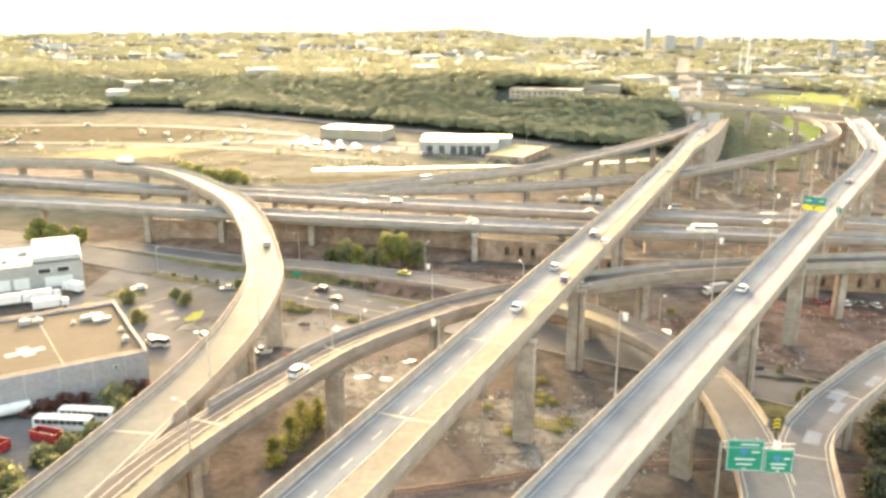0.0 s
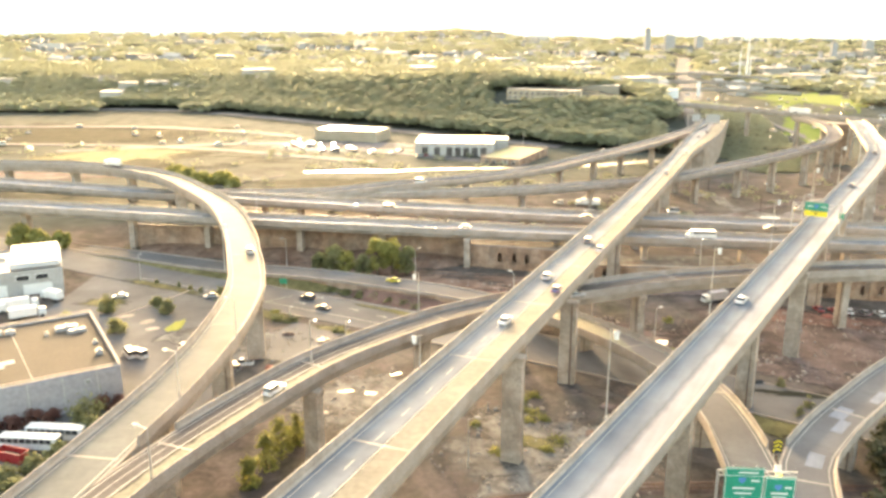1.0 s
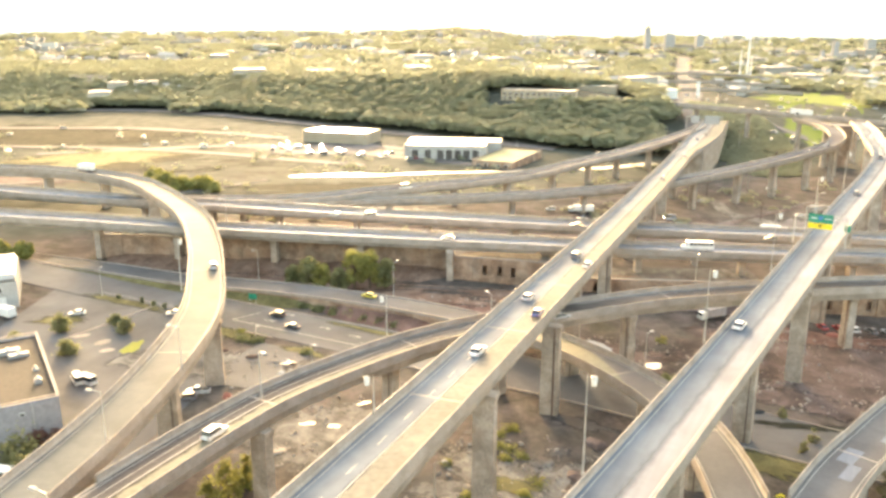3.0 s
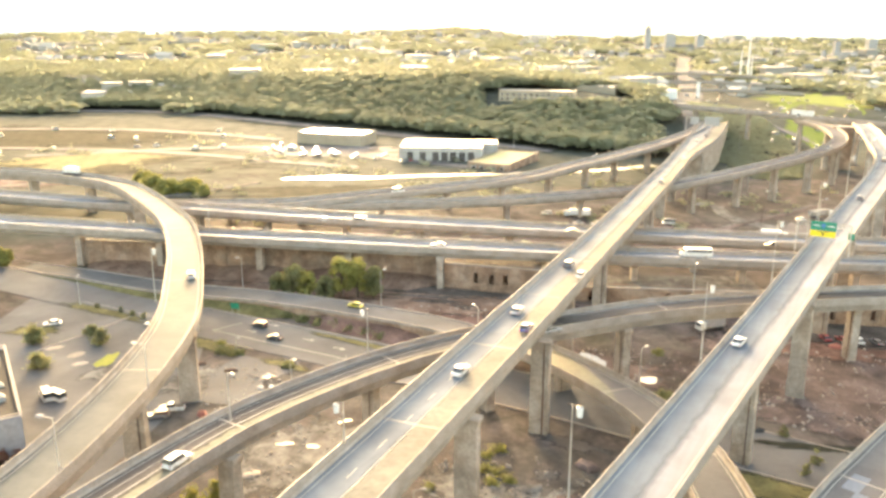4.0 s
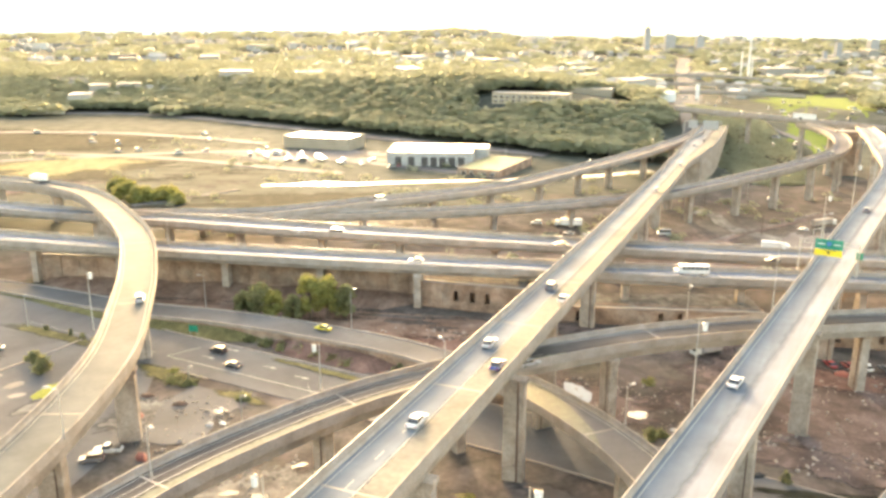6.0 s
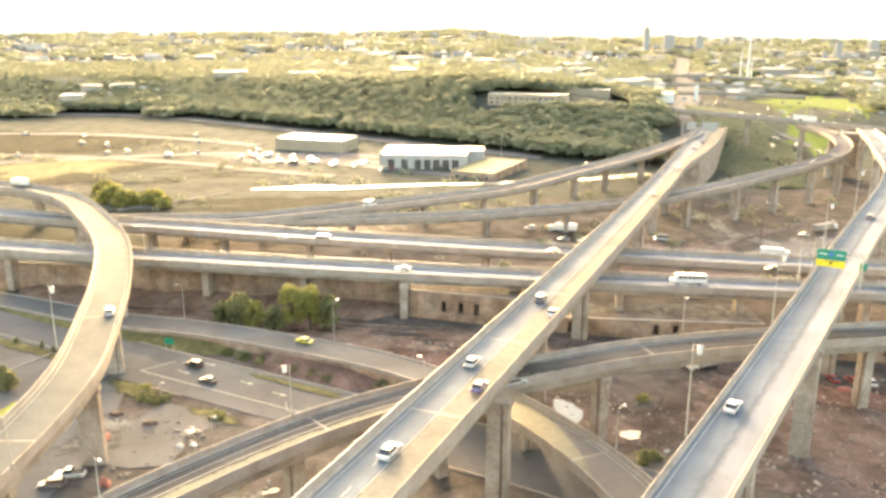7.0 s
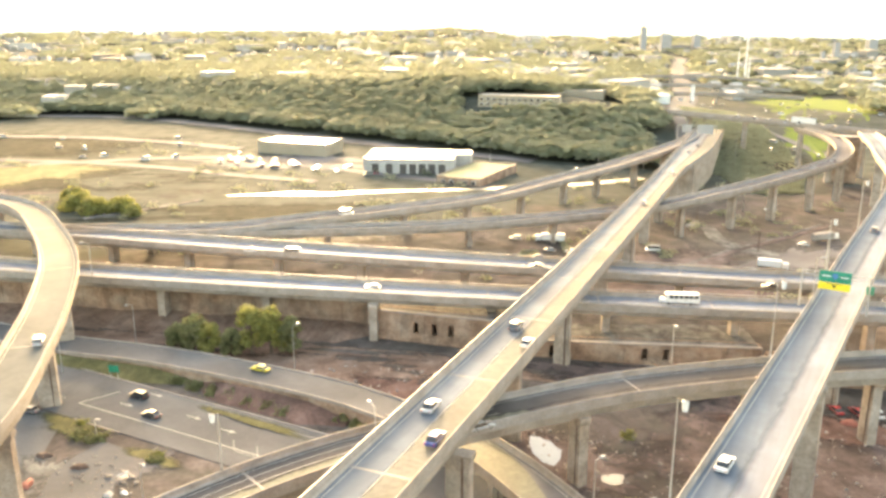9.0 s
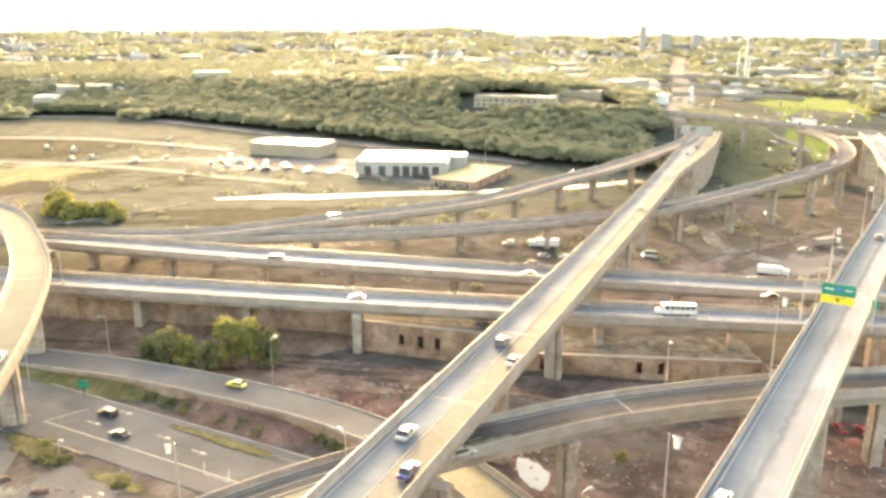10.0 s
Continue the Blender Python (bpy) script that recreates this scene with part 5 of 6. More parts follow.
def tree(x, y, h, r, seed, label, low=0.25, clumps=26, per=46, leaf=0.32, name="tree", group="trees", mat=None, crown_label="uneven crown of green leaves", puffs=0):
    rng = np.random.default_rng(seed)
    z = float(land(x, y)) - 0.1
    v = thing(name, label, name.replace("_", " "), group, pose(x, y, z, 0, 0, float(rng.uniform(0, 360))))
    s = Shape()
    top = Vector((rng.normal() * .3, rng.normal() * .3, h * 0.62))
    s.tube((0, 0, 0), top * 0.5, 0.035 * h, 0.024 * h, 7)
    s.tube(top * 0.5, top, 0.024 * h, 0.012 * h, 7)
    for i in range(6):
        a = i * 1.05 + rng.uniform(0, .6)
        b = top * rng.uniform(0.4, 0.9)
        s.tube(b, b + Vector((math.cos(a) * r * .6, math.sin(a) * r * .6, h * .2)), 0.012 * h, 0.004 * h, 5)
    part("trunk", s, BARK, v)
    pts = crown_points(rng, h, r, low, clumps, per)
    mid_ = np.array([0, 0, h * 0.45])
    out = (pts - mid_) / np.array([r, r, h * 0.5]) * 0.5 + rng.normal(size=pts.shape) * 0.55 + np.array([0, 0, 0.7])
    if puffs:
        a, u = rng.uniform(0, 2 * math.pi, puffs), rng.uniform(0.0, 1.0, puffs)
        rad = r * 0.72 * np.sqrt(np.clip(1 - (0.95 * u) ** 2.4, 0.05, 1)) * rng.uniform(0.6, 1.0, puffs)
        mid_ = np.stack([rad * np.cos(a), rad * np.sin(a), h * (0.22 + 0.62 * u)], 1).repeat(per, 0)
        out = rng.normal(size=(puffs * per, 3))
        out /= np.linalg.norm(out, axis=1)[:, None]
        size = (r * rng.uniform(0.24, 0.44, puffs)).repeat(per)[:, None]
        pts = mid_ + out * size * (1 + 0.12 * rng.normal(size=(puffs * per, 1)))
        out = out + rng.normal(size=pts.shape) * 0.35 + np.array([0, 0, 0.3])
    out /= np.linalg.norm(out, axis=1)[:, None]
    part("crown", leaf_mesh("crown", pts, np.full(len(pts), leaf), rng, mat or LEAF, out), None, v, crown_label)
    return v


for i, (x, y, h, r) in enumerate([(-35, 278, 11.8, 4.4), (-30.5, 277, 10.4, 3.4), (-24.5, 275.5, 9.0, 3.0), (-19.5, 277.5, 14.6, 4.6), (-14.5, 278, 14.0, 4.4), (-9.5, 277.5, 11.4, 3.6), (-40, 280, 7.5, 3.2)]):
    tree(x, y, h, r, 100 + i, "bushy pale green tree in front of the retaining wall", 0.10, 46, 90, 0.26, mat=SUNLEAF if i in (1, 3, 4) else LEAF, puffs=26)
for i, (x, y, h, r) in enumerate([(-73, 166, 7.0, 3.6), (-70, 161, 5, 2.5), (-97, 237, 5.5, 2.4), (-88, 221, 4, 2.8), (-79, 237, 4.2, 2.0), (-65, 246, 5, 2.4), (-84, 243, 3.2, 1.6), (-104, 226, 4, 2)]):
    tree(x, y, h, r, 140 + i, "small green tree in the asphalt yard", 0.2, 22, 40, 0.28)
for i, (x, y, h, r) in enumerate([(-29, 154, 9, 2.4), (-27, 159, 7, 2.0), (-31, 149, 8, 2.2), (-33, 143, 6, 2.2)]):
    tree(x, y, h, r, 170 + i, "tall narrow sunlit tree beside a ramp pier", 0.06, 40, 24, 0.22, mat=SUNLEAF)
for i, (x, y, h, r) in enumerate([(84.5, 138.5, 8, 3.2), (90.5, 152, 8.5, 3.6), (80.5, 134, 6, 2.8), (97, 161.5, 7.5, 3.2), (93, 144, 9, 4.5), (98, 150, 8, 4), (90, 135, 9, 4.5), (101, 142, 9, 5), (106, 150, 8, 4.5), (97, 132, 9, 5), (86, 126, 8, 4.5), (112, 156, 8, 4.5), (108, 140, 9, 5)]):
    tree(x, y, h, r, 190 + i, "dark green tree on the ground below the ramps", 0.12, 28, 44, 0.34, mat=DARKLEAF, crown_label="dense crown with shade in its leaf colour")
for i, (x, y, h, r) in enumerate([(84, 176, 2.6, 1.1), (88, 181, 3.2, 1.2), (86, 192, 2.4, 1.2)]):
    tree(x, y, h, r, 206 + i, "thin olive sapling on bare dirt", 0.1, 12, 22, 0.16, "sapling", "saplings")
for i, (x, y, h, r) in enumerate([(-84, 136, 4, 3), (-79, 132, 4.5, 3.2), (-74, 138, 4, 2.6), (-70, 142, 4, 2.8), (-89, 131, 4, 3), (-67, 148, 4.4, 2.6), (-94, 128, 4, 3), (-74, 128, 4.4, 3.2), (-66, 134, 4, 3), (-62, 128, 4.6, 3), (-72.5, 152, 3.6, 2.2), (-74.8, 146.6, 3.6, 2.3), (-78, 142.4, 3.3, 2.4)]):
    tree(x, y, h, r, 220 + i, "dense green shrub along the yard edge", 0.02, 26, 44, 0.3, "shrub", "shrubs")
for i, (x, y, h, r) in enumerate([(-150, 306, 8, 5), (-142, 308, 7, 4), (-160, 312, 9, 5), (-128, 440, 6.5, 8), (-117, 444, 6, 7), (-138, 446, 6, 8), (-150, 470, 5, 7), (-108, 436, 4, 5)]):
    tree(x, y, h, r, 250 + i, "rounded tree beyond the curved ramp", 0.1, 24, 60, 0.5, puffs=22, mat=SUNLEAF)
for i, (x, y, h, r) in enumerate([(70, 236, 1.6, 1.6), (14, 156, 0.8, 1.8), (27, 161, 0.7, 2.2), (22, 170, 0.8, 1.6), (30, 152, 0.6, 1.6), (-47, 238, 0.8, 1.6), (-26, 225, 0.7, 1.4), (10, 168, 0.7, 1.5), (60, 200, 1.0, 1.5), (18, 160, 0.7, 2.4), (24, 157, 0.7, 1.8), (23.7, 182.2, 0.8, 2.0), (21.5, 180, 0.7, 1.8), (22.6, 173.6, 0.7, 2.2), (20.5, 175, 0.8, 1.6), (25, 171, 0.6, 1.6)]):
    tree(x, y, h, r, 280 + i, "low tuft of yellowing weeds on bare dirt", 0.02, 18, 22, 0.14, "weed_tuft", "weeds", SUNLEAF, "spread of yellow-green blades")

for i, (x, y, h, r) in enumerate([(-33, 259.2, 1.6, 1.6), (-28, 256.6, 1.3, 2.2), (-23.5, 253.6, 1.5, 2.0), (-18.4, 252.4, 1.6, 2.4), (-13.6, 249.0, 1.3, 2.2), (-9, 246.2, 1.3, 2.2), (-4.6, 243.6, 1.2, 2.0), (9.0, 239.4, 2.2, 1.8), (12, 237.6, 1.8, 1.7), (14.6, 235.4, 2.0, 1.6), (63.4, 206.8, 3.0, 1.8), (66, 209, 1.4, 1.6), (-45, 233, 0.9, 2.4), (-41, 231, 0.8, 2.2), (-26, 223, 0.8, 1.8)]):
    tree(x, y, h, r, 360 + i, "low dark bramble shrub at the foot of the bank", 0.02, 20, 30, 0.2, "shrub", "shrubs")
for i, (x, y) in enumerate([(-83.5, 262.5), (-79, 259.6), (-75, 257.7), (-70.5, 255.2), (-66.3, 253.2), (-92, 266)]):
    tree(x, y, 1.6, 0.8, 310 + i, "small clipped shrub on the street verge", 0.02, 10, 26, 0.16, "shrub", "shrubs")

for i, (x, y, h, r) in enumerate([(-91, 162.6, 2.4, 1.8), (-88, 164.4, 3.0, 1.9), (-84.6, 166.6, 3.4, 2.0), (-81.4, 168.6, 2.6, 1.7), (-72.4, 173.6, 3.4, 2.0), (-69.6, 175.2, 2.8, 1.6)]):
    tree(x, y, h, r, 340 + i, "dark red shrub against the warehouse wall", 0.02, 22, 30, 0.24, "shrub", "shrubs", REDLEAF, "dense crown of red leaves")

MOTORWAY = np.array([(206, 648), (222, 720), (245, 820), (290, 960), (340, 1150), (410, 1420), (520, 1800)], float)


def clear(x, y):
    """How far a place is from the motorway's line."""
    return abs(x - np.interp(y, MOTORWAY[:, 1], MOTORWAY[:, 0]))


def wood(name, label, places, heights, radii, per, leaf, seed, low=0.58):
    rng = np.random.default_rng(seed)
    x, y = places[:, 0], places[:, 1]
    z = land(x, y)
    n = len(x)
    d = rng.normal(size=(n, per, 3))
    d /= np.linalg.norm(d, axis=2)[:, :, None]
    d[:, :, 2] = np.where(d[:, :, 2] < -0.3, -d[:, :, 2], d[:, :, 2])
    d *= rng.uniform(0.55, 1.2, (n, per))[:, :, None]
    lump = 1 + 0.25 * np.sin(3 * np.arctan2(d[:, :, 1], d[:, :, 0]) + rng.uniform(0, 6, n)[:, None])
    c = np.empty((n, per, 3))
    c[:, :, 0] = x[:, None] + d[:, :, 0] * radii[:, None] * lump
    c[:, :, 1] = y[:, None] + d[:, :, 1] * radii[:, None] * lump
    c[:, :, 2] = (z + heights * low)[:, None] + d[:, :, 2] * heights[:, None] * (1 - low)
    out = (d * 0.3 + np.array([0, -0.1, 0.75]) + rng.normal(size=d.shape) * 0.15).reshape(-1, 3)
    out /= np.linalg.norm(out, axis=1)[:, None]
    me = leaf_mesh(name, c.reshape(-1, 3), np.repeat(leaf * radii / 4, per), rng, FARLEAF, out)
    ob = new(name, me)
    return tagged(ob, label, "woodland", kind="stuff")


rng = np.random.default_rng(5)
n = 11500
wx = rng.uniform(-900, 300, n)
y0 = np.interp(wx, [-700, -250, -100, 100, 230, 330, 600], [870, 845, 735, 600, 575, 650, 720])
wy = y0 + 8 + rng.uniform(0, 1, n) ** 1.25 * np.interp(wx, [-150, 60], [420, 230])
ok = (clear(wx, wy) > 16) & ~((wx > 44) & (wx < 175) & (wy > 695) & (wy < np.where(wx < 124, 744, 790))) & ~(wx > 192)
ok &= ~((np.abs(wx - 195) < 26) & (wy < 665)) & ~((wx > 225) & (wx < 300) & (wy > 560) & (wx - 150 > (wy - 560) * 1.1))
wx, wy = wx[ok], wy[ok]
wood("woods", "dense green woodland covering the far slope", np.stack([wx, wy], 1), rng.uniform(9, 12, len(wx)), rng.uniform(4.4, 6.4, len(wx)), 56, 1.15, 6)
n = 10500
ty = 820 + rng.uniform(0, 1, n) ** 1.3 * 1950
tx = rng.uniform(-0.62, 0.66, n) * (ty + 120)
grove = np.sin(tx * 0.011 + 1.3) * np.sin(ty * 0.008) + 0.5 * np.sin(tx * 0.031 + ty * 0.017)
ok = (grove > -0.35) & (clear(tx, ty) > 22) & ~((np.abs(tx - 385 - 0.36 * (ty - 885)) < 52) & (ty < 1010))
tx, ty = tx[ok], ty[ok]
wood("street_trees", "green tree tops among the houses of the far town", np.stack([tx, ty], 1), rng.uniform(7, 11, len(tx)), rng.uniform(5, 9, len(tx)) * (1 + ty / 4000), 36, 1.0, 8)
n = 5200
ex, ey = rng.uniform(196, 300, n), rng.uniform(520, 800, n)
ok = (ex > 201 + 0.23 * np.clip(ey - 640, 0, 400)) & (ex < np.interp(ey, [520, 585, 660, 725, 800], [228, 258, 276, 281, 283])) & (ex > np.interp(ey, [520, 600, 640], [186, 205, 214]))
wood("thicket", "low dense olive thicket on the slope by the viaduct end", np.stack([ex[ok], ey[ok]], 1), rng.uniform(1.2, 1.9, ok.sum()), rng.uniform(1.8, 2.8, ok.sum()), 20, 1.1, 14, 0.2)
n = 700
mx, my = rng.uniform(-120, 230, n), rng.uniform(332, 560, n)
g3 = (np.sin(mx * 0.045 + 0.6) * np.sin(my * 0.06) > 0.1) & (np.abs(my - (340 - 0.2 * mx)) > 10) & (np.abs(mx - (70 + (my - 310) * 0.4)) > 9) & (np.abs(my - 486 - 0.15 * np.clip(mx, -80, 100)) > 12)
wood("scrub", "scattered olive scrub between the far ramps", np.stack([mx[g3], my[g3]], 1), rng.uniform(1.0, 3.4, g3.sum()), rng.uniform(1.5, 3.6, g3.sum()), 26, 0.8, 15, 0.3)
n = 500
fx = rng.uniform(-420, 60, n)
fy = rng.uniform(455, 690, n)
g2 = np.sin(fx * 0.03) * np.sin(fy * 0.04 + 1) > 0.35
fx, fy = fx[g2], fy[g2]
keep = ~((fx > -115) & (fy > 560)) & (np.abs(fy - 484) > 14)
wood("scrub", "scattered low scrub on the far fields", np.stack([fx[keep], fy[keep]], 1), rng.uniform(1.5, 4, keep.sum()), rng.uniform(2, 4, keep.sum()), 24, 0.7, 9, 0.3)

# ---- far town ----


def house_shapes(sx, sy, h, gable):
    """Walls and roof of one house about its own foot."""
    walls = Shape().box((0, 0, h / 2 - 0.5), (sx, sy, h + 1))
    roof = Shape()
    if gable:
        a, b = sx * 0.53, sy * 0.53
        roof.add([(-a, -b, h), (a, -b, h), (a, b, h), (-a, b, h), (-a, 0, h + 2.6), (a, 0, h + 2.6)], [(0, 1, 5, 4), (2, 3, 4, 5), (0, 4, 3), (1, 2, 5), (3, 2, 1, 0)])
    else:
        roof.box((0, 0, h + 0.65), (sx + 0.3, sy + 0.3, 0.3))
    return walls, roof


s = Shape()
rr = random.Random(12)
plots = []
while len(plots) < 1500:
    y = 900 + rr.random() ** 1.3 * 1850
    x = rr.uniform(-0.6, 0.64) * (y + 100)
    if clear(x, y) < 26 or (abs(x - 385 - 0.36 * (y - 885)) < 60 and y < 1020):
        continue
    big = rr.random() < 0.10
    size = (rr.uniform(25, 60), rr.uniform(15, 30), rr.uniform(7, 13)) if big else (rr.uniform(9, 20), rr.uniform(8, 12), rr.uniform(5, 8))
    plots.append((x, y, *size, not big, 0.25 + (math.pi / 2 if rr.random() < 0.5 else 0) + rr.uniform(-.05, .05)))
plots.sort(key=lambda p: p[1])
for k, (x, y, sx, sy, h, gable, rz) in enumerate(plots):
    walls, roof = house_shapes(sx, sy, h, gable)
    m = pose(x, y, float(land(x, y)), 0, 0, math.degrees(rz))
    if k < 220:
        v = thing("house", "pale gabled house among trees of the far town" if gable else "long pale flat-roofed block of the far town", "house", "houses of the far town", m)
        part("wall", walls, TOWN, v)
        part("roof", roof, TOWN, v)
        continue
    for piece in (walls, roof):
        s.add([m @ Vector(p) for p in piece.v], piece.f)
tagged(part("town_houses", s, TOWN), "pale houses and blocks of the far town", "houses", kind="stuff")
for k, (x, y, sx, h) in enumerate([(500, 2050, 13, 56), (549, 2050, 15, 40), (567, 2080, 14, 38), (640, 2100, 18, 36), (820, 1760, 12, 36), (744, 1650, 8, 24), (1012, 2000, 22, 30)]):
    t = thing("tower_block", "pale tower block on the hazy horizon", "tower block", "far tower blocks", pose(x, y, float(land(x, y)) - 1))
    part("tower_body", Shape().box((0, 0, h / 2), (sx, sx * .7, h), 0.2), RENDER, t)
    part("roof_house", Shape().box((0, 0, h + 1.5), (sx * .4, sx * .3, 3), 0.2), BEIGE, t)
    for f in range(int(h / 6)):
        part("window_band", Shape().box((0, 0, 4 + f * 6), (sx + .1, sx * .7 + .1, 1.8), 0.2), SIDING, t)

# glowing backdrop added as pale haze beyond the town, fading upwards into the sky
m = bpy.data.materials.new("bright hazy distance")
m.use_nodes = True
nn, kk = m.node_tree.nodes, m.node_tree.links
nn.remove(nn["Principled BSDF"])
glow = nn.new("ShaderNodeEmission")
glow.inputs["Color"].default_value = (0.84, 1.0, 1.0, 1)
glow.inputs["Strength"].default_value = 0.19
clear_ = nn.new("ShaderNodeBsdfTransparent")
at = nn.new("ShaderNodeAttribute")
at.attribute_name = "edge"
mx = nn.new("ShaderNodeMixShader")
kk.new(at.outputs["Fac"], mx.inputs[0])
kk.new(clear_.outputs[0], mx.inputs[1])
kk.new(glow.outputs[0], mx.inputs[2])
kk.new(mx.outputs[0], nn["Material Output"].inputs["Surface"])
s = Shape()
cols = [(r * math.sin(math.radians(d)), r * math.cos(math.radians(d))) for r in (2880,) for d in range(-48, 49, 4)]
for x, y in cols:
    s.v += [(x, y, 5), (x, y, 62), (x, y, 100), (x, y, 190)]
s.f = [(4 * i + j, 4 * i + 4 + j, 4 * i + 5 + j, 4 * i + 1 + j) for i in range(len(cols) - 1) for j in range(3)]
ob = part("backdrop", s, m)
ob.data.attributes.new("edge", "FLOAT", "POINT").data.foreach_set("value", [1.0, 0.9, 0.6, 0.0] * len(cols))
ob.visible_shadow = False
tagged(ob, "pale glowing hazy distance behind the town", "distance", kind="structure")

# ---- lamps ----


def lamp_post(x, y, z, h, arm, label, group="street lamps"):
    v = thing("street_lamp", label, "street lamp", group, pose(x, y, z))
    part("base", Shape().tube((0, 0, -0.4), (0, 0, 0.5), 0.26, 0.22, 8), CONCRETE, v)
    part("pole", Shape().tube((0, 0, 0.4), (0, 0, h), 0.13, 0.07, 8), STEEL, v)
    a = Vector(arm)
    part("arm", Shape().tube((0, 0, h - 0.1), (a.x, a.y, h + 0.35), 0.06, 0.05, 6), STEEL, v)
    hd = part("head", Shape().box((a.x * 1.15, a.y * 1.15, h + 0.36), (1.0, 0.55, 0.3), math.atan2(a.y, a.x), 0.8, 0.06), METALROOF, v, "pale lamp head")
    part("lens", Shape().box((a.x * 1.15, a.y * 1.15, h + 0.2), (0.7, 0.36, 0.06), math.atan2(a.y, a.x)), WHITE, hd)
    return v


G = lambda x, y: float(land(x, y))
for x, y, z, h, arm in [(-6, 264.5, 2.2, 11.6, (1, .8, 0)), (-52, 283.5, 2, 10.6, (-1, -1, 0)),
                        (8, 150, .6, 11, (1.5, 0, 0)), (-8, 120, 1, 12, (-1.5, 0, 0)),
                        (-41.5, 232, 1, 4.2, (.5, 0, 0)), (-98, 268, 1.4, 10, (1, -1, 0)), (-63, 264, 1.4, 10, (1, -1, 0)), (89, 137, -2, 11, (-1, .5, 0)),
                        (150, 560, 2, 14, (0, -1.4, 0)), (120, 545, 2, 14, (0, -1.4, 0)), (60, 585, 2, 14, (0, -1.4, 0)), (215, 590, 2, 18, (0, -1.4, 0)), (178, 470, -4, 16, (1, 0, 0)), (-22, 205, 1, 10, (1, -1, 0))]:
    lamp_post(x, y, z, h, arm, "tall galvanised street lamp with a pale head")
for x, y, z, arm in [(-40.2, 168, 21.4, (-1.6, 0, 0)), (-43.4, 140, 21.4, (-1.6, 0, 0)), (-38.6, 112, 21.3, (-1.6, .4, 0)), (-23, 158, 20.4, (1, -1, 0)), (-61, 282, 21.8, (-1.4, -.6, 0)),
                     (113.5, 252.5, 26.2, (1, -.7, 0)), (124, 269, 26.4, (1, -.7, 0)), (54.3, 192.6, 10.6, (1.0, 0.4, 0)), (102, 165, 11.6, (-.7, .7, 0)), (20, 193.6, 19.2, (-.8, 1, 0)), (78, 236, 16.6, (0, -1.4, 0))]:
    lamp_post(x, y, z, 8.2, arm, "galvanised lamp post on the viaduct parapet", "parapet lamps")


def mast_lamp(x, y, z, h, label, turn=-30):
    """A tall mast on a parapet with a drum-shaped luminaire hung beside its top."""
    v = thing("street_lamp", label, "street lamp", "mast lamps", pose(x, y, z, 0, 0, turn))
    part("base", Shape().box((0, 0, 0.15), (0.45, 0.45, 0.5), 0, 0.9, 0.04), CONCRETE, v)
    part("pole", Shape().tube((0, 0, 0.3), (0, 0, h), 0.13, 0.07, 8), STEEL, v)
    part("arm", Shape().tube((-0.7, 0, h - 0.1), (1.3, 0, h - 0.1), 0.06, n=6), RUST, v)
    hd = part("head", Shape().tube((0.95, 0, h - 1.5), (0.95, 0, h - 0.25), 0.34, 0.42, 12), WHITE, v, "pale drum luminaire")
    part("cap", Shape().tube((0.95, 0, h - 0.25), (0.95, 0, h - 0.1), 0.46, 0.2, 12), STEEL, hd)
    return v


for k in range(-1, 6):
    x, y = 59.0 + 30.6 * k, 169.4 + 46.3 * k
    mast_lamp(x, y, 25.15 + 3 * (y - 93) / 390, 14.8, "tall lamp mast on the parapet of the straight viaduct")
mast_lamp(-0.7, 134.0, MZ(134) + 1.5, 6.0, "lamp mast on the parapet of the descending viaduct", 170)
mast_lamp(-2.6, 188.0, 19.9, 9.2, "lamp mast on the parapet of the forking ramp", 170)
mast_lamp(-54.2, 213.0, 21.9, 13.2, "tall lamp mast on the parapet of the curving ramp")

# ---- vehicles ----


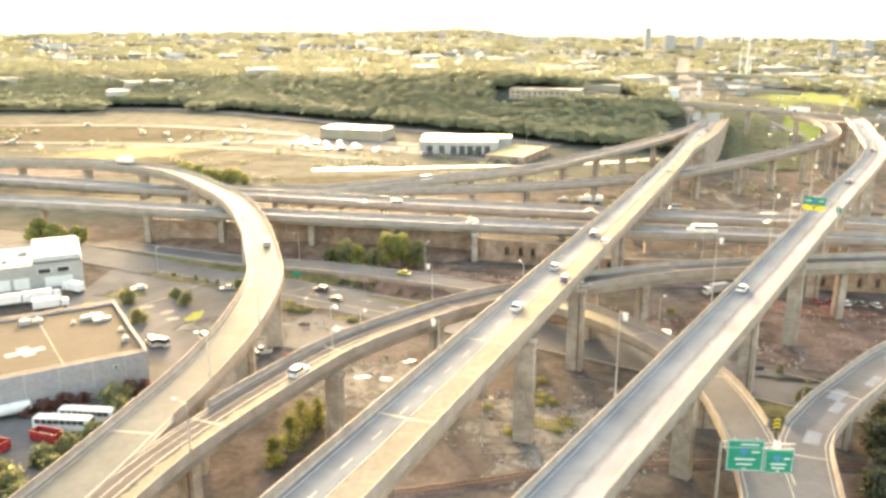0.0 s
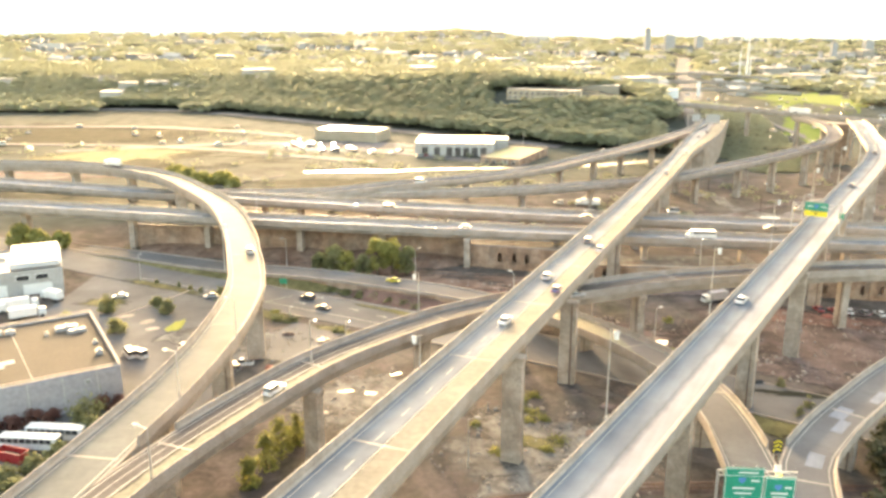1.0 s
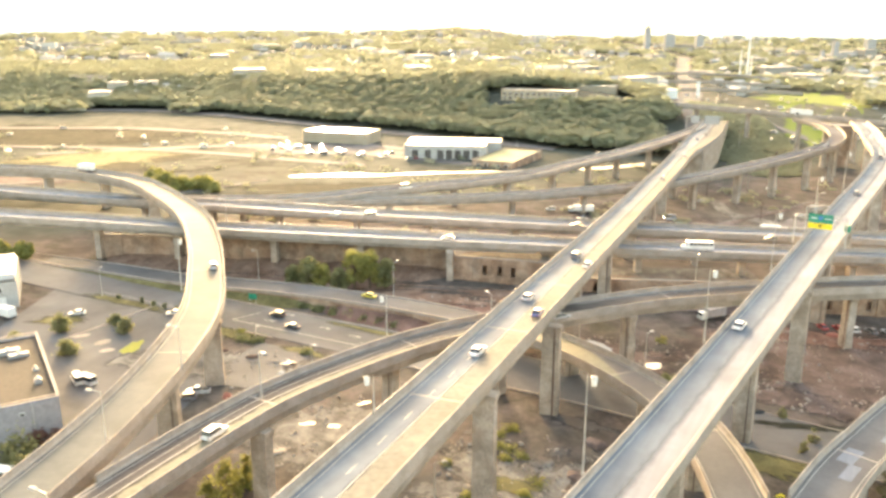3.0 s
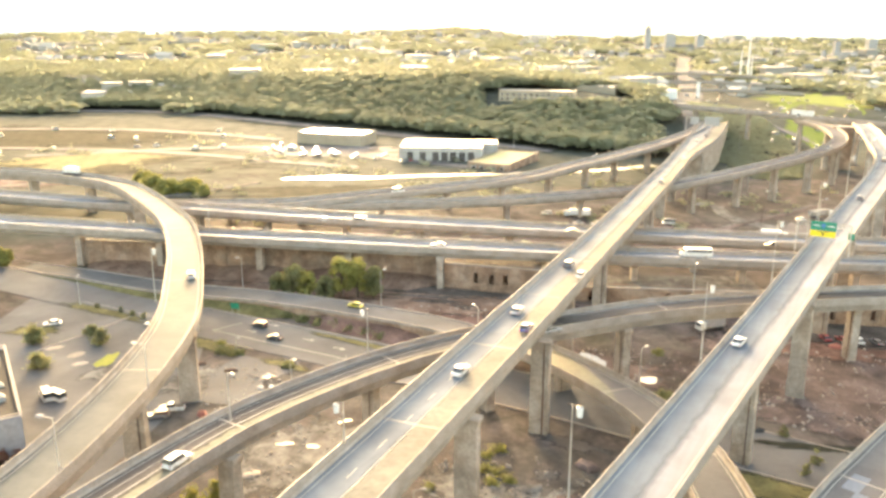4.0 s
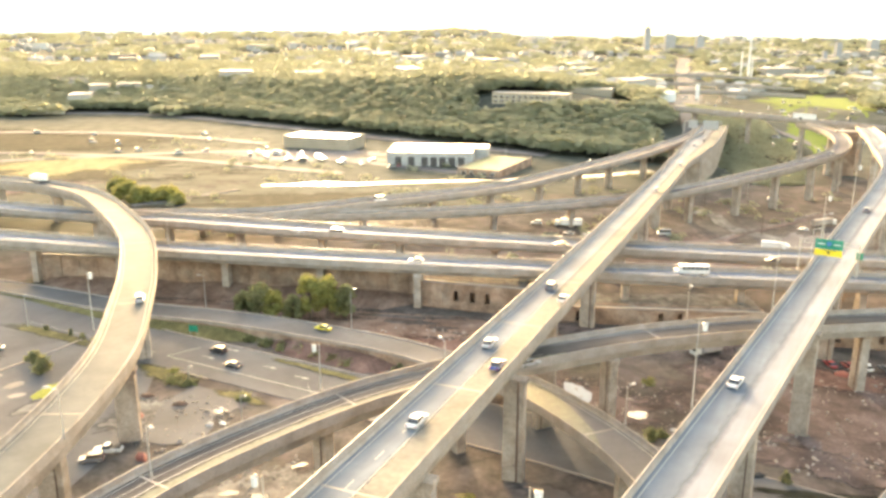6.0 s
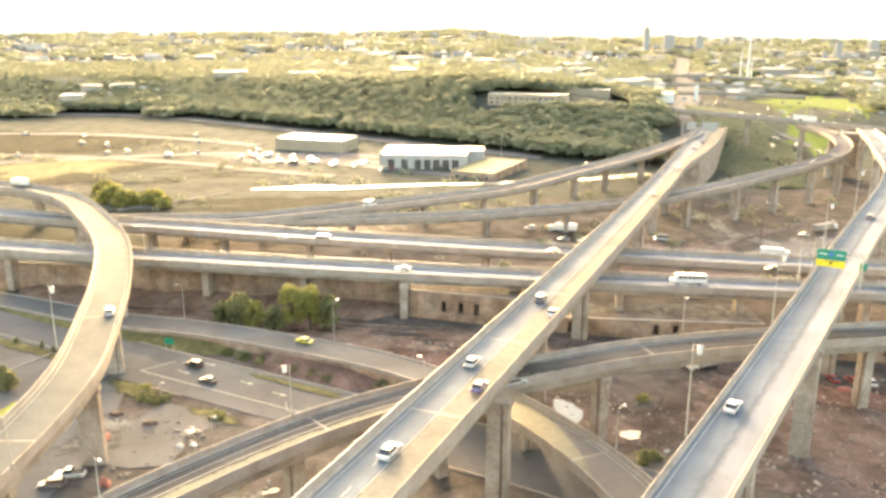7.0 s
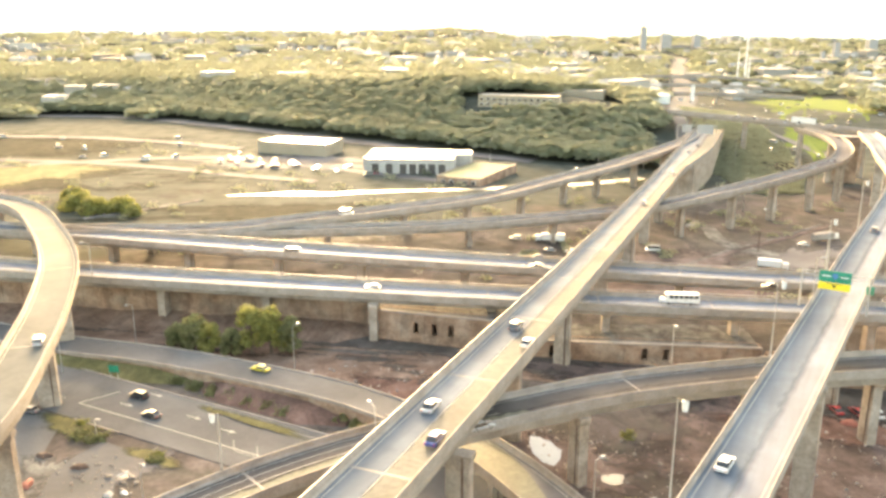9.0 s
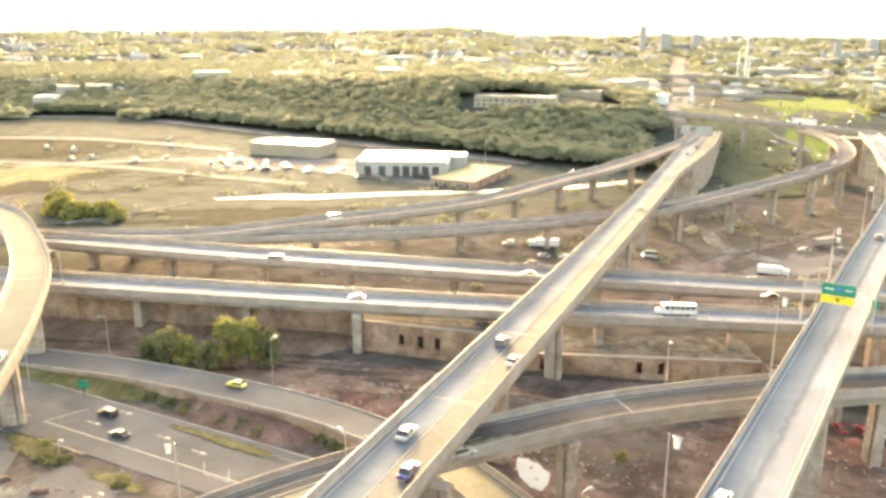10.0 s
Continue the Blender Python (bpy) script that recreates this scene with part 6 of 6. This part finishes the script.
def car(x, y, z, heading, paint, label, style="sedan", category="car"):
    """Heading in degrees; local +y is forward."""
    L, W, H = {"sedan": (4.7, 1.85, 1.45), "suv": (4.8, 1.95, 1.8), "van": (5.6, 2.05, 2.4), "pickup": (5.6, 2.0, 1.85)}[style]
    v = thing("car" if style != "van" else "van", label, category, "vehicles", pose(x, y, z, 0, 0, heading))
    belt = H * (0.58 if style != "van" else 0.5)
    prof = [(-L / 2, 0.35), (-L / 2 + .05, belt * .9), (-L / 2 + .3, belt), (L * 0.22, belt), (L * 0.44, belt * .86), (L / 2, belt * .6), (L / 2, 0.35)]
    rings = []
    for sx, inset in ((-W / 2, .10), (-W / 2 + .08, 0), (W / 2 - .08, 0), (W / 2, .10)):
        rings.append([(sx, py * (1 - inset * .15), pz - inset * .4 if pz > .5 else pz) for py, pz in prof])
    part("body", Shape().sweep(rings), PAINTS[paint], v, smooth=False)
    f0, f1, r1, r0 = {"sedan": (L * .24, L * .06, -L * .26, -L * .40), "suv": (L * .24, L * .10, -L * .42, -L * .48), "van": (L * .40, L * .26, -L * .47, -L * .49), "pickup": (L * .24, L * .10, -L * .08, -L * .12)}[style]
    hw, tw = W / 2 - .06, W / 2 - .26
    cab = [(-hw, r0, belt - .02), (hw, r0, belt - .02), (hw, f0, belt - .02), (-hw, f0, belt - .02), (-tw, r1, H - .06), (tw, r1, H - .06), (tw, f1, H - .06), (-tw, f1, H - .06)]
    part("glazing", Shape().add(cab, [(3, 2, 1, 0), (4, 5, 6, 7), (0, 1, 5, 4), (1, 2, 6, 5), (2, 3, 7, 6), (3, 0, 4, 7)]), GLASS, v, "dark tinted windows")
    part("roof", Shape().box((0, (f1 + r1) / 2, H - .03), (2 * tw + .08, f1 - r1 + .1, 0.09), 0, .96, .02), PAINTS[paint], v)
    for sx in (-1, 1):
        for py in (-L * .31, L * .31):
            w = part("wheel", Shape().tube((sx * (W / 2 - .2), py, .33), (sx * (W / 2 + .01), py, .33), .33, n=14), BLACK, v, "black tyre")
            part("rim", Shape().tube((sx * (W / 2 - .05), py, .33), (sx * (W / 2 + .025), py, .33), .19, n=10), STEEL, w)
        part("headlight", Shape().box((sx * (W / 2 - .3), L / 2 - .06, belt * .66), (.4, .12, .16)), WHITE, v)
        part("tail_light", Shape().box((sx * (W / 2 - .22), -L / 2 + .01, belt * .78), (.3, .06, .18)), PAINTS["red"], v)
    if style == "pickup":
        part("cargo_bed", Shape().box((0, -L * .30, belt + .02), (W - .3, L * .34, .04)), BLACK, v)
    return v


def truck(x, y, z, heading, label, cab="white", box=WHITE, length=9.0, name="truck"):
    v = thing(name, label, "truck", "vehicles", pose(x, y, z, 0, 0, heading))
    part("cargo_box", Shape().box((0, -1.2, 2.2), (2.5, length - 2.6, 2.6), 0, 1, .05), box, v)
    part("chassis", Shape().box((0, 0, .7), (1.6, length - .4, .35)), BLACK, v)
    cb = part("cab", Shape().box((0, length / 2 - 1.1, 1.6), (2.4, 2.1, 2.2), 0, .92, .1), PAINTS[cab], v)
    part("windscreen", Shape().box((0, length / 2 - .1, 2.1), (2.0, .12, .8)), GLASS, cb)
    for sx in (-1, 1):
        for py in (length / 2 - 1.3, -length * .25, -length * .38):
            part("wheel", Shape().tube((sx * .95, py, .5), (sx * 1.22, py, .5), .5, n=14), BLACK, v, "black tyre")
    return v


def shuttle_bus(x, y, z, heading, label):
    v = thing("bus", label, "bus", "vehicles", pose(x, y, z, 0, 0, heading))
    L = 10.4
    part("body", Shape().box((0, -0.6, 1.75), (2.4, L - 1.4, 2.5), 0, .95, .12), PAINTS["white"], v)
    part("bonnet", Shape().box((0, L / 2 - .7, 1.05), (2.1, 1.6, 1.1), 0, .9, .12), PAINTS["white"], v)
    part("windscreen", Shape().box((0, L / 2 - 1.25, 2.2), (2.0, .14, .9)), GLASS, v)
    for sx in (-1, 1):
        for i in range(6):
            part("window", Shape().box((sx * 1.19, -L / 2 + 1.1 + i * 1.3, 2.2), (.08, 1.05, .85)), GLASS, v)
        for py in (L * .30, -L * .27):
            part("wheel", Shape().tube((sx * .9, py, .45), (sx * 1.18, py, .45), .45, n=14), BLACK, v, "black tyre")
        part("tail_light", Shape().box((sx * .9, -L / 2 + .06, 1.1), (.25, .06, .3)), PAINTS["red"], v)
    return v


for x, y, hd, pt, lb, st in ((-49.4, 195.0, 100, "grey", "grey suv parked beneath the curving ramp", "suv"), (-47.6, 198.6, 96, "white", "white pickup parked beneath the curving ramp", "pickup"), (-75.6, 203.4, 60, "white", "white delivery van parked at the warehouse corner", "van")):
    car(x, y, G(x, y) + 0.12, hd, pt, lb, st)
truck(90.4, 256.4, G(90, 256) + 0.15, 112, "pale box trailer parked beneath the forking ramp", length=9, box=SIDING)
MH = math.degrees(math.atan2(-0.4017, 1.0))
RH = math.degrees(math.atan2(-0.66, 1.0))
for x, y, z, hd, pt, lb, st in [
    (28.6, 198.5, 24.62, MH, "silver", "silver sedan driving on the straight viaduct", "sedan"), (29.4, 187, 25.1, MH, "blue", "dark blue sedan driving on the straight viaduct", "sedan"),
    (15.8, 163.5, 26.15, MH, "white", "white sedan with a long shadow on the viaduct", "sedan"), (45.8, 239.4, 22.75, MH, "grey", "grey suv on the straight viaduct", "suv"),
    (47.2, 229, 23.25, MH, "white", "white sedan on the straight viaduct", "sedan"), (109.4, 391, 16.7, MH, "silver", "silver car far along the viaduct", "sedan"),
    (172.5, 548, 13.3, MH, "silver", "silver car near the far gantry", "sedan"), (186, 574, 13.2, MH, "grey", "grey car near the far gantry", "sedan"), (142, 470, 14.45, MH, "white", "white car far along the viaduct", "sedan"),
    (69.8, 180.5, 24.7, RH, "white", "white sedan alone with a long shadow on the viaduct", "sedan"), (157.3, 311, 25.7, RH, "grey", "grey car beyond the exit sign", "sedan"), (206, 389, 26.35, -28, "grey", "grey car on the viaduct bend", "suv"),
    (-52.9, 236, 20.75, 18, "silver", "silver car on the curved ramp", "suv"), (-27.6, 144.4, 19.7, -25, "white", "white suv on the forking ramp", "suv"),
    (11, 294.5, 13.5, 84, "silver", "silver car on the long low viaduct", "sedan"), (-39.4, 250.6, G(-39, 250) + .16, 62, "black", "black car on the street", "suv"), (-33.4, 241.4, G(-33, 241) + .16, 62, "black", "dark car on the street", "sedan"),
    (-70, 251.6, G(-70, 251) + .16, 100, "silver", "silver car parked in the yard", "sedan"), (-61, 243, G(-61, 243) + .12, 80, "grey", "grey car parked under the curved ramp", "sedan"), (-98.5, 251, G(-98, 251) + .12, 110, "white", "white car parked by a grass island", "sedan"),
    (100, 402, G(100, 402) + .1, 60, "white", "white van parked in the storage yard", "van"), (124, 300.5, 11.8, 86, "black", "black car on the low viaduct", "sedan"),
    (-20, 340, 10.6, 80, "white", "white van on the rear viaduct", "van"), (-34, 343, 10.6, 80, "white", "white car on the rear viaduct", "sedan"), (60, 325, 10.6, 80, "black", "black car on the rear viaduct", "sedan"),
    (37, 205, 17.5 + .2, -62, "silver", "silver car on the forking ramp", "sedan"), (100, 497, 11.8, -43, "white", "white car on the far ramp", "sedan"), (-8, 397, 11.05, -60, "white", "white van on the far ramp", "van"),
    (213.2, 477.2, 16.02, -50, "silver", "silver car on the climbing far ramp", "sedan"), (230.2, 492.2, 17.02, -46, "silver", "silver car on the climbing far ramp", "sedan"),
    (-13, 258.5, 4.75, 66, "yellow", "yellow car on the asphalt ramp", "sedan"),
    (-78, 204, G(-78, 204) + .12, 35, "white", "white van parked behind the warehouse", "van"), (-64.5, 207, G(-64, 207) + .12, 35, "silver", "silver van parked behind the warehouse", "van")]:
    car(x, y, z, hd, pt, lb, st)
rr = random.Random(4)
for i in range(34):
    x, y = rr.uniform(-110, 10), rr.uniform(560, 600)
    y = 590 - (x + 110) * 0.35 + rr.uniform(-16, 10)
    car(x, y, G(x, y) + 0.1, rr.choice((20, 200, 110)), rr.choice(("white", "silver", "grey", "black", "red")), "parked car on the far depot yard", rr.choice(("sedan", "suv", "van")))
for x, y, hd, pt, st in ((181.4, 408.4, 70, "white", "sedan"), (144.5, 364.9, 60, "silver", "sedan"), (138.6, 360.6, 75, "white", "sedan"), (193.8, 475.6, 80, "white", "van"), (113.9, 390.7, 80, "white", "van"), (99.2, 371.1, 20, "silver", "van"), (60, 400, 80, "white", "suv"), (72, 384, 60, "silver", "sedan"), (80, 383, 70, "white", "sedan"), (66, 372, 85, "grey", "suv")):
    car(x, y, G(x, y) + 0.25, hd, pt, "parked vehicle in the dirt storage yard", st)
for i in range(46):
    x, y = rr.uniform(255, 420), rr.uniform(640, 900)
    if abs(x - 292) < 26 and abs(y - 738) < 64:
        continue
    car(x, y, G(x, y) + 0.8, rr.uniform(0, 360), rr.choice(("white", "white", "silver", "grey")), "car on the far roads by the lawn", rr.choice(("sedan", "van")))
for i, u in enumerate((0.1, 0.22, 0.3, 0.42, 0.5, 0.63, 0.7)):
    x, y = 226 + 68 * u, 652 - 93 * u
    car(x, y, 22.72, 143, rr.choice(("white", "silver")), "white van crossing the far overpass", rr.choice(("van", "suv")))
for i in range(9):
    x, y = 122 + i * 4.6, 252 - i * .6
    car(x, y, G(x, y) + 0.1, rr.uniform(-12, 12), rr.choice(("red", "red", "white", "grey")), "red car parked against the slotted wall", "sedan")
def coach(x, y, z, heading, label, L=12.6):
    v = thing("coach", label, "bus", "vehicles", pose(x, y, z, 0, 0, heading))
    part("body", Shape().box((0, 0, 1.85), (2.55, L, 2.7), 0, .97, .14), PAINTS["white"], v)
    part("windscreen", Shape().box((0, L / 2 - .03, 2.3), (2.2, .14, 1.2)), GLASS, v)
    part("roof_unit", Shape().box((0, -L * .18, 3.3), (1.7, 2.6, .28), 0, .9, .05), WHITE, v)
    for sx in (-1, 1):
        for i in range(8):
            part("window", Shape().box((sx * 1.25, -L / 2 + 1.3 + i * 1.36, 2.4), (.08, 1.2, .95)), GLASS, v)
        for py in (L * .30, -L * .26, -L * .37):
            part("wheel", Shape().tube((sx * .95, py, .5), (sx * 1.26, py, .5), .5, n=14), BLACK, v, "black tyre")
    return v


def skip(x, y, z, heading, label):
    """An open-topped steel waste container with upright ribs."""
    v = thing("skip", label, "waste container", "waste containers", pose(x, y, z, 0, 0, heading))
    L, W, H = 6.4, 2.5, 2.0
    part("floor_pan", Shape().box((0, 0, .25), (L, W, .16)), RUST, v)
    for sy in (-1, 1):
        w = part("side_panel", Shape().box((0, sy * (W / 2 - .05), .2 + H / 2), (L, .1, H)), PAINTS["red"], v)
        for i in range(9):
            part("rib", Shape().box((-L / 2 + .3 + i * (L - .6) / 8, sy * (W / 2 + .05), .2 + H / 2), (.14, .1, H - .1)), PAINTS["red"], w)
        part("rim", Shape().box((0, sy * (W / 2 - .02), .2 + H + .05), (L + .1, .2, .1)), PAINTS["red"], v)
    for sx in (-1, 1):
        part("end_panel", Shape().box((sx * (L / 2 - .05), 0, .2 + H / 2), (.1, W - .2, H)), PAINTS["red"], v)
    part("scrap", Shape().box((-.6, 0, .9), (4.2, W - .5, 1.3), .05, .7, .2), RUST, v, "rusty scrap inside")
    return v


def tank_trailer(x, y, z, heading, label):
    v = thing("tank_trailer", label, "trailer", "vehicles", pose(x, y, z, 0, 0, heading))
    s = Shape()
    L = 12.0
    prof = [(-L / 2, .5), (-L / 2 + .25, 1.1), (-L / 2 + .6, 1.25), (L / 2 - .6, 1.25), (L / 2 - .25, 1.1), (L / 2, .5)]
    s.sweep([[(r * math.cos(2 * math.pi * i / 20), py, 2.1 + r * math.sin(2 * math.pi * i / 20)) for i in range(20)] for py, r in prof])
    part("tank", s, WHITE, v, smooth=False)
    part("chassis", Shape().box((0, 0, .8), (1.2, L - 1, .3)), BLACK, v)
    for py in (-1.6, 1.6):
        part("hatch", Shape().tube((0, py, 3.3), (0, py, 3.5), .35, n=12), STEEL, v)
    for sx in (-1, 1):
        for py in (-L * .38, -L * .28):
            part("wheel", Shape().tube((sx * .9, py, .5), (sx * 1.2, py, .5), .5, n=14), BLACK, v, "black tyre")
        part("landing_leg", Shape().box((sx * .6, L * .3, .4), (.14, .14, .8)), STEEL, v)
    return v


for x, y in ((-80, 156.0), (-76.5, 160.0)):
    coach(x, y, G(x, y) + .1, -95, "long white coach with dark windows parked in the yard")
skip(-81.6, 151.6, G(-81.6, 151.6) + .1, -18, "red steel waste skip parked beside a white coach")
skip(-90.5, 147.6, G(-90.5, 147.6) + .1, -14, "red steel waste skip on the asphalt yard")
tank_trailer(-95.5, 160.6, G(-95, 160) + .1, -59, "long white tank trailer along the warehouse wall")
truck(154.5, 372.4, G(154, 372) + .15, -112, "white box trailer in the storage yard", length=11)
truck(194.5, 417.5, G(194, 417) + .15, -66, "pale flat-sided trailer in the storage yard", length=14, box=CONCRETE)
truck(74, 399, G(74, 399) + .1, 82, "white box trailer under the far ramp", length=12)
for x, y, h in ((158.2, 397.1, 9), (137.3, 446, 5), (150, 452, 8)):
    u = thing("utility_pole", "weathered utility pole in the storage yard", "utility pole", "utility poles", pose(x, y, G(x, y) - .2))
    part("pole", Shape().tube((0, 0, 0), (0, 0, h), .17, .11, 8), BARK, u)
    part("crossarm", Shape().box((0, 0, h - .7), (1.8, .14, .16)), BARK, u)
truck(-161, 409, 17.2, 60, "white box truck on the curved ramp", length=10)
shuttle_bus(94, 286, 12.1, 85, "white shuttle bus with dark windows on the long viaduct")
truck(-118.4, 248.2, G(-118, 248) + .1, 62, "white truck parked against the office building", length=8)
truck(-124.4, 239.6, G(-124, 239) + .1, -58, "long white box truck parked by the office building", length=11)
truck(-130.6, 235.0, G(-130, 235) + .1, -62, "white box truck parked by the office building", length=9)
truck(-118.0, 232.0, G(-118, 232) + .1, -60, "white truck parked beside the warehouse", length=10)
truck(-243, 832, G(-243, 832) + .7, 100, "white trailer truck on the far road", length=14)
for i in range(16):
    x, y = rr.uniform(-330, -100), rr.uniform(560, 700)
    car(x, y, G(x, y) + 0.1, rr.uniform(0, 360), rr.choice(("white", "white", "silver")), "white vehicle standing on the far field", rr.choice(("van", "suv")))
truck(210, 400, G(210, 400) + .1, 100, "white trailer parked near the far piers", length=11)

# ---- litter and rubble ----


def slab(x, y, sx, sy, h, mat, label, name, rz, seed):
    """A low heap or sheet with a ragged outline and a domed top."""
    q = random.Random(seed)
    n = 14
    rim = [(1 + q.uniform(-.22, .22)) for _ in range(n)]
    co, si = math.cos(rz), math.sin(rz)
    ring = lambda k, z: [(x + sx * k * rim[i] * math.cos(i * 6.283 / n) * co - sy * k * rim[i] * math.sin(i * 6.283 / n) * si, y + sx * k * rim[i] * math.cos(i * 6.283 / n) * si + sy * k * rim[i] * math.sin(i * 6.283 / n) * co, z + (q.uniform(-.1, .1) * h if k < .9 else 0)) for i in range(n)]
    g = G(x, y)
    s = Shape().sweep([ring(1, g), ring(.92, g + h * .5), ring(.6, g + h), ring(.2, g + h * 1.1)])
    return tagged(part(name, s, mat), label, name.replace("_", " "))


for i, (x, y, sx, sy, h, mt, lb, nm) in enumerate([
    
    (-6, 182, 1.6, .9, .5, CONCRETE, "concrete rubble on the dirt lot", "rubble"), (-24, 172, 2, 1.2, .4, CONCRETE, "concrete rubble on the dirt lot", "rubble"),
    (-73.2, 226.4, 5.0, 2.2, .25, LIME, "bright yellow-green turf island in the yard", "turf_island"), (41, 176, 3, 1.8, .8, MUD, "dark dirt heap beside the street", "dirt_mound"), (37, 163, 4, 2.4, .9, MUD, "dark dirt heap on the lot", "dirt_mound"), (29, 168, 2.4, 1.4, .5, DIRT, "sandy heap on the lot", "dirt_mound"),
    (-30.8, 217.6, 1.5, .7, .3, RENDER, "pale scrap sheet lying on the driveway", "scrap_sheet"), (-30.7, 210.5, 1.2, .9, .5, RENDER, "pale broken appliance on the dirt", "appliance"), (-28.1, 211.4, .9, .5, .3, WHITE, "small white scrap on the dirt", "scrap_sheet"), (-48.9, 224.6, 1.6, 1.0, .6, RUST, "rusty scrap heap beside a pier", "scrap_mound"), (69.5, 212.2, .9, .6, .2, RENDER, "small white scrap on dark dirt", "scrap_sheet"), (146, 443, 4, 2, .9, CONCRETE, "concrete rubble in the storage yard", "rubble"), (143, 438, 3, 2, .8, RENDER, "pale broken concrete in the storage yard", "rubble"), (122.4, 246, 2.2, 1.4, .9, BRICKRED, "red scrap heap beside a pier", "scrap_mound"), (81, 194, 1.8, 1.0, .7, BLACK, "black scrap heap by the street", "scrap_mound"), (98, 216, 3, 1.2, .3, CONCRETE, "concrete rubble beside a pier", "rubble"), (-47, 214, 2.0, 1.0, .6, BRICKRED, "rusty scrap under the curved ramp", "scrap_mound"), (-40.1, 196.3, 1.6, .9, 1.1, BRICKRED, "red scrap heap beneath the curving ramp", "scrap_mound"), (-40, 220, 1.8, .9, .7, RUST, "rusty scrap under the curved ramp", "scrap_mound")]):
    slab(x, y, sx, sy, h, mt, lb, nm, i * .7, 60 + i)

q = random.Random(77)
stones = Shape()
for cx, cy, rx, ry, k in ((24, 155, 24, 26, 420), (-12, 180, 22, 18, 260), (-36, 212, 12, 14, 150), (100, 210, 30, 16, 260), (60, 225, 22, 14, 160), (112, 238, 26, 10, 160), (10, 262, 24, 8, 140)):
    for _ in range(k):
        a, r = q.uniform(0, 6.283), q.random() ** 0.5
        x, y = cx + rx * r * math.cos(a), cy + ry * r * math.sin(a)
        u = q.choice((0.12, 0.16, 0.2, 0.3, 0.5)) * q.uniform(0.7, 1.3)
        stones.box((x, y, G(x, y) + 0.1 + u * 0.3), (u * q.uniform(1, 2.4), u, u * 0.8), q.uniform(0, 3.1), q.uniform(0.5, 0.8))
tagged(part("rubble", stones, CONCRETE), "scattered stones and broken concrete on bare dirt", "rubble", kind="stuff")

# street markings
mk = tagged(new("street_marking"), "white lane lines and arrows on the street", "road marking", kind="structure")
for a, b, w in (((-52, 247.6), (-4, 223.6), .3), ((-52, 247.6), (-45, 253.6), .3), ((-100, 272), (-56, 250.2), .2), ((-20, 244), (10, 229), .15)):
    s = Shape()
    k = 12
    dx, dy = (b[0] - a[0]), (b[1] - a[1])
    ln = math.hypot(dx, dy)
    nx_, ny_ = -dy / ln * w / 2, dx / ln * w / 2
    s.sweep([[(a[0] + dx * i / k + sg * nx_, a[1] + dy * i / k + sg * ny_, G(a[0] + dx * i / k, a[1] + dy * i / k) + 0.24 + hh) for sg, hh in ((-1, 0), (1, 0), (1, .02), (-1, .02))] for i in range(k + 1)])
    part("line", s, LINE, mk)
for x, y in ((-41, 247), (-33, 243), (-24, 241), (-15, 235), (-36, 252)):
    part("arrow", Shape().add([(x + a * math.cos(-.47) - b * math.sin(-.47), y + a * math.sin(-.47) + b * math.cos(-.47), G(x, y) + .27) for a, b in ((-2, -.15), (.6, -.15), (.6, -.6), (2.2, 0), (.6, .6), (.6, .15), (-2, .15))], [(0, 1, 5, 6), (2, 3, 4)]), LINE, mk)

# railway track below the viaducts
track = thing("railway_track", "rusty railway track on dark ballast", "railway track", kind="structure")
tp = spline([(-70, 112, 0, 3.6), (-30, 127, 0, 3.6), (2, 135, 0, 3.6), (16, 139, 0, 3.6), (35, 142.5, 0, 3.6), (60, 145, 0, 3.6), (110, 146, 0, 3.6)], 4)
tp[:, 2] = [G(x, y) + 0.25 for x, y in tp[:, :2]]
tn = normals(tp)
part("ballast", sweep_profile(tp, tn, [(-1, -0.5, -0.3), (-1, 0.2, 0.0), (1, -0.2, 0.0), (1, 0.5, -0.3)]), MUD, track, "dark ballast")
for o in (-0.72, 0.72):
    part("rail", sweep_profile(tp, tn, [(0, o - .04, 0.1), (0, o - .04, 0.26), (0, o + .04, 0.26), (0, o + .04, 0.1)]), RUST, track)
sl = Shape().box((0, 0, 0), (2.5, 0.25, 0.16)).mesh("sleeper")
sl.materials.append(BARK)
d = np.concatenate([[0], np.cumsum(np.linalg.norm(np.diff(tp[:, :2], axis=0), axis=1))])
for u in np.arange(40, d[-1] - 50, 0.9):
    x, y, z = (np.interp(u, d, tp[:, k]) for k in range(3))
    ax, ay = (np.interp(u, d, tn[:, k]) for k in range(2))
    part("sleeper", sl, None, track).matrix_basis = Matrix.Translation((x, y, z + 0.04)) @ Matrix.Rotation(math.atan2(ay, ax), 4, "Z")
gs = thing("road_sign", "small green road sign on two posts in grass", "road sign", at=pose(-48.8, 260.4, G(-48.8, 260.4), 0, 0, -10))
part("panel", Shape().box((0, 0, 3.0), (2.6, 0.08, 1.8), 0, 1, .02), GREENSIGN, gs)
for x in (-0.9, 0.9):
    part("post", Shape().tube((x, 0.08, -0.3), (x, 0.08, 3.6), 0.06, n=6), STEEL, gs)
